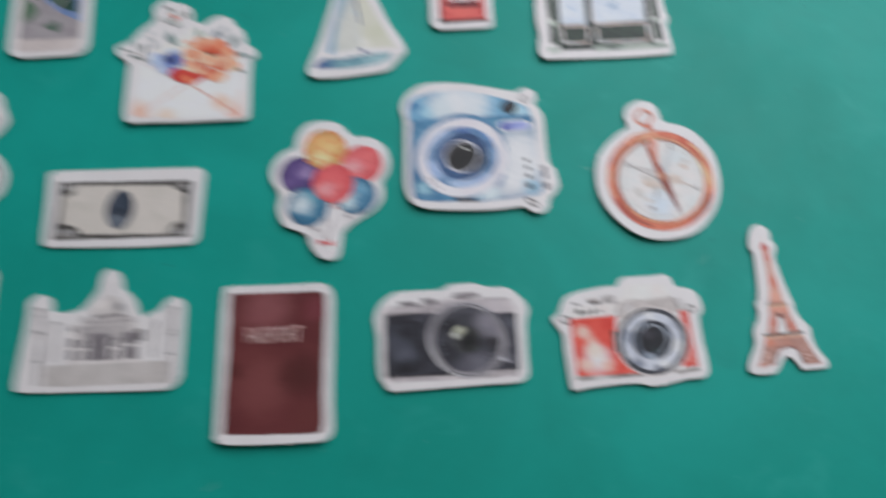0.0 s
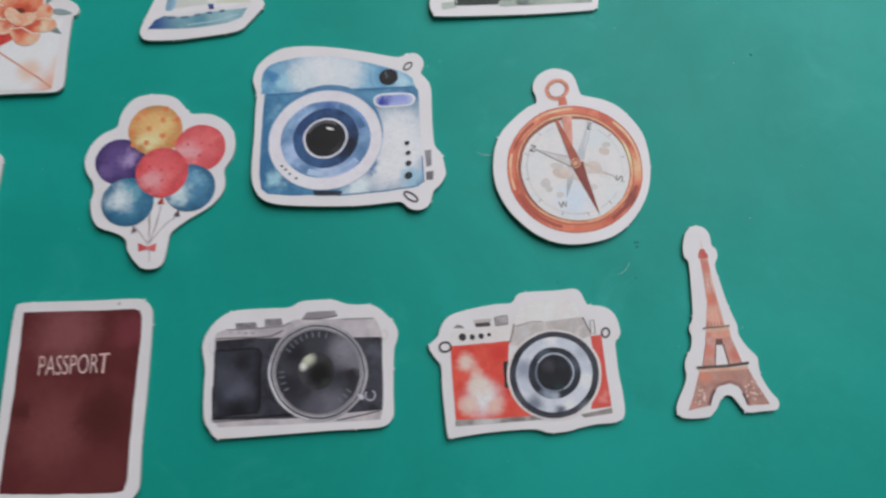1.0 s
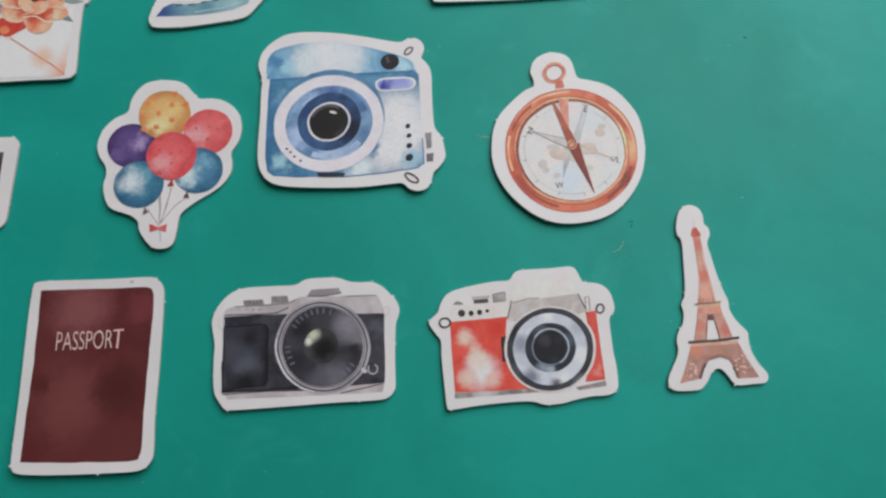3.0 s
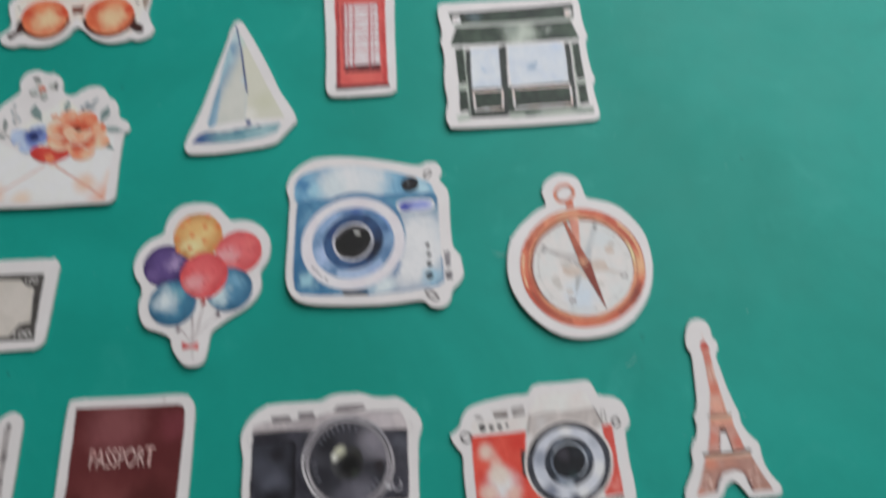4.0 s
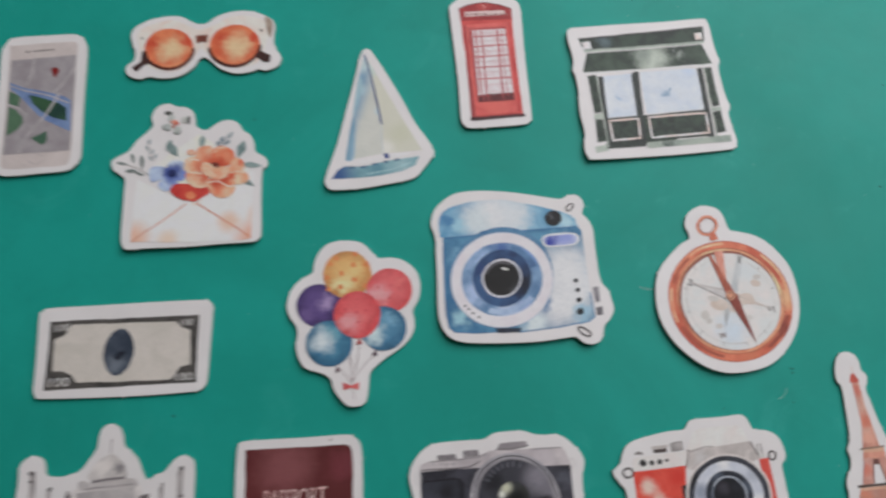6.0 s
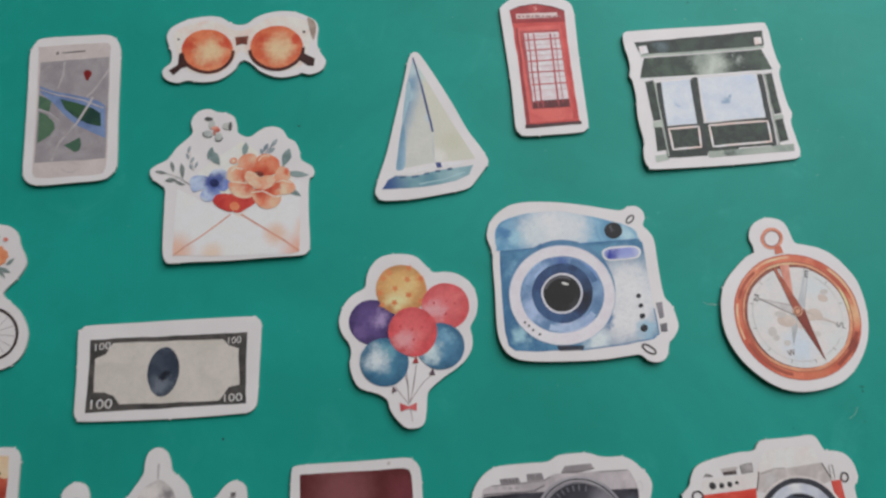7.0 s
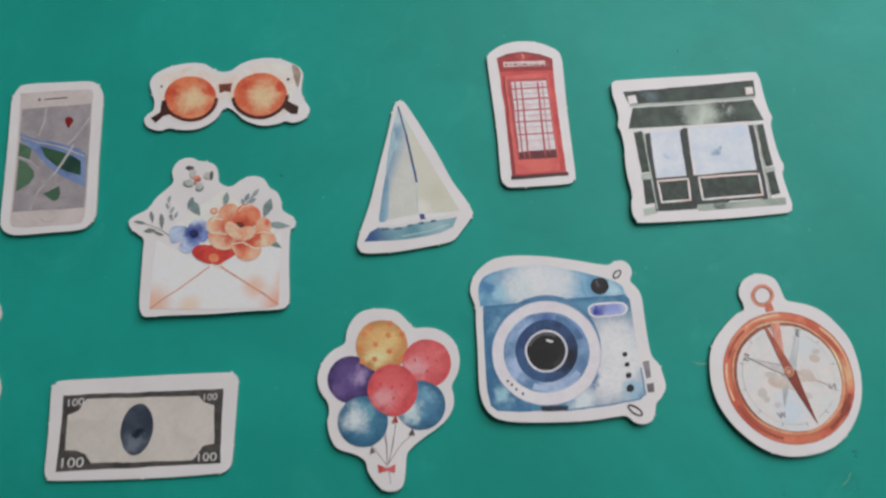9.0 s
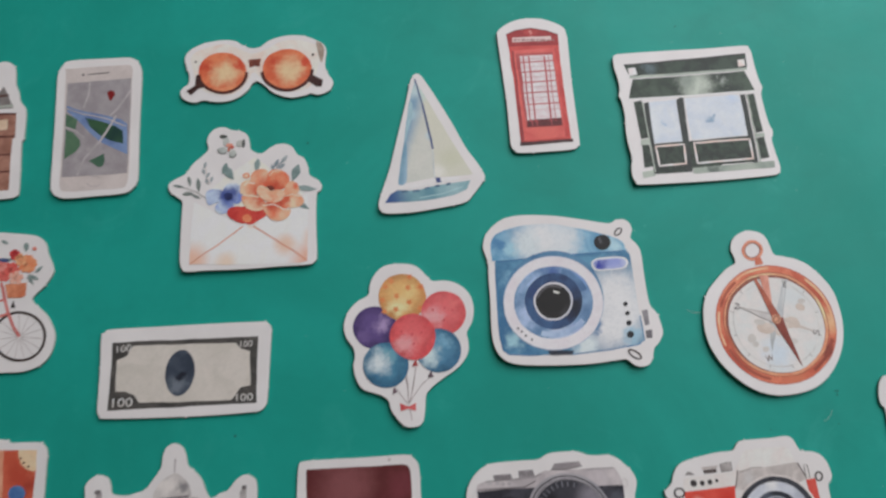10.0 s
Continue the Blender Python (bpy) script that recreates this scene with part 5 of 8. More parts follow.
stroke(st, "string", ink((146, 130, 130)), [(-0.12, -0.64), (-0.09, -1.13), (-0.09, -1.54)], 0.016, 2)
stroke(st, "string", ink((146, 130, 130)), [(-0.17, -0.75), (-0.10, -1.13), (-0.09, -1.54)], 0.016, 2)
stroke(st, "string", ink((146, 130, 130)), [(0.12, -0.66), (0.06, -1.08), (-0.07, -1.54)], 0.016, 2)
stroke(st, "string", ink((146, 130, 130)), [(0.13, -0.66), (-0.00, -1.27), (-0.06, -1.54)], 0.016, 2)
stroke(st, "string", ink((146, 130, 130)), [(0.56, -0.86), (0.27, -1.08), (-0.06, -1.52)], 0.016, 2)
stroke(st, "string", ink((146, 130, 130)), [(-0.09, -1.58), (-0.04, -1.79), (-0.02, -1.97)], 0.016, 2)
disc(st, "purple_balloon", ink((65, 47, 97), (78, 56, 116), spots=((-0.92, 0.49, 0.59, (112, 90, 146)), (-0.72, 0.50, 0.23, (170, 148, 186)), (-1.21, 0.22, 0.20, (120, 98, 150)),), scale=1.2), (-0.90, 0.45), (0.58, -0.03), (-0.01, -0.57), 3.0)
disc(st, "yellow_balloon", ink((181, 122, 62), (216, 146, 74), spots=((-0.18, 1.28, 0.63, (226, 174, 106)), (-0.27, 0.99, 0.29, (234, 198, 146)), (0.04, 1.32, 0.20, (230, 184, 120)),), scale=1.2), (-0.16, 1.23), (0.63, -0.03), (-0.01, -0.64), 3.8)
disc(st, "red_balloon", ink((186, 73, 77), (222, 88, 92), spots=((0.89, 0.80, 0.59, (228, 112, 114)), (0.64, 0.68, 0.29, (234, 156, 158)), (1.13, 0.93, 0.17, (226, 116, 114)),), scale=1.2), (0.92, 0.76), (0.59, -0.03), (-0.02, -0.58), 4.6)
disc(st, "blue_balloon", ink((36, 92, 122), (44, 110, 146), spots=((0.71, -0.19, 0.60, (88, 146, 174)), (0.51, -0.36, 0.29, (190, 206, 212)), (0.88, -0.01, 0.20, (120, 168, 190)),), scale=1.2), (0.74, -0.23), (0.59, -0.03), (-0.02, -0.57), 5.4)
disc(st, "blue_balloon", ink((36, 92, 122), (44, 110, 146), spots=((-0.66, -0.50, 0.60, (76, 142, 168)), (-0.81, -0.46, 0.34, (196, 204, 206)), (-0.54, -0.27, 0.26, (104, 160, 176)),), scale=1.2), (-0.64, -0.54), (0.59, -0.03), (-0.01, -0.58), 6.2)
disc(st, "red_balloon", ink((186, 68, 73), (222, 82, 88), spots=((0.05, 0.20, 0.60, (228, 106, 108)), (-0.13, -0.03, 0.29, (234, 150, 152)), (0.21, 0.02, 0.20, (228, 122, 122)),), scale=1.2), (0.08, 0.16), (0.60, -0.03), (-0.02, -0.61), 7.0)
patch(st, "star", ink((208, 126, 64), (214, 142, 80)), [(-0.35, 1.63), (-0.41, 1.62), (-0.44, 1.57), (-0.47, 1.63), (-0.53, 1.64), (-0.49, 1.68), (-0.49, 1.75), (-0.44, 1.72), (-0.38, 1.74), (-0.39, 1.68)], 4.4)
patch(st, "star", ink((208, 126, 64), (214, 142, 80)), [(0.09, 1.44), (0.03, 1.43), (-0.00, 1.38), (-0.03, 1.44), (-0.09, 1.45), (-0.05, 1.49), (-0.05, 1.56), (0.00, 1.53), (0.06, 1.55), (0.05, 1.49)], 4.4)
patch(st, "star", ink((208, 126, 64), (214, 142, 80)), [(-0.23, 1.23), (-0.29, 1.23), (-0.32, 1.17), (-0.35, 1.23), (-0.41, 1.24), (-0.37, 1.29), (-0.38, 1.35), (-0.32, 1.32), (-0.26, 1.35), (-0.27, 1.28)], 4.4)
patch(st, "star", ink((208, 126, 64), (214, 142, 80)), [(0.11, 1.05), (0.05, 1.05), (0.02, 0.99), (-0.01, 1.05), (-0.07, 1.06), (-0.03, 1.11), (-0.04, 1.17), (0.02, 1.14), (0.08, 1.16), (0.07, 1.10)], 4.4)
patch(st, "star", ink((208, 126, 64), (214, 142, 80)), [(-0.50, 1.50), (-0.56, 1.49), (-0.59, 1.43), (-0.62, 1.49), (-0.69, 1.51), (-0.64, 1.55), (-0.65, 1.61), (-0.59, 1.58), (-0.53, 1.61), (-0.55, 1.55)], 4.4)
patch(st, "star", ink((208, 126, 64), (214, 142, 80)), [(-0.25, 0.88), (-0.31, 0.87), (-0.34, 0.82), (-0.37, 0.87), (-0.43, 0.89), (-0.39, 0.93), (-0.40, 0.99), (-0.34, 0.96), (-0.28, 0.99), (-0.30, 0.93)], 4.4)
patch(st, "star", ink((208, 126, 64), (214, 142, 80)), [(0.44, 1.45), (0.38, 1.45), (0.35, 1.39), (0.32, 1.45), (0.25, 1.46), (0.30, 1.51), (0.29, 1.57), (0.35, 1.54), (0.41, 1.56), (0.40, 1.50)], 4.4)
patch(st, "star", ink((208, 126, 64), (214, 142, 80)), [(-0.60, 1.14), (-0.67, 1.14), (-0.70, 1.08), (-0.72, 1.14), (-0.79, 1.15), (-0.74, 1.19), (-0.75, 1.26), (-0.69, 1.23), (-0.64, 1.25), (-0.65, 1.19)], 4.4)
patch(st, "star", ink((208, 126, 64), (214, 142, 80)), [(0.14, 1.73), (0.08, 1.73), (0.05, 1.67), (0.02, 1.73), (-0.04, 1.74), (0.00, 1.79), (-0.00, 1.85), (0.05, 1.82), (0.11, 1.85), (0.10, 1.78)], 4.4)
patch(st, "star", ink((208, 126, 64), (214, 142, 80)), [(-0.55, 0.84), (-0.62, 0.83), (-0.65, 0.78), (-0.67, 0.83), (-0.74, 0.85), (-0.69, 0.89), (-0.70, 0.95), (-0.64, 0.92), (-0.59, 0.95), (-0.60, 0.89)], 4.4)
patch(st, "star", ink((208, 126, 64), (214, 142, 80)), [(0.41, 0.87), (0.34, 0.87), (0.31, 0.81), (0.29, 0.87), (0.22, 0.88), (0.27, 0.93), (0.26, 0.99), (0.32, 0.96), (0.38, 0.98), (0.36, 0.92)], 4.4)
for c, u, v in [((0.63, 0.85), (0.03, -0.00), (-0.00, -0.03)), ((0.95, 0.87), (0.03, -0.00), (-0.00, -0.03)), ((1.15, 0.81), (0.03, -0.00), (-0.00, -0.03)), ((0.92, 0.55), (0.03, -0.00), (-0.00, -0.03)), ((-0.22, 0.31), (0.03, -0.00), (-0.00, -0.03)), ((0.07, 0.23), (0.03, -0.00), (-0.00, -0.04)), ((0.31, 0.26), (0.03, -0.00), (-0.00, -0.03)), ((0.10, -0.04), (0.03, -0.00), (-0.00, -0.03))]:
    disc(st, "balloon_mark", ink((190, 74, 84)), c, u, v, 8)
patch(st, "knot", ink((176, 72, 68), (150, 60, 60)), [(0.13, -0.42), (0.19, -0.61), (0.04, -0.61)], 9)
patch(st, "knot", ink((104, 84, 96), (128, 104, 112)), [(0.53, -0.75), (0.58, -0.92), (0.43, -0.90)], 9)
patch(st, "knot", ink((104, 84, 96), (128, 104, 112)), [(-0.45, -1.11), (-0.36, -1.25), (-0.48, -1.29)], 9)
patch(st, "bow", ink((192, 72, 76), (212, 112, 110)), [(-0.31, -1.53), (-0.10, -1.62), (0.10, -1.54), (0.09, -1.73), (-0.09, -1.67), (-0.29, -1.73)], 5)

st = sticker("passport_sticker", (-5.23, -5.85), (0.004, 0.022, 0.01, -0.035),
             "white card sticker of a maroon passport, curling at its bottom edge", "sticker",
             [(-1.55, 1.32), (-1.53, 1.78), (-1.51, 1.98), (-1.41, 2.10), (-0.78, 2.12), (0.14, 2.12), (1.06, 2.14), (1.29, 2.10), (1.44, 1.96), (1.50, 1.76), (1.51, 1.24), (1.51, 0.09), (1.50, -0.90), (1.54, -1.62), (1.53, -1.86), (1.41, -2.03), (1.17, -2.11), (0.56, -2.13), (-0.17, -2.14), (-0.91, -2.13), (-1.34, -2.09), (-1.48, -1.99), (-1.52, -1.78), (-1.54, -1.06), (-1.55, 0.17)])
patch(st, "cover", ink((110, 50, 52), (122, 62, 62), spots=((-0.35, 1.45, 0.75, (144, 88, 90)), (1.05, 1.40, 0.40, (130, 64, 72)), (-0.35, -0.60, 0.95, (132, 74, 73)), (0.65, -0.35, 0.65, (98, 46, 44)), (-1.15, -0.20, 0.30, (104, 50, 48)), (0.85, -1.50, 0.50, (116, 58, 56))), scale=0.6, amount=0.6), [(-1.32, 1.90), (-0.10, 1.90), (1.10, 1.91), (1.22, 1.86), (1.27, 1.74), (1.28, 1.51), (1.26, 0.47), (1.26, -0.90), (1.28, -1.67), (1.23, -1.86), (1.06, -1.90), (-0.08, -1.89), (-1.31, -1.86), (-1.33, -1.07), (-1.31, 0.29)], 1)
writing(st, "title_lettering", ink((208, 164, 158)), "PASSPOR", (-0.84, 0.52), (0.425, 0.535), 0.42, 6, thin=0.010)
stroke(st, "title_lettering", ink((208, 164, 158)), [(0.42, 0.935), (0.66, 0.95)], 0.045, 6)
stroke(st, "title_lettering", ink((208, 164, 158)), [(0.545, 0.93), (0.53, 0.535)], 0.048, 6)
patch(st, "nick", ink((168, 160, 156)), [(0.71, 2.05), (0.80, 2.08), (0.79, 2.01), (0.74, 2.00)], 1)

st = sticker("black_camera_sticker", (-0.48, -5.29), (0.005, 0.01, 0, -0.03),
             "white card sticker of a black and silver camera", "sticker",
             [(-2.11, 0.39), (-2.11, 0.58), (-2.01, 0.84), (-1.83, 1.06), (-1.60, 1.21), (-1.32, 1.27), (-0.67, 1.29), (-0.27, 1.30), (-0.02, 1.42), (0.31, 1.45), (0.70, 1.44), (0.96, 1.35), (1.23, 1.32), (1.49, 1.32), (1.71, 1.22), (1.88, 1.06), (2.04, 0.88), (2.11, 0.68), (2.08, 0.50), (2.02, 0.27), (2.00, -0.49), (2.01, -0.99), (1.97, -1.14), (1.86, -1.26), (1.61, -1.32), (0.67, -1.35), (-0.57, -1.41), (-1.51, -1.45), (-1.72, -1.43), (-1.85, -1.28), (-1.99, -1.01), (-2.03, -0.38), (-2.03, -0.00)])
patch(st, "silver_body", ink((172, 164, 166), (194, 186, 186), spots=((1.16, 0.81, 0.34, (186, 178, 180)), (-1.42, 0.73, 0.26, (190, 182, 182)),)), [(-1.88, 0.61), (-1.83, 0.77), (-1.62, 0.85), (-1.04, 0.86), (-0.39, 0.92), (-0.14, 1.02), (0.64, 1.01), (1.29, 1.02), (1.62, 1.01), (1.71, 0.80), (1.78, 0.54), (1.77, -0.98), (1.72, -1.15), (0.17, -1.19), (-1.68, -1.22), (-1.78, -1.01)], 1)
patch(st, "leatherette", ink((56, 55, 64), (86, 85, 95), spots=((-1.30, -0.53, 0.29, (92, 94, 104)), (1.55, 0.28, 0.18, (96, 98, 108)), (-0.38, 0.34, 0.29, (66, 66, 74)),), scale=1.3), [(-1.85, 0.60), (-1.03, 0.64), (1.76, 0.59), (1.78, -0.23), (1.77, -0.96), (0.17, -1.04), (-1.81, -1.07), (-1.84, -0.39)], 2)
patch(st, "hand_grip", ink((60, 61, 70), (72, 73, 83), spots=((-1.33, -0.47, 0.35, (96, 98, 110)), (-1.64, -0.17, 0.30, (84, 86, 97)), (-1.22, 0.12, 0.20, (48, 47, 54)), (-1.31, -0.89, 0.30, (40, 40, 46)), ), fades=((-0.83, -0.18, -1.04, -0.18, (44, 43, 50)), ), ragged=0.003), [(-1.83, 0.38), (-1.02, 0.42), (-0.89, 0.40), (-0.84, 0.30), (-0.81, -0.79), (-0.87, -0.93), (-1.69, -0.99), (-1.78, -0.39)], 3)
stroke(st, "grip_edge", ink((30, 28, 34)), [(-1.83, 0.38), (-1.02, 0.42), (-0.89, 0.40), (-0.84, 0.30), (-0.81, -0.79), (-0.87, -0.93), (-1.69, -0.99)], 0.026, 4)
stroke(st, "base_line", ink((90, 84, 86)), [(-1.79, -1.10), (-0.58, -1.06), (0.17, -1.06)], 0.026, 3)
stroke(st, "base_line", ink((96, 90, 92)), [(0.80, -1.14), (1.72, -0.98)], 0.026, 3)
disc(st, "lens_collar", ink((176, 172, 176), (150, 146, 150), spots=((1.16, 0.55, 0.34, (150, 148, 154)), (-0.48, -0.55, 0.34, (190, 186, 188)),)), (0.39, -0.11), (1.07, -0.03), (0.02, -1.05), 4)
arc(st, "collar_line", ink((70, 68, 72)), (0.39, -0.11), (0.99, -0.03), (0.02, -0.98), 0.032, 5)
arc(st, "collar_line", ink((120, 116, 120)), (0.39, -0.11), (0.93, -0.03), (0.02, -0.91), 0.026, 5)
disc(st, "lens_face", ink((64, 64, 72), (80, 79, 87), spots=((1.00, 0.34, 0.42, (138, 134, 142)), (1.22, 0.07, 0.25, (128, 124, 132)), (0.68, -0.80, 0.42, (114, 112, 122)), (0.26, -0.92, 0.30, (100, 98, 108)), (-0.11, 0.27, 0.30, (48, 48, 54)), (-0.18, -0.41, 0.30, (56, 56, 64)), (1.12, -0.22, 0.16, (56, 50, 54)), ), ragged=0.003), (0.39, -0.11), (0.90, -0.02), (0.02, -0.89), 6)
disc(st, "lens_glass", ink((84, 84, 86), (66, 66, 70), spots=((0.18, 0.15, 0.17, (190, 190, 168)), (0.07, 0.00, 0.10, (214, 212, 194)), (0.58, 0.04, 0.20, (70, 70, 66)), (0.44, -0.18, 0.30, (20, 20, 18)), (0.44, -0.18, 0.24, (20, 20, 18)), (0.58, -0.38, 0.14, (60, 66, 60)), ), ragged=0.0012), (0.36, -0.11), (0.39, -0.01), (0.01, -0.40), 7)
stroke(st, "lettering_bar", ink((104, 104, 112)), [(-0.21, 0.32), (-0.31, 0.40)], 0.038, 7)
stroke(st, "lettering_bar", ink((104, 104, 112)), [(-0.14, 0.41), (-0.23, 0.50)], 0.038, 7)
stroke(st, "lettering_bar", ink((104, 104, 112)), [(-0.06, 0.48), (-0.13, 0.58)], 0.038, 7)
stroke(st, "lettering_bar", ink((104, 104, 112)), [(0.04, 0.54), (-0.02, 0.65)], 0.038, 7)
stroke(st, "lettering_bar", ink((104, 104, 112)), [(0.15, 0.59), (0.11, 0.71)], 0.038, 7)
stroke(st, "lettering_bar", ink((104, 104, 112)), [(0.28, 0.61), (0.26, 0.74)], 0.038, 7)
stroke(st, "lettering_bar", ink((104, 104, 112)), [(0.40, 0.62), (0.40, 0.74)], 0.038, 7)
stroke(st, "lettering_bar", ink((104, 104, 112)), [(0.54, 0.59), (0.57, 0.71)], 0.038, 7)
stroke(st, "lettering_bar", ink((104, 104, 112)), [(-0.22, -0.45), (-0.32, -0.50)], 0.038, 7)
stroke(st, "lettering_bar", ink((104, 104, 112)), [(-0.28, -0.33), (-0.39, -0.37)], 0.038, 7)
stroke(st, "lettering_bar", ink((104, 104, 112)), [(-0.31, -0.21), (-0.43, -0.23)], 0.038, 7)
stroke(st, "lettering_bar", ink((104, 104, 112)), [(-0.33, -0.11), (-0.45, -0.11)], 0.038, 7)
stroke(st, "lettering_bar", ink((104, 104, 112)), [(1.00, -0.50), (1.10, -0.57)], 0.038, 7)
stroke(st, "lettering_bar", ink((104, 104, 112)), [(0.93, -0.60), (1.02, -0.68)], 0.038, 7)
stroke(st, "lettering_bar", ink((104, 104, 112)), [(0.84, -0.68), (0.91, -0.77)], 0.038, 7)
patch(st, "hot_shoe", ink((134, 128, 130), (164, 156, 158)), [(0.02, 1.03), (0.12, 1.17), (0.74, 1.20), (0.78, 1.08), (0.38, 1.01)], 2)
patch(st, "dial", ink((134, 128, 130), (162, 156, 158), scale=2.5), [(-1.43, 0.98), (-0.99, 0.99), (-0.94, 0.87), (-1.41, 0.85)], 2)
patch(st, "dial", ink((134, 128, 130), (162, 156, 158), scale=2.5), [(-0.81, 1.05), (-0.44, 1.07), (-0.39, 0.91), (-0.79, 0.88)], 2)
stroke(st, "plate_line", ink((130, 124, 126)), [(-1.62, 0.83), (-0.39, 0.88), (-0.24, 0.96)], 0.021, 3)
stroke(st, "plate_line", ink((130, 124, 126)), [(0.90, 0.99), (1.58, 1.01)], 0.021, 3)
disc(st, "mark", ink((164, 158, 160)), (-1.53, 0.77), (0.05, -0.00), (0.00, -0.03), 3)
disc(st, "mark", ink((164, 158, 160)), (-1.35, 0.77), (0.05, -0.00), (0.00, -0.03), 3)
disc(st, "mark", ink((164, 158, 160)), (-1.19, 0.76), (0.05, -0.00), (0.00, -0.03), 3)
disc(st, "mark", ink((164, 158, 160)), (-1.04, 0.76), (0.05, -0.00), (0.00, -0.03), 3)
stroke(st, "dial_rib", ink((112, 106, 108)), [(-1.41, 0.98), (-1.40, 0.89)], 0.029, 3)
stroke(st, "dial_rib", ink((112, 106, 108)), [(-1.33, 0.98), (-1.33, 0.88)], 0.029, 3)
stroke(st, "dial_rib", ink((112, 106, 108)), [(-1.27, 0.98), (-1.26, 0.88)], 0.029, 3)
stroke(st, "dial_rib", ink((112, 106, 108)), [(-1.19, 0.97), (-1.18, 0.88)], 0.029, 3)
stroke(st, "dial_rib", ink((112, 106, 108)), [(-1.11, 0.97), (-1.11, 0.88)], 0.029, 3)
stroke(st, "dial_rib", ink((112, 106, 108)), [(-1.03, 0.97), (-1.03, 0.88)], 0.029, 3)
stroke(st, "dial_rib", ink((122, 116, 118)), [(-0.77, 1.04), (-0.77, 0.92)], 0.026, 3)
stroke(st, "dial_rib", ink((122, 116, 118)), [(-0.71, 1.04), (-0.70, 0.92)], 0.026, 3)
stroke(st, "dial_rib", ink((122, 116, 118)), [(-0.64, 1.04), (-0.64, 0.92)], 0.026, 3)
stroke(st, "dial_rib", ink((122, 116, 118)), [(-0.57, 1.03), (-0.56, 0.92)], 0.026, 3)
stroke(st, "dial_rib", ink((122, 116, 118)), [(-0.50, 1.03), (-0.50, 0.91)], 0.026, 3)
stroke(st, "dial_rib", ink((122, 116, 118)), [(-0.45, 1.03), (-0.44, 0.91)], 0.026, 3)
stroke(st, "shoe_shadow", ink((112, 106, 108)), [(0.02, 1.03), (0.38, 1.02), (0.80, 1.09)], 0.026, 3)
stroke(st, "plate_line", ink((96, 90, 92)), [(-1.83, 0.64), (-0.64, 0.67), (-0.39, 0.78)], 0.026, 3)
stroke(st, "grip_edge", ink((34, 32, 38)), [(-1.84, -0.39), (-1.79, -1.04), (-0.84, -1.04), (-0.08, -0.98)], 0.032, 4)
arc(st, "collar_shine", ink((204, 200, 202)), (0.39, -0.11), (1.04, -0.03), (0.02, -1.02), 0.026, 5, 100, 190)
arc(st, "self_timer", ink((156, 154, 160)), (1.50, -0.64), (0.10, -0.00), (-0.00, -0.11), 0.034, 4, -60, 220)
disc(st, "timer_lever", ink((166, 164, 168)), (1.31, -0.67), (0.06, -0.05), (-0.03, -0.04), 5)
arc(st, "strap_lug", ink((190, 186, 186)), (-1.90, 0.47), (0.06, -0.00), (0.01, -0.14), 0.021, 3)
arc(st, "strap_lug", ink((180, 174, 174)), (1.81, 0.64), (0.06, -0.00), (-0.00, -0.10), 0.021, 3)

st = sticker("red_camera_sticker", (4.39, -5.30), (0.006, 0.008, 0, -0.025),
             "white card sticker of a red and white camera", "sticker",
             [(-2.09, 0.32), (-2.06, 0.43), (-1.90, 0.58), (-1.83, 0.77), (-1.70, 0.97), (-1.47, 1.09), (-0.98, 1.20), (-0.58, 1.26), (-0.26, 1.28), (-0.12, 1.45), (0.08, 1.51), (0.73, 1.53), (1.13, 1.56), (1.28, 1.48), (1.37, 1.28), (1.44, 1.19), (1.68, 1.16), (1.87, 1.09), (2.01, 0.93), (2.07, 0.73), (2.08, 0.53), (1.97, 0.37), (1.95, 0.21), (1.97, -0.36), (2.01, -0.68), (2.02, -1.11), (1.95, -1.26), (1.78, -1.34), (1.41, -1.36), (1.03, -1.43), (0.78, -1.49), (0.40, -1.51), (0.10, -1.43), (-0.46, -1.44), (-1.08, -1.49), (-1.65, -1.56), (-1.74, -1.50), (-1.78, -1.13), (-1.83, -0.51), (-1.84, -0.07), (-1.95, 0.10)])
patch(st, "top_plate", ink((206, 198, 194), (212, 206, 202)), [(-1.63, 0.39), (-1.60, 0.66), (-0.87, 0.73), (-0.31, 0.78), (-0.16, 0.99), (-0.04, 1.21), (0.09, 1.29), (1.04, 1.31), (1.15, 1.22), (1.24, 0.95), (1.34, 0.74), (1.60, 0.61), (1.59, 0.51), (-0.37, 0.44)], 1)
patch(st, "prism_cover", ink((178, 170, 166), (200, 192, 188), spots=((0.03, 0.65, 0.21, (190, 186, 184)),), scale=1.4), [(-0.22, 0.79), (1.29, 0.92), (1.46, 0.52), (0.91, 0.31), (-0.33, 0.34)], 2)
stroke(st, "prism_line", ink((110, 100, 98)), [(-0.23, 0.81), (-0.33, 0.39)], 0.026, 3)
stroke(st, "prism_line", ink((110, 100, 98)), [(1.29, 0.91), (1.44, 0.58)], 0.032, 3)
stroke(st, "prism_line", ink((140, 132, 130)), [(-0.20, 0.75), (0.17, 0.85), (0.40, 0.85)], 0.021, 3)
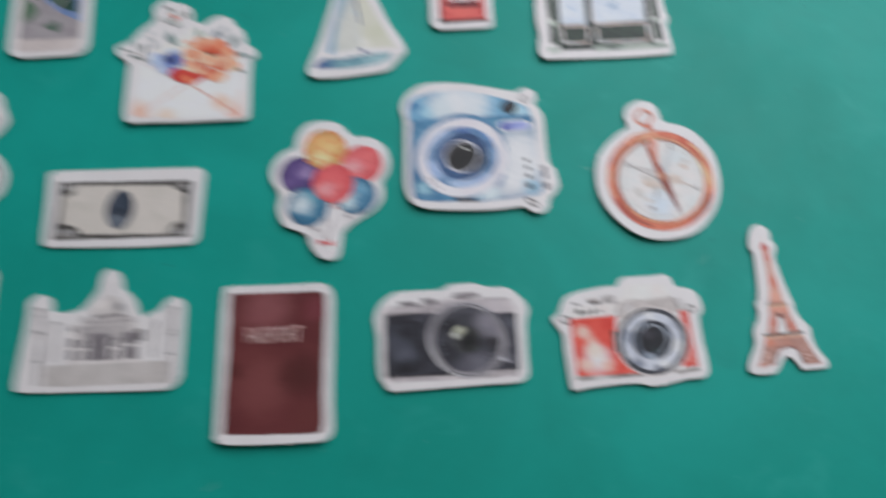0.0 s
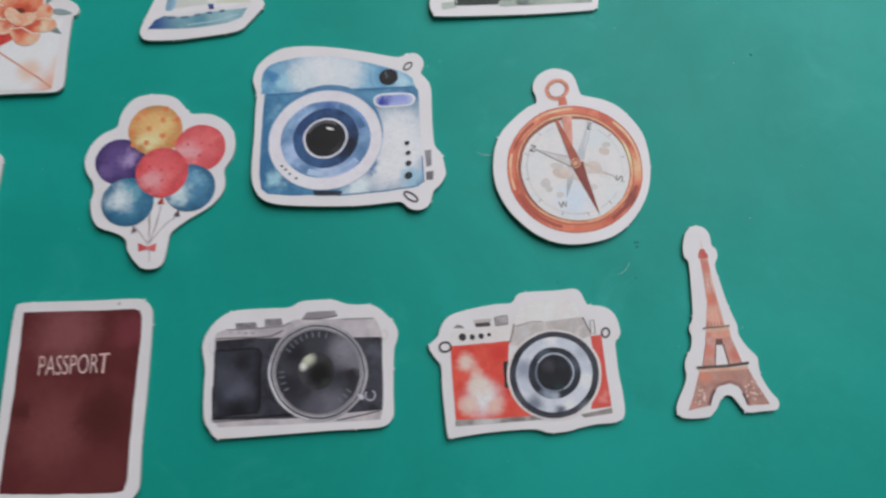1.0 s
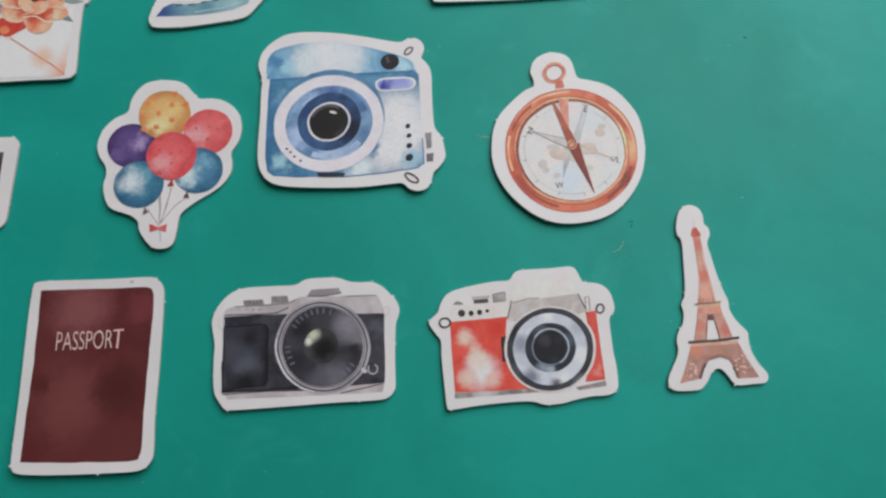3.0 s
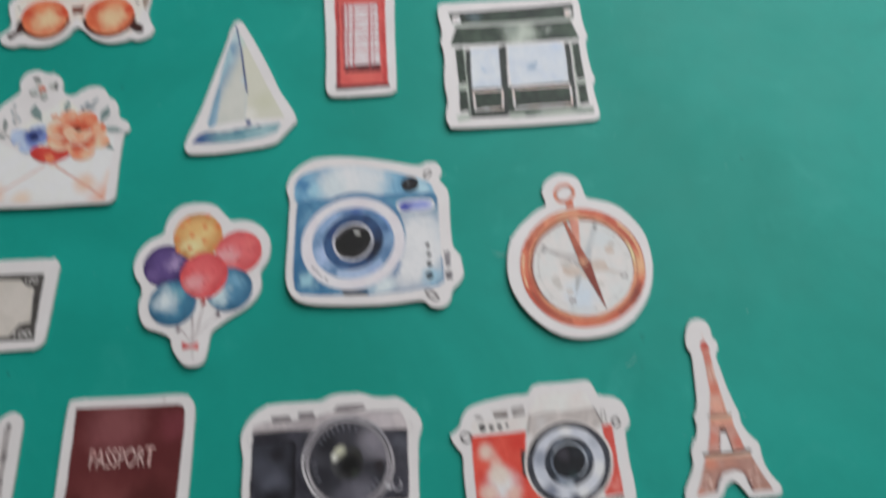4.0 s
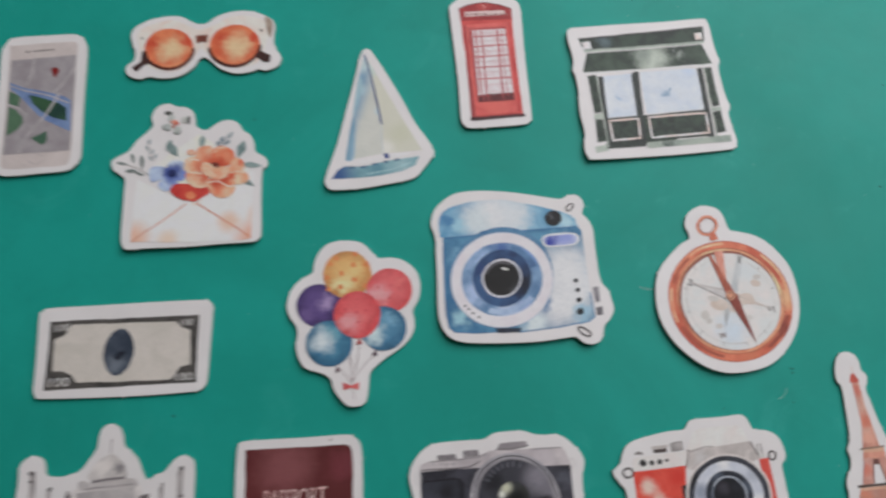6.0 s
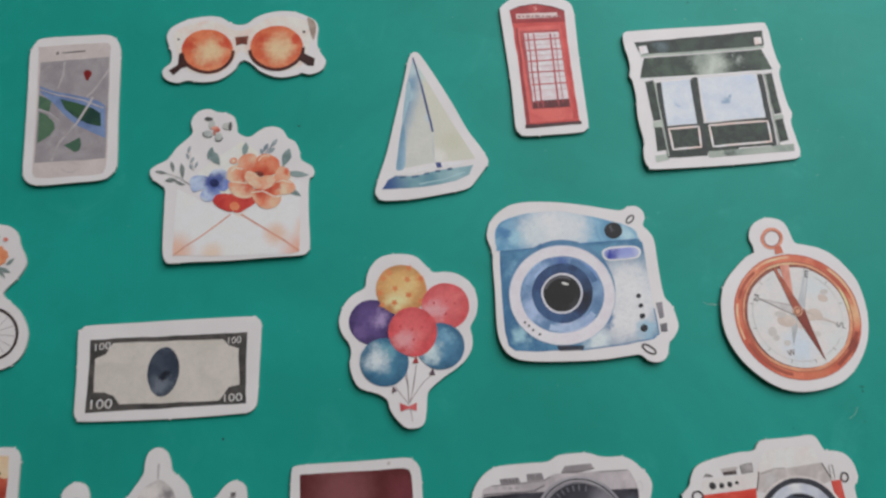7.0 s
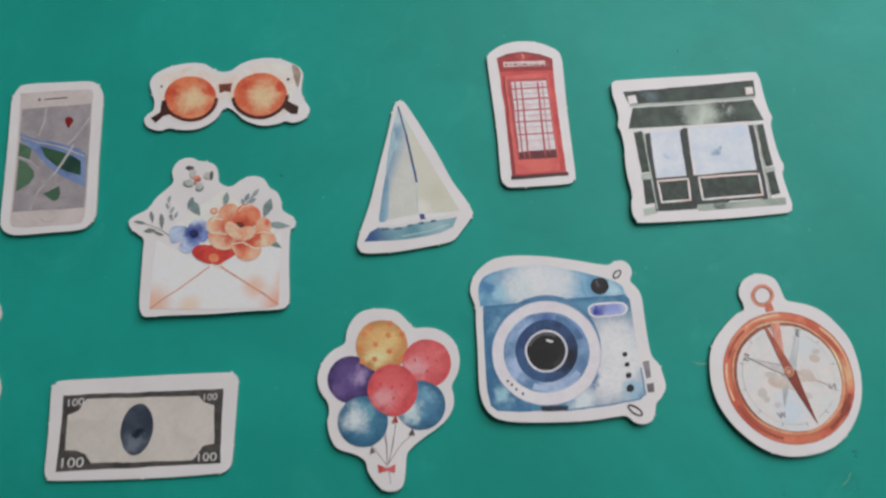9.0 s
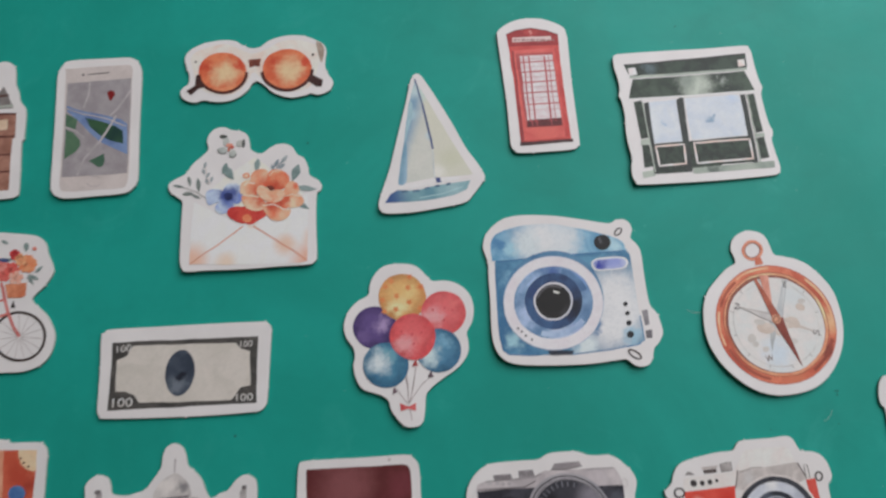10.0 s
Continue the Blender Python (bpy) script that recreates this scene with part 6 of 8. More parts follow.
patch(st, "red_panel", ink((212, 70, 48), (220, 92, 70), spots=((-1.29, 0.00, 0.22, (232, 186, 172)), (-1.08, -0.24, 0.16, (228, 170, 156)), (-0.97, -0.76, 0.42, (236, 212, 204)), (-1.03, -0.50, 0.26, (234, 196, 184)), (-1.28, -0.92, 0.22, (232, 184, 170)), (-0.70, -0.93, 0.20, (230, 176, 162)), (-0.56, 0.19, 0.20, (210, 58, 36)), ), ragged=0.003), [(-1.63, 0.36), (-0.34, 0.44), (-0.39, -0.04), (-0.04, -0.56), (0.28, -1.16), (-1.56, -1.19), (-1.60, -0.39)], 2)
patch(st, "red_panel", ink((206, 76, 60), (216, 98, 82), spots=((1.61, -0.79, 0.13, (226, 130, 118)),)), [(1.43, 0.50), (1.66, 0.53), (1.69, -0.10), (1.75, -1.01), (1.31, -1.05), (1.49, -0.35)], 2)
patch(st, "base_strip", ink((124, 112, 106), (168, 160, 156), spots=((-0.89, -1.23, 0.29, (190, 186, 184)),), scale=1.6), [(-1.57, -1.20), (0.24, -1.15), (0.32, -1.23), (-1.56, -1.32)], 2)
patch(st, "base_strip", ink((132, 122, 116), (160, 152, 148)), [(1.08, -1.16), (1.75, -1.03), (1.75, -1.14), (1.15, -1.23)], 2)
disc(st, "lens_collar", ink((208, 200, 196), (198, 190, 186)), (0.58, -0.30), (1.02, -0.02), (-0.06, -0.96), 4)
disc(st, "outer_ring", ink((56, 58, 66), (76, 78, 88), spots=((1.23, -1.06, 0.20, (120, 124, 134)), (-0.22, -0.77, 0.20, (92, 94, 102)), (-0.22, 0.13, 0.20, (44, 44, 50)), ), ragged=0.003), (0.58, -0.30), (0.96, -0.02), (-0.06, -0.92), 5)
disc(st, "silver_ring", ink((180, 184, 194), (196, 198, 204), spots=((-0.08, -0.17, 0.22, (146, 152, 166)), (1.27, -0.46, 0.22, (208, 208, 212)), (0.55, 0.47, 0.20, (210, 206, 208)), (0.12, -0.91, 0.22, (126, 132, 148)), (0.85, -1.01, 0.20, (208, 208, 210)), (1.23, 0.15, 0.20, (170, 174, 184)), (0.63, -1.09, 0.14, (104, 108, 122)), ), ragged=0.003), (0.58, -0.30), (0.82, -0.02), (-0.05, -0.80), 6)
disc(st, "inner_barrel", ink((42, 46, 56), (60, 66, 78), spots=((0.39, -0.72, 0.16, (140, 150, 164)), (0.56, -0.79, 0.12, (160, 168, 178)), (1.04, -0.11, 0.15, (86, 96, 110)), (0.36, 0.17, 0.18, (92, 100, 114)), ), ragged=0.0025), (0.59, -0.27), (0.56, -0.01), (-0.03, -0.55), 7)
arc(st, "glass_rim", ink((172, 178, 186), (150, 158, 168)), (0.59, -0.26), (0.40, -0.01), (-0.02, -0.40), 0.036, 8, -150, 60)
arc(st, "glass_rim", ink((110, 118, 130)), (0.59, -0.26), (0.40, -0.01), (-0.02, -0.40), 0.030, 8, 60, 210)
disc(st, "lens_glass", ink((28, 30, 38), (40, 42, 50), spots=((0.47, -0.12, 0.16, (74, 70, 80)), (0.66, -0.60, 0.14, (40, 62, 64)), (0.78, -0.10, 0.12, (44, 48, 58)), ), ragged=0.002), (0.58, -0.27), (0.36, -0.01), (-0.02, -0.36), 9)
patch(st, "grip_tab", ink((48, 44, 46)), [(-0.50, -0.01), (-0.39, 0.02), (-0.39, -0.55), (-0.50, -0.55)], 3)
for c, u, v in [((-1.36, 0.55), (0.08, -0.00), (-0.00, -0.08)), ((-1.14, 0.54), (0.06, -0.00), (-0.00, -0.06)), ((-0.95, 0.56), (0.06, -0.00), (-0.00, -0.06)), ((-0.78, 0.59), (0.04, -0.00), (-0.00, -0.04))]:
    disc(st, "plate_dot", ink((62, 58, 58)), c, u, v, 3)
patch(st, "wind_lever", ink((176, 168, 164)), [(-1.13, 0.91), (-0.70, 0.94), (-0.75, 0.86), (-1.07, 0.84)], 2)
patch(st, "wind_lever", ink((92, 80, 78)), [(-1.08, 0.83), (-0.76, 0.86), (-0.75, 0.78), (-1.05, 0.76)], 3)
patch(st, "shutter_block", ink((150, 144, 142), (176, 170, 168)), [(-0.64, 0.96), (-0.36, 1.01), (-0.36, 0.82), (-0.63, 0.78)], 2)
stroke(st, "block_edge", ink((110, 104, 102)), [(-0.64, 0.96), (-0.36, 1.01), (-0.36, 0.82), (-0.63, 0.78)], 0.018, 3, True)
patch(st, "rewind_knob", ink((130, 124, 122)), [(-1.55, 0.75), (-1.47, 0.83), (-1.37, 0.80), (-1.30, 0.74)], 2)
arc(st, "strap_lug", ink((66, 58, 58)), (-1.74, 0.34), (0.12, -0.00), (-0.00, -0.10), 0.042, 3)
arc(st, "strap_lug", ink((76, 68, 66)), (1.76, 0.57), (0.08, -0.00), (-0.01, -0.10), 0.040, 3)
stroke(st, "knob_outline", ink((120, 114, 112)), [(1.44, 0.84), (1.53, 0.85), (1.54, 0.56), (1.45, 0.55)], 0.018, 3, True)

st = sticker("tower_sticker", (8.61, -4.48), (0.01, 0.006, 0, 0.0),
             "white card sticker of an iron lattice tower", "sticker",
             [(-0.55, 1.61), (-0.48, 1.89), (-0.37, 2.05), (-0.19, 2.12), (0.00, 2.04), (0.09, 1.87), (0.10, 1.66), (0.19, 1.55), (0.20, 1.38), (0.12, 1.18), (0.18, 0.84), (0.26, 0.43), (0.35, 0.10), (0.44, -0.17), (0.44, -0.36), (0.57, -0.62), (0.77, -0.86), (0.78, -1.01), (0.80, -1.27), (0.94, -1.58), (1.08, -1.77), (1.09, -1.90), (1.01, -1.99), (0.75, -2.01), (0.44, -2.03), (0.32, -1.96), (0.22, -1.81), (0.11, -1.68), (0.00, -1.66), (-0.12, -1.74), (-0.23, -1.92), (-0.37, -2.07), (-0.50, -2.11), (-0.81, -2.12), (-1.00, -2.09), (-1.09, -1.99), (-1.08, -1.84), (-0.99, -1.65), (-0.86, -1.41), (-0.80, -1.22), (-0.81, -1.03), (-0.76, -0.84), (-0.64, -0.65), (-0.59, -0.40), (-0.62, -0.20), (-0.51, 0.06), (-0.47, 0.72), (-0.46, 1.26), (-0.54, 1.40)])
patch(st, "spire", ink((200, 156, 138), (210, 174, 158), spots=((-0.06, 0.44, 0.22, (206, 124, 98)), (-0.11, 1.18, 0.18, (200, 122, 104)), (-0.04, 0.00, 0.20, (214, 160, 138)), ), fades=((-0.25, 0.80, -0.07, 0.80, (186, 130, 114)), ), ragged=0.003, scale=1.6), [(-0.20, 1.35), (-0.02, 1.35), (0.01, 0.92), (0.07, 0.41), (0.18, -0.19), (-0.26, -0.20), (-0.16, 0.38), (-0.17, 0.88)], 1)
patch(st, "lantern", ink((184, 76, 62), (202, 104, 86)), [(-0.17, 1.56), (-0.08, 1.56), (-0.06, 1.50), (-0.01, 1.42), (-0.02, 1.35), (-0.22, 1.35), (-0.22, 1.44)], 2, True)
stroke(st, "antenna", ink((200, 166, 156)), [(-0.12, 1.75), (-0.13, 1.56)], 0.016, 2)
stroke(st, "iron_line", ink((186, 116, 98)), [(-0.07, 1.28), (-0.05, 0.80), (0.01, 0.42), (0.12, -0.16)], 0.016, 2)
stroke(st, "iron_line", ink((178, 110, 90)), [(-0.19, -0.08), (-0.19, -0.18)], 0.020, 2)
stroke(st, "iron_line", ink((178, 110, 90)), [(-0.12, -0.08), (-0.12, -0.18)], 0.020, 2)
stroke(st, "iron_line", ink((178, 110, 90)), [(-0.05, -0.08), (-0.05, -0.19)], 0.020, 2)
stroke(st, "iron_line", ink((178, 110, 90)), [(0.02, -0.08), (0.02, -0.19)], 0.020, 2)
stroke(st, "iron_line", ink((178, 110, 90)), [(0.10, -0.08), (0.10, -0.19)], 0.020, 2)
patch(st, "upper_span", ink((198, 134, 112), (212, 156, 134), ragged=0.003, scale=1.6), [(-0.25, -0.24), (0.25, -0.22), (0.28, -0.46), (0.08, -0.47), (-0.07, -0.47), (-0.30, -0.48)], 2)
patch(st, "gallery_band", ink((212, 174, 146), (200, 158, 132)), [(-0.25, -0.23), (0.26, -0.20), (0.25, -0.29), (-0.26, -0.30)], 3)
stroke(st, "gallery", ink((126, 104, 88), (146, 120, 102)), [(-0.33, -0.22), (-0.02, -0.20), (0.27, -0.18)], 0.032, 4)
patch(st, "upper_leg", ink((188, 134, 118), (202, 156, 142), spots=((-0.29, -0.72, 0.15, (206, 130, 110)), ), ragged=0.003, scale=1.6), [(-0.27, -0.42), (-0.06, -0.43), (-0.11, -0.69), (-0.17, -1.01), (-0.44, -1.06)], 2)
patch(st, "upper_leg", ink((188, 134, 118), (202, 156, 142), spots=((0.30, -0.82, 0.15, (200, 120, 100)), ), ragged=0.003, scale=1.6), [(0.06, -0.43), (0.27, -0.43), (0.44, -0.99), (0.15, -1.03), (0.10, -0.69)], 2)
patch(st, "opening", ink((116, 78, 72), (140, 98, 88)), [(-0.07, -0.46), (0.06, -0.45), (0.07, -0.58), (-0.09, -0.59)], 4)
stroke(st, "leg_edge", ink((130, 84, 78)), [(-0.09, -0.58), (-0.16, -1.02)], 0.024, 4)
stroke(st, "leg_edge", ink((130, 84, 78)), [(0.07, -0.57), (0.11, -0.79), (0.15, -1.01)], 0.024, 4)
stroke(st, "leg_edge", ink((170, 104, 92)), [(-0.28, -0.48), (-0.43, -1.05)], 0.016, 4)
patch(st, "base_span", ink((170, 126, 112), (188, 148, 134), spots=((-0.42, -1.24, 0.20, (204, 136, 110)), (0.01, -1.25, 0.20, (186, 136, 118)), (-0.74, -1.90, 0.15, (196, 140, 124)), ), ragged=0.003, scale=1.6), [(-0.50, -1.12), (0.54, -1.09), (0.70, -1.46), (0.90, -1.87), (0.44, -1.88), (0.43, -1.67), (0.31, -1.48), (0.11, -1.40), (-0.13, -1.46), (-0.28, -1.62), (-0.40, -1.87), (-0.85, -1.96), (-0.65, -1.51)], 2)
patch(st, "gallery_band", ink((212, 172, 146), (198, 154, 130)), [(-0.50, -1.10), (0.54, -1.05), (0.54, -1.12), (-0.50, -1.17)], 3)
stroke(st, "gallery", ink((84, 72, 66), (104, 90, 82)), [(-0.56, -1.07), (-0.00, -1.04), (0.58, -0.99)], 0.058, 4)
stroke(st, "arch_rim", ink((150, 108, 100), (170, 126, 116)), [(-0.41, -1.85), (-0.31, -1.62), (-0.16, -1.45), (0.11, -1.38), (0.31, -1.45), (0.44, -1.65), (0.46, -1.86)], 0.070, 3)
stroke(st, "arch_rim", ink((92, 62, 62), (120, 84, 80)), [(-0.39, -1.87), (-0.29, -1.65), (-0.22, -1.55)], 0.045, 4)
stroke(st, "arch_rim", ink((92, 62, 62), (120, 84, 80)), [(0.37, -1.62), (0.42, -1.73), (0.44, -1.83)], 0.045, 4)
disc(st, "lattice_gap", ink((210, 182, 170), (196, 164, 152)), (-0.51, -1.55), (0.02, -0.00), (-0.00, -0.03), 3)
disc(st, "lattice_gap", ink((210, 182, 170), (196, 164, 152)), (-0.66, -1.70), (0.02, -0.00), (-0.00, -0.03), 3)
disc(st, "lattice_gap", ink((210, 182, 170), (196, 164, 152)), (-0.58, -1.55), (0.04, -0.00), (-0.00, -0.02), 3)
disc(st, "lattice_gap", ink((210, 182, 170), (196, 164, 152)), (-0.59, -1.78), (0.03, -0.00), (-0.00, -0.02), 3)
disc(st, "lattice_gap", ink((210, 182, 170), (196, 164, 152)), (-0.49, -1.70), (0.03, -0.00), (-0.00, -0.03), 3)
disc(st, "lattice_gap", ink((210, 182, 170), (196, 164, 152)), (-0.66, -1.71), (0.03, -0.00), (-0.00, -0.02), 3)
disc(st, "lattice_gap", ink((210, 182, 170), (196, 164, 152)), (-0.63, -1.57), (0.03, -0.00), (-0.00, -0.02), 3)
disc(st, "lattice_gap", ink((210, 182, 170), (196, 164, 152)), (-0.49, -1.74), (0.03, -0.00), (-0.00, -0.03), 3)
disc(st, "lattice_gap", ink((210, 182, 170), (196, 164, 152)), (-0.47, -1.61), (0.02, -0.00), (-0.00, -0.03), 3)
disc(st, "lattice_gap", ink((210, 182, 170), (196, 164, 152)), (-0.68, -1.79), (0.02, -0.00), (-0.00, -0.02), 3)
disc(st, "lattice_gap", ink((210, 182, 170), (196, 164, 152)), (-0.61, -1.83), (0.03, -0.00), (-0.00, -0.02), 3)
disc(st, "lattice_gap", ink((210, 182, 170), (196, 164, 152)), (-0.58, -1.65), (0.02, -0.00), (-0.00, -0.02), 3)
disc(st, "lattice_gap", ink((210, 182, 170), (196, 164, 152)), (-0.47, -1.68), (0.03, -0.00), (-0.00, -0.03), 3)
disc(st, "lattice_gap", ink((210, 182, 170), (196, 164, 152)), (-0.48, -1.79), (0.03, -0.00), (-0.00, -0.02), 3)
disc(st, "lattice_gap", ink((210, 182, 170), (196, 164, 152)), (-0.49, -1.79), (0.03, -0.00), (-0.00, -0.02), 3)
disc(st, "lattice_shadow", ink((150, 108, 98)), (-0.64, -1.73), (0.02, -0.00), (-0.00, -0.03), 3)
disc(st, "lattice_shadow", ink((150, 108, 98)), (-0.62, -1.56), (0.02, -0.00), (-0.00, -0.03), 3)
disc(st, "lattice_shadow", ink((150, 108, 98)), (-0.44, -1.49), (0.02, -0.00), (-0.00, -0.02), 3)
disc(st, "lattice_shadow", ink((150, 108, 98)), (-0.47, -1.57), (0.02, -0.00), (-0.00, -0.02), 3)
disc(st, "lattice_shadow", ink((150, 108, 98)), (-0.66, -1.69), (0.02, -0.00), (-0.00, -0.02), 3)
disc(st, "lattice_shadow", ink((150, 108, 98)), (-0.49, -1.80), (0.02, -0.00), (-0.00, -0.03), 3)
disc(st, "lattice_gap", ink((210, 182, 170), (196, 164, 152)), (0.44, -1.49), (0.03, -0.00), (-0.00, -0.02), 3)
disc(st, "lattice_gap", ink((210, 182, 170), (196, 164, 152)), (0.54, -1.45), (0.03, -0.00), (-0.00, -0.02), 3)
disc(st, "lattice_gap", ink((210, 182, 170), (196, 164, 152)), (0.67, -1.39), (0.02, -0.00), (-0.00, -0.03), 3)
disc(st, "lattice_gap", ink((210, 182, 170), (196, 164, 152)), (0.57, -1.73), (0.02, -0.00), (-0.00, -0.02), 3)
disc(st, "lattice_gap", ink((210, 182, 170), (196, 164, 152)), (0.62, -1.63), (0.03, -0.00), (-0.00, -0.03), 3)
disc(st, "lattice_gap", ink((210, 182, 170), (196, 164, 152)), (0.61, -1.75), (0.02, -0.00), (-0.00, -0.03), 3)
disc(st, "lattice_gap", ink((210, 182, 170), (196, 164, 152)), (0.51, -1.46), (0.04, -0.00), (-0.00, -0.02), 3)
disc(st, "lattice_gap", ink((210, 182, 170), (196, 164, 152)), (0.44, -1.59), (0.02, -0.00), (-0.00, -0.02), 3)
disc(st, "lattice_gap", ink((210, 182, 170), (196, 164, 152)), (0.59, -1.38), (0.03, -0.00), (-0.00, -0.02), 3)
disc(st, "lattice_gap", ink((210, 182, 170), (196, 164, 152)), (0.58, -1.62), (0.03, -0.00), (-0.00, -0.02), 3)
disc(st, "lattice_gap", ink((210, 182, 170), (196, 164, 152)), (0.67, -1.66), (0.02, -0.00), (-0.00, -0.02), 3)
disc(st, "lattice_gap", ink((210, 182, 170), (196, 164, 152)), (0.74, -1.64), (0.02, -0.00), (-0.00, -0.02), 3)
disc(st, "lattice_gap", ink((210, 182, 170), (196, 164, 152)), (0.53, -1.61), (0.02, -0.00), (-0.00, -0.02), 3)
disc(st, "lattice_gap", ink((210, 182, 170), (196, 164, 152)), (0.61, -1.52), (0.02, -0.00), (-0.00, -0.02), 3)
disc(st, "lattice_gap", ink((210, 182, 170), (196, 164, 152)), (0.45, -1.68), (0.03, -0.00), (-0.00, -0.03), 3)
disc(st, "lattice_shadow", ink((150, 108, 98)), (0.49, -1.49), (0.02, -0.00), (-0.00, -0.02), 3)
disc(st, "lattice_shadow", ink((150, 108, 98)), (0.55, -1.45), (0.02, -0.00), (-0.00, -0.02), 3)
disc(st, "lattice_shadow", ink((150, 108, 98)), (0.52, -1.50), (0.02, -0.00), (-0.00, -0.03), 3)
disc(st, "lattice_shadow", ink((150, 108, 98)), (0.50, -1.71), (0.02, -0.00), (-0.00, -0.03), 3)
disc(st, "lattice_shadow", ink((150, 108, 98)), (0.59, -1.72), (0.01, -0.00), (-0.00, -0.02), 3)
disc(st, "lattice_shadow", ink((150, 108, 98)), (0.49, -1.58), (0.02, -0.00), (-0.00, -0.03), 3)

st = sticker("palace_sticker", (-9.93, -4.83), (0.006, 0.008, 0, 0),
             "white card sticker of a white domed palace", "sticker",
             [(-2.17, -1.49), (-2.17, -0.97), (-2.08, 0.34), (-2.09, 0.74), (-1.99, 0.91), (-1.78, 1.01), (-1.56, 0.93), (-1.47, 0.75), (-1.41, 0.54), (-1.05, 0.49), (-0.83, 0.54), (-0.60, 0.61), (-0.43, 0.83), (-0.25, 1.09), (-0.21, 1.39), (-0.13, 1.59), (0.07, 1.68), (0.27, 1.57), (0.37, 1.36), (0.42, 1.14), (0.60, 0.98), (0.78, 0.78), (0.91, 0.47), (1.05, 0.31), (1.24, 0.43), (1.44, 0.49), (1.65, 0.73), (1.87, 0.84), (2.08, 0.75), (2.16, 0.56), (2.17, 0.05), (2.17, -0.96), (2.14, -1.38), (1.97, -1.58), (1.62, -1.67), (-0.21, -1.66), (-1.90, -1.63)])
patch(st, "terrace", ink((190, 184, 180), (176, 170, 166)), [(-1.48, -0.95), (1.94, -0.89), (1.92, -1.49), (-1.44, -1.50)], 1)
patch(st, "hall", ink((206, 200, 197), (192, 186, 184)), [(-0.91, -0.93), (-0.98, -0.13), (-0.72, 0.17), (0.10, 0.40), (0.87, 0.22), (1.02, -0.25), (1.05, -0.92)], 1)
patch(st, "pediment", ink((196, 190, 188), (180, 174, 172)), [(-0.53, -0.03), (-0.45, 0.30), (0.62, 0.38), (0.77, 0.00)], 2)
patch(st, "dome", ink((196, 190, 186), (180, 174, 172), spots=((0.38, 0.61, 0.21, (140, 136, 138)), (-0.08, 0.64, 0.27, (206, 200, 196)),)), [(-0.37, 0.37), (-0.36, 0.59), (-0.23, 0.79), (-0.04, 0.90), (0.13, 0.95), (0.33, 0.84), (0.48, 0.65), (0.52, 0.35), (0.08, 0.32)], 2, True)
stroke(st, "finial", ink((170, 164, 164)), [(0.10, 1.32), (0.10, 0.97)], 0.045, 2)
stroke(st, "dome_band", ink((120, 114, 116)), [(-0.31, 0.32), (0.08, 0.38), (0.49, 0.39)], 0.060, 4)
stroke(st, "dome_band", ink((150, 144, 144)), [(-0.44, 0.17), (0.11, 0.22), (0.71, 0.24)], 0.045, 4)
for c, u, v in [((-0.50, 0.26), (0.13, -0.01), (0.01, -0.11)), ((0.68, 0.26), (0.13, -0.01), (0.01, -0.11)), ((-0.85, 0.05), (0.08, -0.00), (0.01, -0.11))]:
    disc(st, "small_dome", ink((160, 154, 154), (186, 180, 178)), c, u, v, 3)
patch(st, "drum", ink((184, 178, 176), (164, 158, 158)), [(-0.66, 0.10), (0.73, 0.16), (0.81, -0.32), (-0.63, -0.24)], 2)
stroke(st, "minaret", ink((176, 170, 168), (150, 144, 144)), [(-1.76, 0.66), (-1.73, -0.19)], 0.121, 2)
stroke(st, "minaret", ink((176, 170, 168), (150, 144, 144)), [(-1.31, 0.24), (-1.30, -0.21)], 0.090, 2)
stroke(st, "minaret", ink((176, 170, 168), (150, 144, 144)), [(1.40, 0.23), (1.40, -0.35)], 0.090, 2)
stroke(st, "minaret", ink((176, 170, 168), (150, 144, 144)), [(1.85, 0.58), (1.85, -0.38)], 0.121, 2)
for c, u, v in [((-1.77, 0.61), (0.08, -0.00), (0.00, -0.05)), ((-1.77, 0.42), (0.07, -0.00), (0.00, -0.03)), ((-1.74, -0.03), (0.10, -0.01), (0.00, -0.04)), ((1.86, -0.09), (0.08, -0.00), (0.00, -0.03)), ((1.85, 0.53), (0.06, -0.00), (0.00, -0.05)), ((-1.30, 0.21), (0.06, -0.00), (0.00, -0.05)), ((-0.84, 0.00), (0.06, -0.00), (0.00, -0.07))]:
    disc(st, "minaret_balcony", ink((110, 104, 104)), c, u, v, 4)
patch(st, "portal", ink((104, 98, 100), (130, 124, 124)), [(0.87, -0.04), (1.09, 0.00), (1.11, -0.34), (0.89, -0.32)], 3)
patch(st, "arch_opening", ink((150, 144, 146), (120, 114, 118)), [(-0.90, -0.25), (-0.71, -0.23), (-0.69, -0.47), (-0.89, -0.50)], 3)
patch(st, "arch_opening", ink((150, 144, 146), (120, 114, 118)), [(-0.88, -0.56), (-0.69, -0.53), (-0.67, -0.81), (-0.87, -0.83)], 3)
patch(st, "arch_opening", ink((150, 144, 146), (120, 114, 118)), [(-0.37, -0.12), (0.14, -0.09), (0.20, -0.82), (-0.33, -0.83)], 3)
patch(st, "arch_opening", ink((150, 144, 146), (120, 114, 118)), [(-0.59, -0.26), (-0.42, -0.24), (-0.41, -0.48), (-0.58, -0.51)], 3)
patch(st, "arch_opening", ink((150, 144, 146), (120, 114, 118)), [(-0.55, -0.57), (-0.40, -0.54), (-0.39, -0.82), (-0.56, -0.83)], 3)
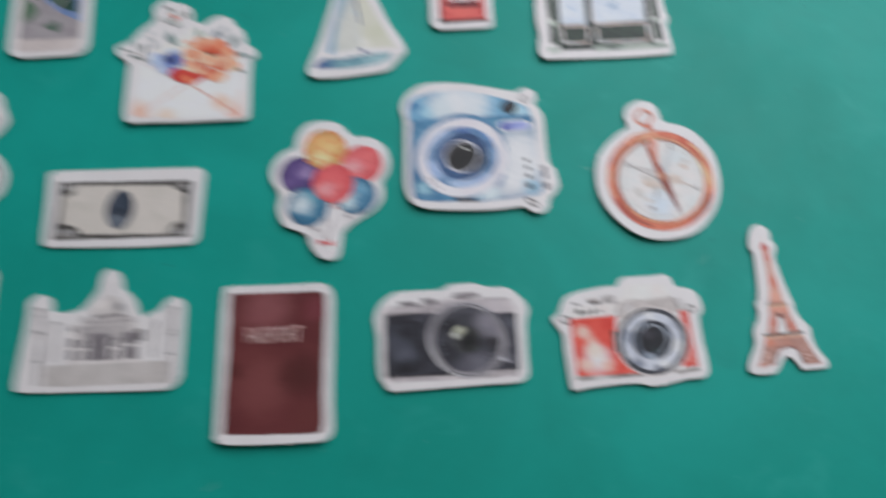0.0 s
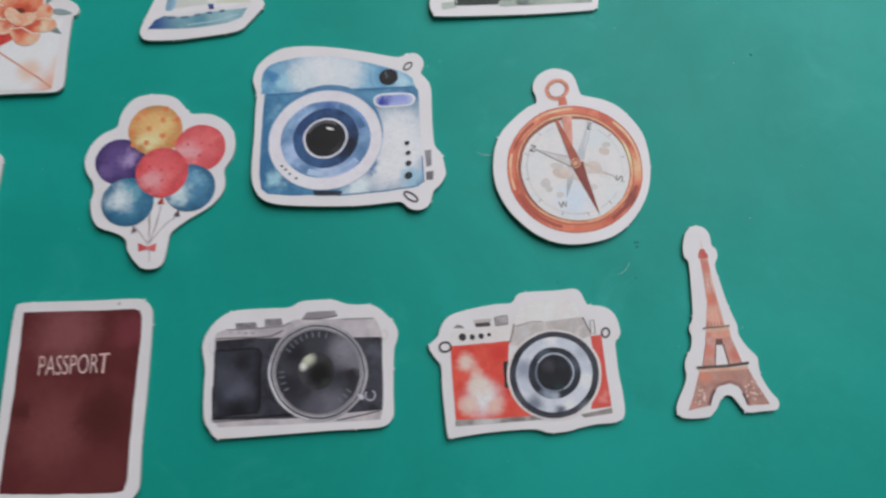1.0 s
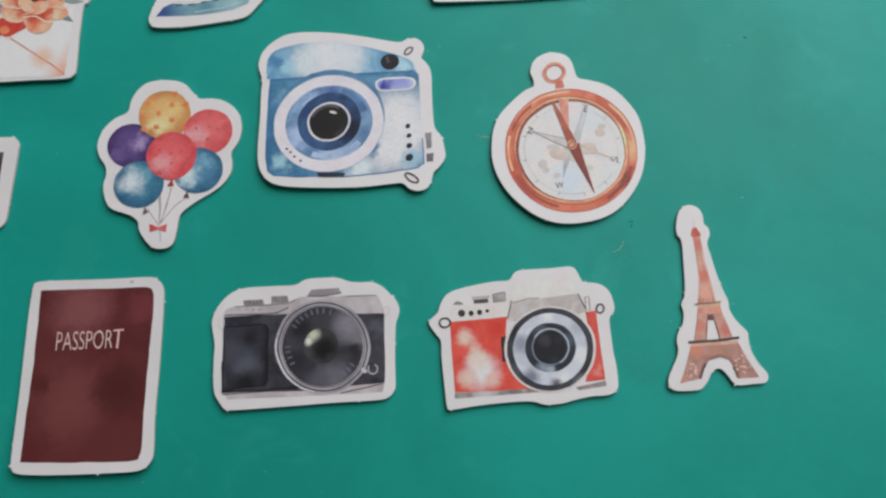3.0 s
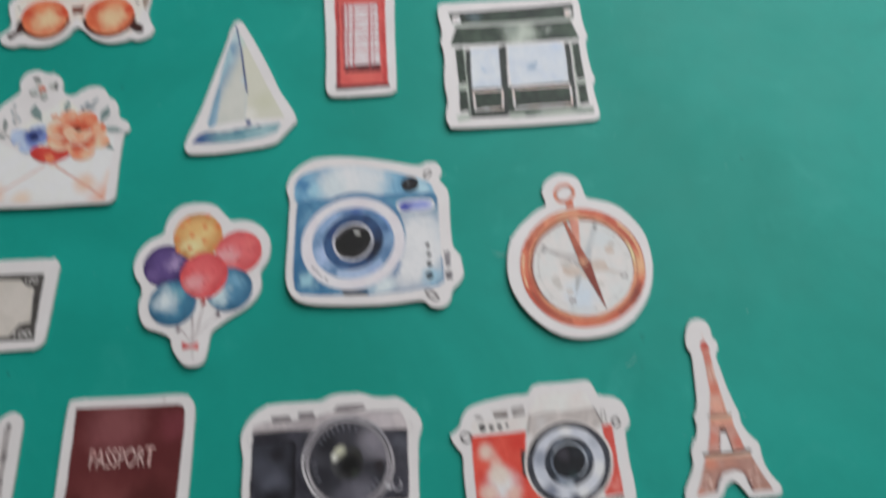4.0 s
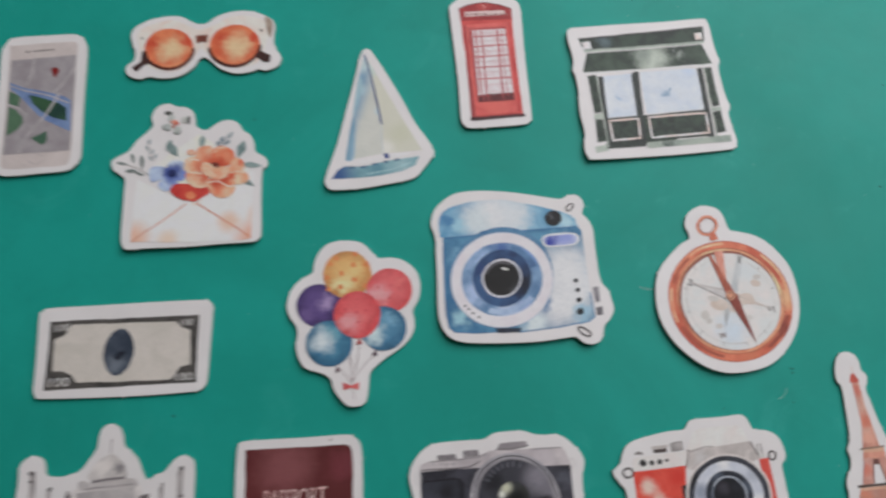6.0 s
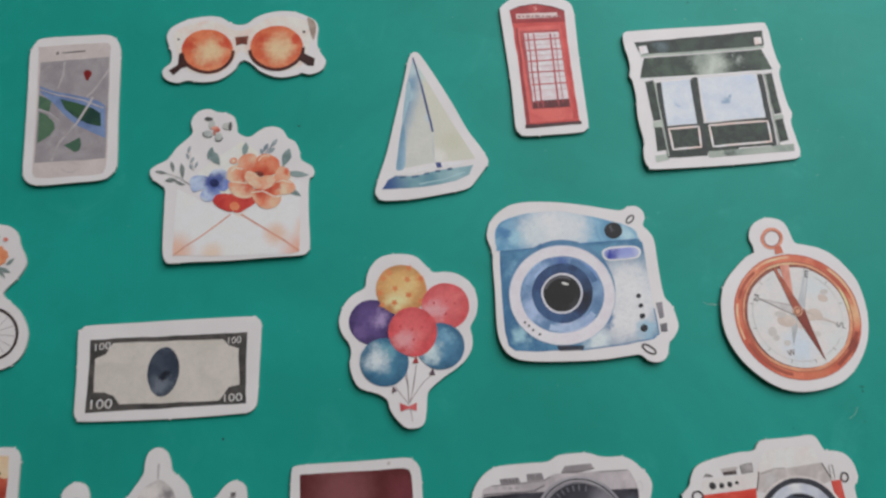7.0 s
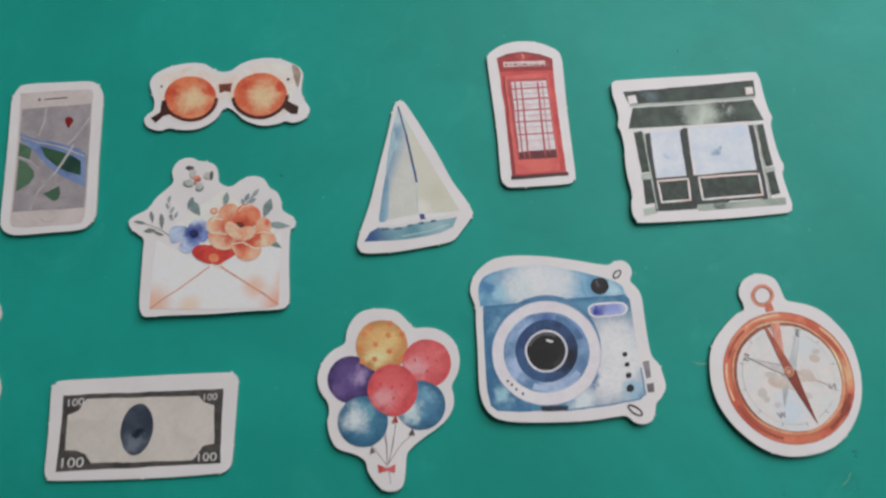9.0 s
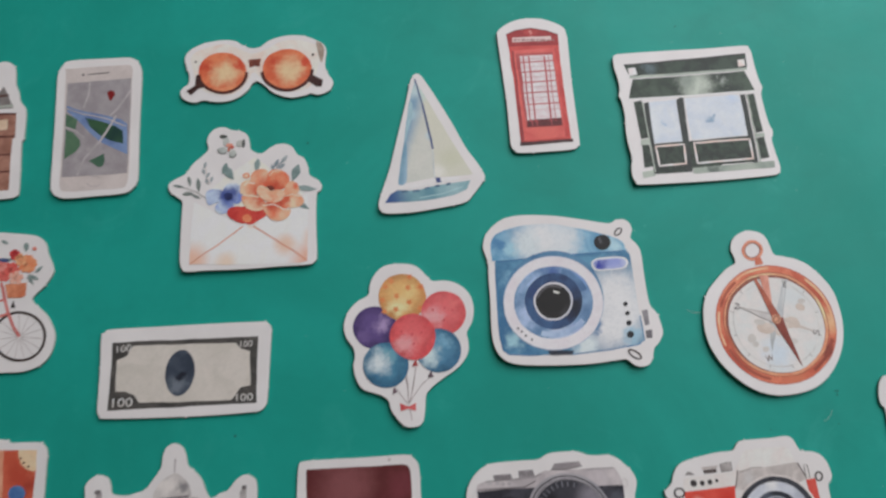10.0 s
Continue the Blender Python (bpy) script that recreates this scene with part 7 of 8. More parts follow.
patch(st, "arch_opening", ink((150, 144, 146), (120, 114, 118)), [(0.25, -0.26), (0.42, -0.23), (0.42, -0.48), (0.25, -0.50)], 3)
patch(st, "arch_opening", ink((150, 144, 146), (120, 114, 118)), [(0.27, -0.57), (0.43, -0.54), (0.44, -0.81), (0.27, -0.84)], 3)
patch(st, "arch_opening", ink((150, 144, 146), (120, 114, 118)), [(0.55, -0.11), (0.92, -0.10), (0.95, -0.40), (0.58, -0.42)], 3)
patch(st, "arch_opening", ink((150, 144, 146), (120, 114, 118)), [(0.58, -0.48), (0.95, -0.47), (0.98, -0.80), (0.60, -0.82)], 3)
stroke(st, "minaret", ink((184, 178, 176), (150, 144, 144)), [(-1.73, 0.63), (-1.61, -1.46)], 0.128, 2)
stroke(st, "minaret", ink((184, 178, 176), (150, 144, 144)), [(-1.32, 0.15), (-1.29, -0.85)], 0.096, 2)
stroke(st, "minaret", ink((184, 178, 176), (150, 144, 144)), [(1.37, 0.14), (1.39, -0.81)], 0.096, 2)
stroke(st, "minaret", ink((184, 178, 176), (150, 144, 144)), [(1.81, 0.47), (1.89, -1.40)], 0.128, 2)
for c, u, v in [((-1.70, -0.07), (0.09, -0.00), (0.00, -0.04)), ((-1.66, -0.84), (0.09, -0.00), (0.00, -0.04)), ((1.84, -0.19), (0.09, -0.00), (0.00, -0.04)), ((1.85, -0.72), (0.09, -0.00), (0.00, -0.04))]:
    disc(st, "minaret_balcony", ink((116, 110, 110)), c, u, v, 4)

st = sticker("clock_tower_sticker", (-15.29, 5.80), (0.01, 0.006, 0, 0),
             "white card sticker of a brown stone clock tower", "sticker",
             [(-0.07, 2.14), (0.11, 2.03), (0.19, 1.81), (0.23, 1.44), (0.36, 1.12), (0.43, 0.84), (0.58, 0.65), (0.64, 0.38), (0.66, -0.33), (0.61, -0.50), (0.67, -1.28), (0.71, -1.93), (0.67, -2.09), (0.44, -2.15), (-0.11, -2.15), (-0.30, -2.08), (-0.36, -1.87), (-0.51, -0.44), (-0.60, -0.26), (-0.71, 0.45), (-0.66, 0.72), (-0.59, 0.89), (-0.56, 1.16), (-0.43, 1.47), (-0.45, 1.84), (-0.39, 2.06), (-0.24, 2.15)])
patch(st, "roof", ink((124, 116, 114), (152, 146, 142)), [(-0.11, 1.36), (-0.01, 1.19), (0.08, 1.00), (0.26, 0.63), (-0.42, 0.60), (-0.31, 0.99), (-0.20, 1.16)], 1)
stroke(st, "roof_band", ink((104, 76, 72)), [(-0.31, 1.02), (0.08, 1.06)], 0.077, 2)
stroke(st, "roof_band", ink((160, 164, 156)), [(-0.43, 0.67), (0.25, 0.71)], 0.092, 2)
patch(st, "tower_shaft", ink((152, 108, 92), (174, 130, 112), scale=2), [(-0.47, 0.44), (0.36, 0.45), (0.41, -0.30), (0.34, -0.33), (0.43, -1.91), (-0.10, -1.92), (-0.37, -0.29), (-0.41, -0.27)], 1)
patch(st, "clock_face", ink((196, 170, 144), (206, 184, 160)), [(-0.19, 0.26), (0.15, 0.28), (0.17, -0.04), (-0.16, -0.06)], 2)
stroke(st, "cornice", ink((112, 70, 62)), [(-0.40, -0.24), (0.41, -0.26)], 0.061, 3)
stroke(st, "cornice", ink((112, 70, 62)), [(-0.27, -0.82), (0.36, -0.82)], 0.061, 3)
stroke(st, "cornice", ink((112, 70, 62)), [(-0.19, -1.34), (0.39, -1.34)], 0.061, 3)
stroke(st, "cornice", ink((112, 70, 62)), [(-0.44, 0.45), (0.36, 0.45)], 0.061, 3)

st = sticker("bicycle_sticker", (-15.03, 0.75), (0.006, 0.006, 0, 0),
             "white card sticker of a pink bicycle with a flower basket", "sticker",
             [(0.07, 1.92), (0.46, 1.87), (0.85, 1.82), (1.16, 1.74), (1.37, 1.53), (1.46, 1.24), (1.62, 0.91), (1.64, 0.68), (1.46, 0.37), (1.22, 0.12), (1.16, -0.03), (1.38, -0.24), (1.62, -0.48), (1.83, -0.87), (1.87, -1.17), (1.78, -1.53), (1.54, -1.78), (1.12, -1.91), (0.61, -1.91), (-0.34, -1.92), (-1.08, -1.83), (-1.64, -1.51), (-1.88, -0.90), (-1.86, -0.38), (-1.56, -0.09), (-1.24, 0.28), (-1.00, 0.73), (-0.94, 1.36), (-0.68, 1.75), (-0.32, 1.91)])
arc(st, "tyre", ink((66, 52, 48), (84, 68, 62)), (0.94, -0.98), (0.67, -0.03), (0.07, -0.64), 0.069, 3)
stroke(st, "spoke", ink((168, 160, 158)), [(1.00, -1.01), (1.55, -1.08)], 0.017, 2)
stroke(st, "spoke", ink((168, 160, 158)), [(0.99, -1.03), (1.50, -1.32)], 0.017, 2)
stroke(st, "spoke", ink((168, 160, 158)), [(0.98, -1.05), (1.36, -1.49)], 0.017, 2)
stroke(st, "spoke", ink((168, 160, 158)), [(0.96, -1.06), (1.14, -1.59)], 0.017, 2)
stroke(st, "spoke", ink((168, 160, 158)), [(0.93, -1.06), (0.89, -1.58)], 0.017, 2)
stroke(st, "spoke", ink((168, 160, 158)), [(0.91, -1.05), (0.65, -1.47)], 0.017, 2)
stroke(st, "spoke", ink((168, 160, 158)), [(0.89, -1.03), (0.45, -1.28)], 0.017, 2)
stroke(st, "spoke", ink((168, 160, 158)), [(0.88, -1.00), (0.34, -1.04)], 0.017, 2)
stroke(st, "spoke", ink((168, 160, 158)), [(0.88, -0.98), (0.33, -0.79)], 0.017, 2)
stroke(st, "spoke", ink((168, 160, 158)), [(0.89, -0.96), (0.43, -0.58)], 0.017, 2)
stroke(st, "spoke", ink((168, 160, 158)), [(0.91, -0.94), (0.62, -0.44)], 0.017, 2)
stroke(st, "spoke", ink((168, 160, 158)), [(0.93, -0.94), (0.86, -0.39)], 0.017, 2)
stroke(st, "spoke", ink((168, 160, 158)), [(0.96, -0.95), (1.12, -0.46)], 0.017, 2)
stroke(st, "spoke", ink((168, 160, 158)), [(0.98, -0.96), (1.34, -0.61)], 0.017, 2)
stroke(st, "spoke", ink((168, 160, 158)), [(0.99, -0.98), (1.50, -0.83)], 0.017, 2)
arc(st, "tyre", ink((66, 52, 48), (84, 68, 62)), (-1.00, -0.89), (0.67, -0.03), (0.09, -0.64), 0.069, 3)
stroke(st, "spoke", ink((168, 160, 158)), [(-0.93, -0.91), (-0.38, -0.99)], 0.017, 2)
stroke(st, "spoke", ink((168, 160, 158)), [(-0.94, -0.93), (-0.42, -1.22)], 0.017, 2)
stroke(st, "spoke", ink((168, 160, 158)), [(-0.95, -0.95), (-0.56, -1.40)], 0.017, 2)
stroke(st, "spoke", ink((168, 160, 158)), [(-0.97, -0.96), (-0.78, -1.49)], 0.017, 2)
stroke(st, "spoke", ink((168, 160, 158)), [(-1.00, -0.96), (-1.03, -1.48)], 0.017, 2)
stroke(st, "spoke", ink((168, 160, 158)), [(-1.02, -0.95), (-1.27, -1.37)], 0.017, 2)
stroke(st, "spoke", ink((168, 160, 158)), [(-1.04, -0.93), (-1.47, -1.18)], 0.017, 2)
stroke(st, "spoke", ink((168, 160, 158)), [(-1.05, -0.91), (-1.59, -0.95)], 0.017, 2)
stroke(st, "spoke", ink((168, 160, 158)), [(-1.05, -0.88), (-1.61, -0.70)], 0.017, 2)
stroke(st, "spoke", ink((168, 160, 158)), [(-1.05, -0.86), (-1.51, -0.48)], 0.017, 2)
stroke(st, "spoke", ink((168, 160, 158)), [(-1.03, -0.85), (-1.33, -0.34)], 0.017, 2)
stroke(st, "spoke", ink((168, 160, 158)), [(-1.00, -0.84), (-1.09, -0.30)], 0.017, 2)
stroke(st, "spoke", ink((168, 160, 158)), [(-0.98, -0.85), (-0.83, -0.36)], 0.017, 2)
stroke(st, "spoke", ink((168, 160, 158)), [(-0.96, -0.86), (-0.60, -0.51)], 0.017, 2)
stroke(st, "spoke", ink((168, 160, 158)), [(-0.94, -0.89), (-0.44, -0.74)], 0.017, 2)
stroke(st, "fork", ink((208, 132, 124), (196, 108, 104)), [(0.28, 0.51), (0.43, 0.04), (0.58, -0.36), (0.76, -0.74), (0.95, -1.00)], 0.077, 4)
stroke(st, "frame_tube", ink((208, 132, 124), (196, 108, 104)), [(0.58, -0.36), (0.06, -0.49), (-0.51, -0.67), (-0.99, -0.90)], 0.077, 4)
stroke(st, "frame_tube", ink((208, 132, 124), (196, 108, 104)), [(0.43, 0.04), (-0.13, -0.16), (-0.55, -0.37)], 0.061, 4)
patch(st, "basket", ink((196, 118, 80), (212, 146, 108), scale=1.6), [(0.39, 0.46), (0.97, 0.45), (0.98, 0.10), (0.86, 0.06), (0.49, 0.07)], 5)
patch(st, "blossom_petal", ink((204, 96, 88), (216, 128, 116), spots=((0.33, 0.73, 0.08, (167, 78, 72)),), scale=2), [(0.36, 0.73), (0.44, 0.71), (0.51, 0.65), (0.50, 0.58), (0.46, 0.56), (0.44, 0.53), (0.36, 0.55), (0.32, 0.62), (0.33, 0.71)], 6, True)
patch(st, "blossom_petal", ink((204, 96, 88), (216, 128, 116), spots=((0.33, 0.73, 0.08, (167, 78, 72)),), scale=2), [(0.34, 0.71), (0.36, 0.62), (0.34, 0.55), (0.27, 0.55), (0.23, 0.58), (0.18, 0.60), (0.17, 0.68), (0.22, 0.73), (0.31, 0.73)], 6, True)
patch(st, "blossom_petal", ink((204, 96, 88), (216, 128, 116), spots=((0.33, 0.73, 0.08, (167, 78, 72)),), scale=2), [(0.32, 0.71), (0.24, 0.68), (0.16, 0.70), (0.12, 0.76), (0.14, 0.81), (0.14, 0.85), (0.20, 0.88), (0.28, 0.83), (0.33, 0.75)], 6, True)
patch(st, "blossom_petal", ink((204, 96, 88), (216, 128, 116), spots=((0.33, 0.73, 0.08, (167, 78, 72)),), scale=2), [(0.31, 0.74), (0.25, 0.81), (0.22, 0.89), (0.27, 0.93), (0.32, 0.92), (0.36, 0.93), (0.42, 0.87), (0.41, 0.79), (0.35, 0.74)], 6, True)
patch(st, "blossom_petal", ink((204, 96, 88), (216, 128, 116), spots=((0.33, 0.73, 0.08, (167, 78, 72)),), scale=2), [(0.34, 0.75), (0.37, 0.82), (0.43, 0.86), (0.50, 0.82), (0.52, 0.77), (0.55, 0.73), (0.51, 0.67), (0.43, 0.66), (0.35, 0.71)], 6, True)
patch(st, "blossom_petal", ink((206, 88, 82), (220, 120, 108), spots=((0.53, 0.84, 0.09, (168, 72, 67)),), scale=2), [(0.53, 0.82), (0.51, 0.74), (0.45, 0.69), (0.37, 0.71), (0.35, 0.76), (0.31, 0.80), (0.34, 0.87), (0.42, 0.89), (0.51, 0.86)], 6, True)
patch(st, "blossom_petal", ink((206, 88, 82), (220, 120, 108), spots=((0.53, 0.84, 0.09, (168, 72, 67)),), scale=2), [(0.51, 0.84), (0.42, 0.85), (0.34, 0.90), (0.33, 0.98), (0.37, 1.00), (0.38, 1.04), (0.46, 1.03), (0.52, 0.96), (0.53, 0.87)], 6, True)
patch(st, "blossom_petal", ink((206, 88, 82), (220, 120, 108), spots=((0.53, 0.84, 0.09, (168, 72, 67)),), scale=2), [(0.52, 0.86), (0.48, 0.95), (0.50, 1.03), (0.57, 1.06), (0.61, 1.02), (0.66, 1.01), (0.68, 0.94), (0.64, 0.87), (0.55, 0.85)], 6, True)
patch(st, "blossom_petal", ink((206, 88, 82), (220, 120, 108), spots=((0.53, 0.84, 0.09, (168, 72, 67)),), scale=2), [(0.55, 0.86), (0.62, 0.90), (0.70, 0.90), (0.76, 0.84), (0.74, 0.79), (0.76, 0.75), (0.69, 0.71), (0.61, 0.74), (0.54, 0.82)], 6, True)
patch(st, "blossom_petal", ink((206, 88, 82), (220, 120, 108), spots=((0.53, 0.84, 0.09, (168, 72, 67)),), scale=2), [(0.55, 0.83), (0.63, 0.77), (0.67, 0.69), (0.64, 0.63), (0.58, 0.64), (0.54, 0.62), (0.48, 0.67), (0.47, 0.76), (0.52, 0.83)], 6, True)
patch(st, "blossom_petal", ink((198, 62, 66), (208, 84, 84), spots=((0.57, 1.25, 0.06, (162, 50, 54)),), scale=2), [(0.56, 1.24), (0.51, 1.21), (0.45, 1.22), (0.42, 1.27), (0.43, 1.30), (0.42, 1.34), (0.47, 1.36), (0.53, 1.33), (0.57, 1.27)], 6, True)
patch(st, "blossom_petal", ink((198, 62, 66), (208, 84, 84), spots=((0.57, 1.25, 0.06, (162, 50, 54)),), scale=2), [(0.56, 1.26), (0.51, 1.31), (0.48, 1.37), (0.52, 1.41), (0.55, 1.40), (0.58, 1.41), (0.63, 1.37), (0.63, 1.31), (0.59, 1.26)], 6, True)
patch(st, "blossom_petal", ink((198, 62, 66), (208, 84, 84), spots=((0.57, 1.25, 0.06, (162, 50, 54)),), scale=2), [(0.58, 1.27), (0.60, 1.33), (0.65, 1.36), (0.70, 1.33), (0.71, 1.29), (0.73, 1.27), (0.71, 1.22), (0.65, 1.21), (0.59, 1.24)], 6, True)
patch(st, "blossom_petal", ink((198, 62, 66), (208, 84, 84), spots=((0.57, 1.25, 0.06, (162, 50, 54)),), scale=2), [(0.59, 1.25), (0.66, 1.24), (0.71, 1.20), (0.71, 1.15), (0.68, 1.13), (0.66, 1.11), (0.61, 1.12), (0.57, 1.17), (0.57, 1.24)], 6, True)
patch(st, "blossom_petal", ink((198, 62, 66), (208, 84, 84), spots=((0.57, 1.25, 0.06, (162, 50, 54)),), scale=2), [(0.58, 1.24), (0.60, 1.17), (0.59, 1.12), (0.54, 1.11), (0.50, 1.14), (0.47, 1.15), (0.46, 1.20), (0.49, 1.25), (0.56, 1.25)], 6, True)
patch(st, "blossom_petal", ink((214, 130, 84), (226, 160, 116), spots=((0.94, 0.98, 0.10, (175, 106, 68)),), scale=2), [(0.95, 1.01), (1.00, 1.09), (1.09, 1.13), (1.17, 1.07), (1.18, 1.00), (1.21, 0.95), (1.16, 0.88), (1.06, 0.89), (0.96, 0.96)], 6, True)
patch(st, "blossom_petal", ink((214, 130, 84), (226, 160, 116), spots=((0.94, 0.98, 0.10, (175, 106, 68)),), scale=2), [(0.97, 0.98), (1.08, 0.94), (1.15, 0.86), (1.14, 0.78), (1.07, 0.76), (1.04, 0.72), (0.95, 0.75), (0.90, 0.85), (0.93, 0.96)], 6, True)
patch(st, "blossom_petal", ink((214, 130, 84), (226, 160, 116), spots=((0.94, 0.98, 0.10, (175, 106, 68)),), scale=2), [(0.95, 0.95), (0.97, 0.84), (0.93, 0.76), (0.83, 0.76), (0.79, 0.82), (0.73, 0.85), (0.72, 0.94), (0.80, 1.00), (0.91, 0.99)], 6, True)
patch(st, "blossom_petal", ink((214, 130, 84), (226, 160, 116), spots=((0.94, 0.98, 0.10, (175, 106, 68)),), scale=2), [(0.92, 0.97), (0.82, 0.93), (0.72, 0.96), (0.68, 1.05), (0.71, 1.10), (0.71, 1.16), (0.80, 1.18), (0.89, 1.12), (0.93, 1.01)], 6, True)
patch(st, "blossom_petal", ink((214, 130, 84), (226, 160, 116), spots=((0.94, 0.98, 0.10, (175, 106, 68)),), scale=2), [(0.92, 1.00), (0.84, 1.09), (0.82, 1.19), (0.88, 1.24), (0.95, 1.22), (1.01, 1.23), (1.07, 1.15), (1.05, 1.05), (0.97, 0.99)], 6, True)
patch(st, "blossom_petal", ink((222, 150, 104), (228, 170, 130), spots=((0.74, 1.12, 0.07, (182, 122, 85)),), scale=2), [(0.73, 1.13), (0.67, 1.18), (0.65, 1.24), (0.67, 1.29), (0.72, 1.28), (0.74, 1.29), (0.79, 1.25), (0.79, 1.18), (0.76, 1.13)], 6, True)
patch(st, "blossom_petal", ink((222, 150, 104), (228, 170, 130), spots=((0.74, 1.12, 0.07, (182, 122, 85)),), scale=2), [(0.75, 1.13), (0.77, 1.19), (0.82, 1.23), (0.88, 1.21), (0.89, 1.17), (0.92, 1.14), (0.89, 1.09), (0.83, 1.08), (0.76, 1.11)], 6, True)
patch(st, "blossom_petal", ink((222, 150, 104), (228, 170, 130), spots=((0.74, 1.12, 0.07, (182, 122, 85)),), scale=2), [(0.76, 1.12), (0.83, 1.10), (0.89, 1.06), (0.89, 1.00), (0.86, 0.99), (0.85, 0.96), (0.79, 0.97), (0.74, 1.03), (0.74, 1.10)], 6, True)
patch(st, "blossom_petal", ink((222, 150, 104), (228, 170, 130), spots=((0.74, 1.12, 0.07, (182, 122, 85)),), scale=2), [(0.75, 1.10), (0.77, 1.03), (0.75, 0.97), (0.70, 0.96), (0.67, 0.99), (0.64, 0.99), (0.62, 1.05), (0.66, 1.10), (0.73, 1.12)], 6, True)
patch(st, "blossom_petal", ink((222, 150, 104), (228, 170, 130), spots=((0.74, 1.12, 0.07, (182, 122, 85)),), scale=2), [(0.73, 1.11), (0.67, 1.08), (0.61, 1.08), (0.57, 1.13), (0.58, 1.17), (0.57, 1.20), (0.62, 1.22), (0.69, 1.19), (0.73, 1.13)], 6, True)
patch(st, "blossom_petal", ink((222, 160, 140), (226, 180, 164), spots=((0.68, 0.62, 0.08, (182, 131, 114)),), scale=2), [(0.66, 0.61), (0.59, 0.61), (0.51, 0.64), (0.48, 0.70), (0.50, 0.72), (0.50, 0.76), (0.56, 0.76), (0.63, 0.71), (0.67, 0.64)], 6, True)
patch(st, "blossom_petal", ink((222, 160, 140), (226, 180, 164), spots=((0.68, 0.62, 0.08, (182, 131, 114)),), scale=2), [(0.67, 0.63), (0.63, 0.70), (0.62, 0.78), (0.66, 0.82), (0.70, 0.80), (0.73, 0.81), (0.76, 0.75), (0.75, 0.67), (0.69, 0.63)], 6, True)
patch(st, "blossom_petal", ink((222, 160, 140), (226, 180, 164), spots=((0.68, 0.62, 0.08, (182, 131, 114)),), scale=2), [(0.69, 0.63), (0.74, 0.68), (0.81, 0.70), (0.87, 0.66), (0.87, 0.62), (0.89, 0.59), (0.85, 0.56), (0.76, 0.56), (0.69, 0.60)], 6, True)
patch(st, "blossom_petal", ink((222, 160, 140), (226, 180, 164), spots=((0.68, 0.62, 0.08, (182, 131, 114)),), scale=2), [(0.70, 0.61), (0.77, 0.57), (0.82, 0.50), (0.81, 0.44), (0.78, 0.44), (0.76, 0.41), (0.70, 0.45), (0.66, 0.53), (0.67, 0.60)], 6, True)
patch(st, "blossom_petal", ink((222, 160, 140), (226, 180, 164), spots=((0.68, 0.62, 0.08, (182, 131, 114)),), scale=2), [(0.68, 0.60), (0.67, 0.53), (0.63, 0.47), (0.57, 0.46), (0.55, 0.50), (0.51, 0.51), (0.52, 0.57), (0.58, 0.62), (0.66, 0.62)], 6, True)
patch(st, "blossom_petal", ink((212, 120, 110), (222, 150, 140), spots=((0.18, 0.99, 0.08, (173, 98, 90)),), scale=2), [(0.19, 1.00), (0.24, 1.06), (0.32, 1.07), (0.38, 1.02), (0.38, 0.97), (0.40, 0.94), (0.35, 0.89), (0.26, 0.91), (0.19, 0.97)], 6, True)
patch(st, "blossom_petal", ink((212, 120, 110), (222, 150, 140), spots=((0.18, 0.99, 0.08, (173, 98, 90)),), scale=2), [(0.20, 0.98), (0.28, 0.94), (0.33, 0.87), (0.31, 0.80), (0.26, 0.80), (0.23, 0.78), (0.17, 0.82), (0.14, 0.90), (0.17, 0.97)], 6, True)
patch(st, "blossom_petal", ink((212, 120, 110), (222, 150, 140), spots=((0.18, 0.99, 0.08, (173, 98, 90)),), scale=2), [(0.18, 0.97), (0.17, 0.89), (0.13, 0.83), (0.06, 0.84), (0.03, 0.88), (-0.01, 0.91), (0.00, 0.98), (0.07, 1.01), (0.16, 1.00)], 6, True)
patch(st, "blossom_petal", ink((212, 120, 110), (222, 150, 140), spots=((0.18, 0.99, 0.08, (173, 98, 90)),), scale=2), [(0.16, 0.98), (0.08, 0.98), (-0.00, 1.01), (-0.02, 1.08), (0.01, 1.11), (0.01, 1.15), (0.08, 1.15), (0.15, 1.09), (0.18, 1.01)], 6, True)
patch(st, "blossom_petal", ink((212, 120, 110), (222, 150, 140), spots=((0.18, 0.99, 0.08, (173, 98, 90)),), scale=2), [(0.17, 1.01), (0.12, 1.08), (0.12, 1.16), (0.17, 1.19), (0.22, 1.17), (0.26, 1.17), (0.30, 1.10), (0.27, 1.03), (0.20, 0.99)], 6, True)
patch(st, "leaf", ink((140, 154, 150), (110, 130, 128)), [(0.98, 0.66), (1.05, 0.67), (1.13, 0.66), (1.20, 0.62), (1.30, 0.52), (1.18, 0.53), (1.11, 0.55), (1.03, 0.60)], 5)
patch(st, "leaf", ink((140, 154, 150), (110, 130, 128)), [(1.17, 0.72), (1.18, 0.78), (1.22, 0.83), (1.27, 0.87), (1.37, 0.90), (1.33, 0.81), (1.29, 0.76), (1.22, 0.73)], 5)
patch(st, "leaf", ink((140, 154, 150), (110, 130, 128)), [(0.18, 1.07), (0.23, 1.12), (0.30, 1.16), (0.39, 1.17), (0.53, 1.14), (0.43, 1.08), (0.35, 1.05), (0.26, 1.05)], 5)
patch(st, "leaf", ink((140, 154, 150), (110, 130, 128)), [(0.97, 0.62), (1.03, 0.59), (1.09, 0.55), (1.13, 0.48), (1.18, 0.38), (1.09, 0.44), (1.03, 0.49), (0.99, 0.56)], 5)
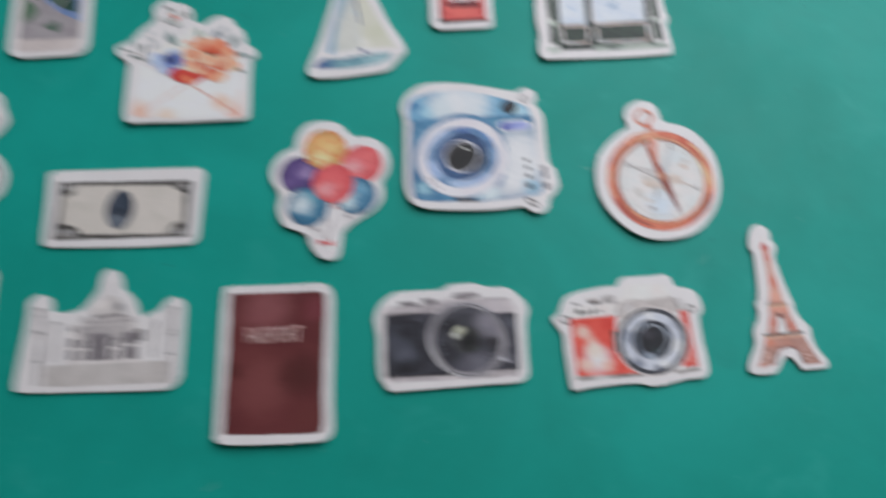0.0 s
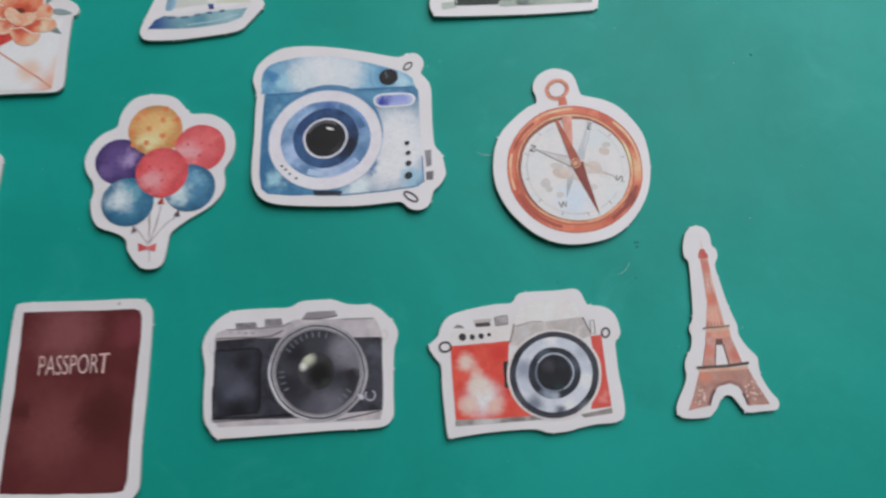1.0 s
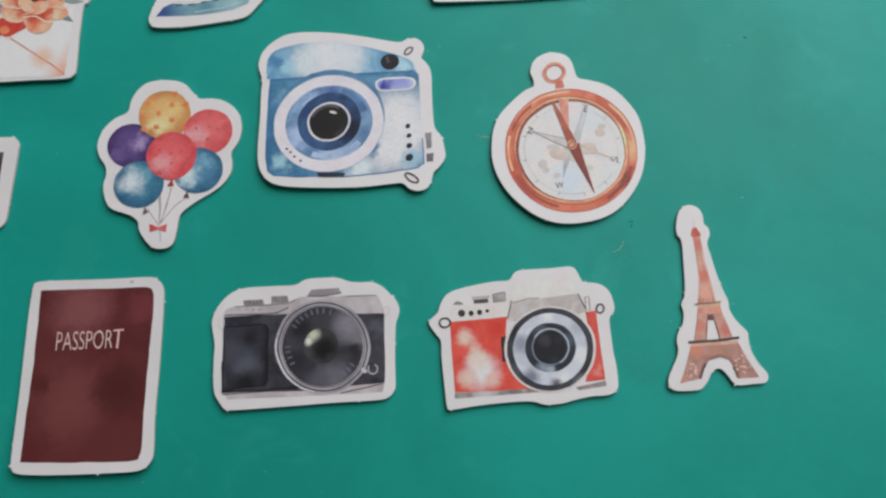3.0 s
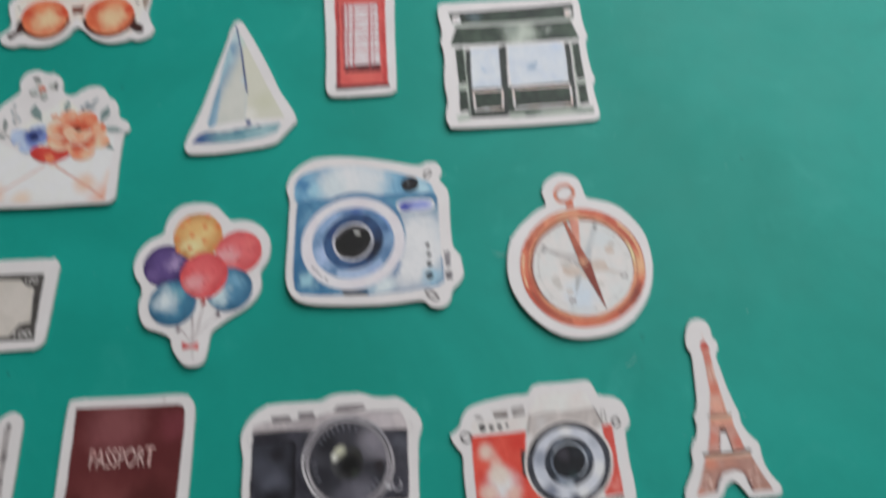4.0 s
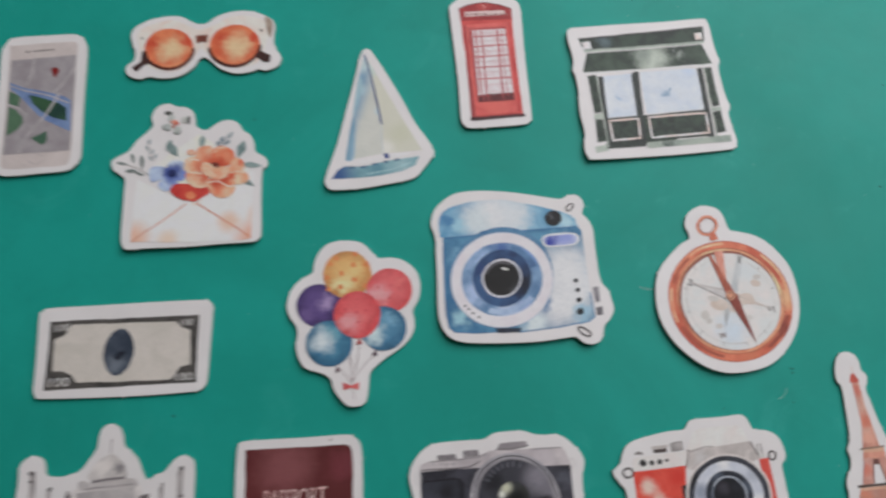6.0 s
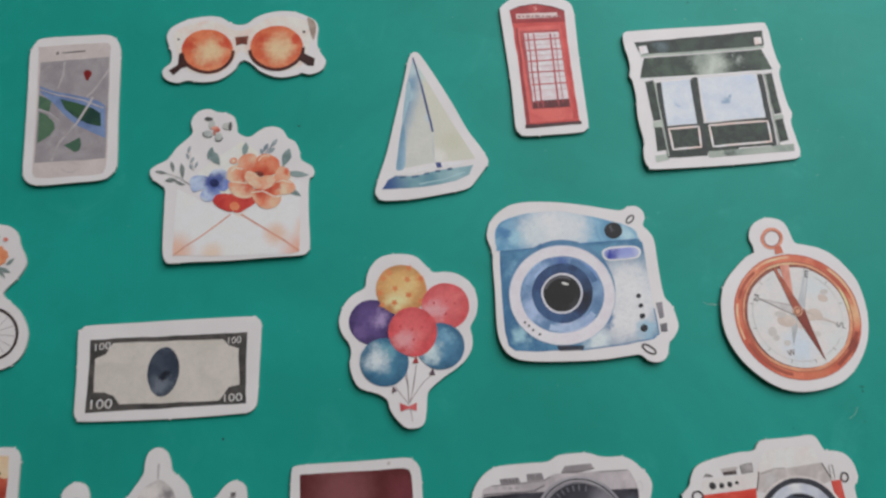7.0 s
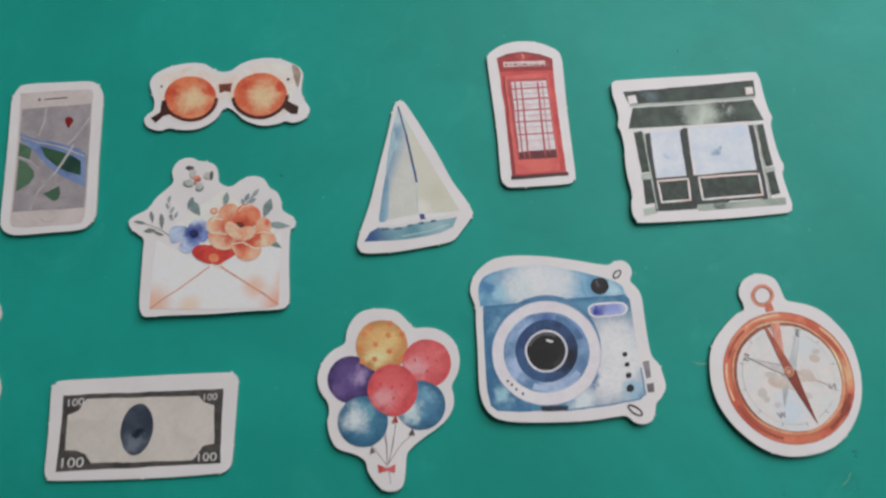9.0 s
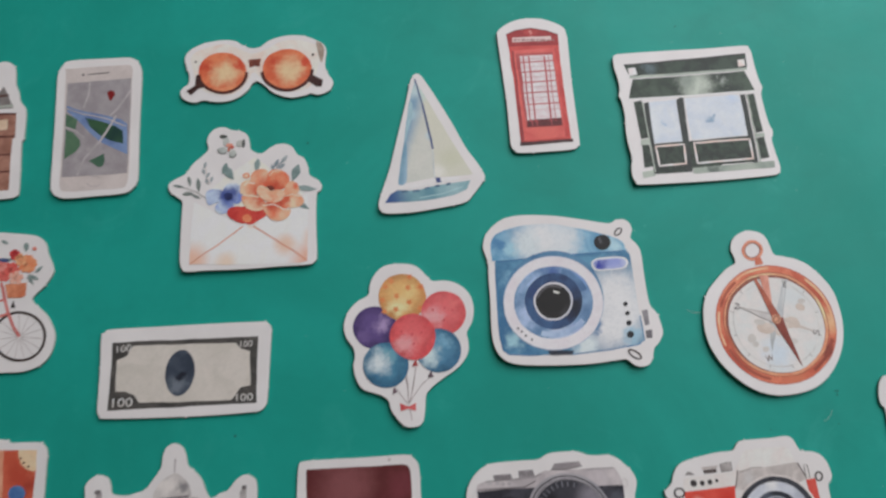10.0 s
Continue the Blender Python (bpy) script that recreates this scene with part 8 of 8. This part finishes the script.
patch(st, "leaf", ink((140, 154, 150), (110, 130, 128)), [(0.15, 1.67), (0.20, 1.68), (0.25, 1.67), (0.30, 1.64), (0.37, 1.57), (0.29, 1.57), (0.24, 1.59), (0.19, 1.62)], 5)
patch(st, "leaf", ink((140, 154, 150), (110, 130, 128)), [(0.84, 1.59), (0.90, 1.54), (0.93, 1.48), (0.92, 1.41), (0.87, 1.32), (0.81, 1.41), (0.79, 1.48), (0.80, 1.54)], 5)
disc(st, "bud", ink((206, 120, 104)), (1.09, 1.40), (0.06, -0.00), (0.01, -0.05), 6)
disc(st, "blue_leaf", ink((74, 90, 130)), (0.28, 1.12), (0.15, -0.01), (0.01, -0.06), 6)
patch(st, "bell", ink((70, 64, 64)), [(0.68, -0.00), (0.76, -0.21), (0.62, -0.20)], 5)

st = sticker("suitcase_sticker", (-14.28, -4.16), (0.006, 0.006, 0, 0),
             "white card sticker of a rust red suitcase with travel labels", "sticker",
             [(-1.01, 1.33), (-0.30, 1.32), (-0.01, 1.32), (0.16, 1.30), (0.28, 1.23), (0.71, 1.22), (1.00, 1.20), (1.15, 1.10), (1.22, 0.93), (1.23, 0.55), (1.24, -0.14), (1.23, -0.77), (1.19, -1.15), (1.02, -1.30), (0.04, -1.32), (-0.78, -1.31), (-0.99, -1.17), (-1.10, -0.78), (-1.20, 0.27), (-1.23, 1.08), (-1.14, 1.27)])
patch(st, "case_body", ink((196, 92, 62), (206, 112, 82), spots=((0.59, 0.45, 0.34, (188, 82, 56)), (0.83, 0.17, 0.25, (172, 72, 52)),), scale=1.5), [(-1.09, 1.08), (0.10, 1.06), (0.96, 1.01), (0.98, 0.43), (0.97, -0.13), (0.97, -1.08), (-0.87, -1.08), (-0.99, -0.00)], 1)
patch(st, "strap", ink((214, 160, 130), (202, 140, 110)), [(-0.04, 1.05), (0.13, 1.06), (0.22, -0.09), (0.23, -1.08), (0.03, -1.07), (0.05, -0.08)], 2)
patch(st, "round_label", ink((214, 182, 146), (218, 192, 160)), [(0.49, 1.04), (0.96, 1.01), (0.99, 0.51), (0.90, 0.50), (0.75, 0.56), (0.61, 0.69), (0.52, 0.86)], 2)
for c, u, v in [((0.58, 0.83), (0.03, -0.00), (0.00, -0.03)), ((0.67, 0.72), (0.03, -0.00), (0.00, -0.03)), ((0.79, 0.62), (0.03, -0.00), (0.00, -0.03))]:
    disc(st, "label_mark", ink((120, 92, 72)), c, u, v, 3)
disc(st, "blue_label", ink((66, 106, 160), (98, 138, 180)), (0.57, -0.00), (0.21, -0.01), (0.02, -0.19), 2)

# ---- dust and hairs on the mat ----
rng = random.Random(5)
specks = bmesh.new()
for x, y, s in [(7.05, -2.80, 0.025), (-6.55, 4.93, 0.030), (-8.37, -3.05, 0.030), (10.34, 1.97, 0.025), (10.30, 1.99, 0.020), (11.08, 4.98, 0.025), (7.02, -2.69, 0.022), (-8.37, -3.04, 0.030), (5.20, -3.57, 0.020), (6.95, -3.52, 0.020), (4.40, 8.15, 0.025), (7.08, -2.70, 0.025)]:
    got = bmesh.ops.create_icosphere(specks, subdivisions=1, radius=0.8 * s / 100)
    for v in got["verts"]:
        v.co = (v.co.x * rng.uniform(0.7, 1.5) + x / 100, v.co.y * rng.uniform(0.7, 1.5) + y / 100, max(0.0, v.co.z * 0.6) + 0.00002)
tagged(link_mesh("dark_specks", specks, [plain("dark_grit", (0.02, 0.07, 0.06), 0.8, 900)]), "dark specks of grit on the green mat", "dust", kind="stuff")
lint = bmesh.new()
for k in range(40):
    x, y, s = rng.uniform(-15, 12), rng.uniform(-9, 9), rng.uniform(0.006, 0.014)
    got = bmesh.ops.create_icosphere(lint, subdivisions=1, radius=s / 100)
    for v in got["verts"]:
        v.co = (v.co.x * rng.uniform(0.7, 2.0) + x / 100, v.co.y + y / 100, max(0.0, v.co.z * 0.5) + 0.00002)
for x, y, turn in [(3.53, -0.40, -0.7), (3.66, -0.43, -0.5), (-6.99, -9.06, 0.1), (6.58, -3.42, 0.3)]:
    p = Vector((x, y))
    for k in range(7):
        step = Vector((math.cos(turn), math.sin(turn))) * 0.055
        turn += 0.16
        q = p + step
        side = Vector((-step.y, step.x)).normalized() * 0.005
        bm_face = [lint.verts.new(((v.x) / 100, (v.y) / 100, 0.00006)) for v in (p - side, q - side, q + side, p + side)]
        lint.faces.new(bm_face)
        p = q
tagged(link_mesh("lint", lint, [plain("pale_lint", (0.38, 0.55, 0.50), 0.8, 900)]), "pale lint and hairs on the green mat", "dust", kind="stuff")


# ---- printed pieces that belong to a larger printed part ----
NESTED = {
    "card": ("cut_tab",),
    "screen": ("river", "island", "park", "street", "map_pin"),
    "phone_body": ("speaker_slot", "lens_dot", "home_button"),
    "rim": ("lower_rim", "bridge", "rivet", "side_shade"),
    "bud": ("bud_eye",),
    "hull": ("deck_line", "cabin"),
    "mainsail": ("sail_shade", "sail_seam"),
    "booth_roof": ("crown_mark", "roof_edge"),
    "sign_plate": ("lettering_bar",),
    "booth_glass": ("glazing_bar", "glazing_shadow"),
    "booth_door": ("door_edge", "door_frame", "kick_plate", "kick_line"),
    "fascia_board": ("fascia_edge", "corner_block"),
    "awning": ("awning_edge",),
    "stall_wall": ("panel_frame", "step"),
    "lens_bezel": ("bezel_edge", "bezel_dot", "lens_ring", "ring_streak", "lens_barrel", "glass_rim", "lens_glass", "pupil", "glint", "glass_shade"),
    "camera_body": ("body_edge", "flash_rim", "flash", "button_dot", "side_button", "lens_foot"),
    "camera_top": ("top_seam", "top_edge", "viewfinder"),
    "case_ring": ("ring_edge", "case_shine", "case_shade", "inner_bevel", "bevel_shadow", "bevel_line"),
    "dial": ("dial_scale", "tick", "rose_point", "rose_line", "dial_blot", "letter_n", "letter_e", "letter_s", "letter_w", "needle", "needle_shine", "needle_hub", "needle_hub_edge"),
    "note_border": ("note_field", "portrait_oval", "figures"),
    "yellow_balloon": ("star",),
    "cover": ("title_lettering",),
    "leatherette": ("hand_grip", "grip_edge", "self_timer", "timer_lever"),
    "silver_body": ("dial_rib", "plate_line", "base_line", "hot_shoe", "shoe_shadow", "mark"),
    "lens_collar": ("collar_line", "collar_shine", "lens_face", "lettering_bar", "outer_ring", "silver_ring", "inner_barrel", "ring_streak", "barrel_shine", "rim_line", "lens_glass", "glass_rim", "pupil", "glint"),
    "top_plate": ("plate_dot", "wind_lever", "shutter_block", "block_edge", "rewind_knob", "knob_outline", "prism_cover", "prism_line"),
    "spire": ("iron_line", "lantern", "antenna"),
    "upper_span": ("opening", "leg_edge"),
    "base_span": ("arch_rim", "lattice_gap", "lattice_shadow"),
    "hall": ("arch_opening", "pediment"),
    "dome": ("dome_band", "finial"),
    "tower_shaft": ("clock_face", "cornice"),
    "tyre": ("spoke",),
    "case_body": ("strap", "round_label", "label_mark", "blue_label"),
}
for thing in [ob for ob in scene.objects if ob.name.endswith("_sticker")]:
    pieces = {}
    for ob in thing.children:
        pieces.setdefault(ob.name.split(".")[0], []).append(ob)
    for whole, names in NESTED.items():
        if whole in pieces:
            for name in names:
                for ob in pieces.get(name, ()):
                    if not ob.children:
                        ob.parent = pieces[whole][0]
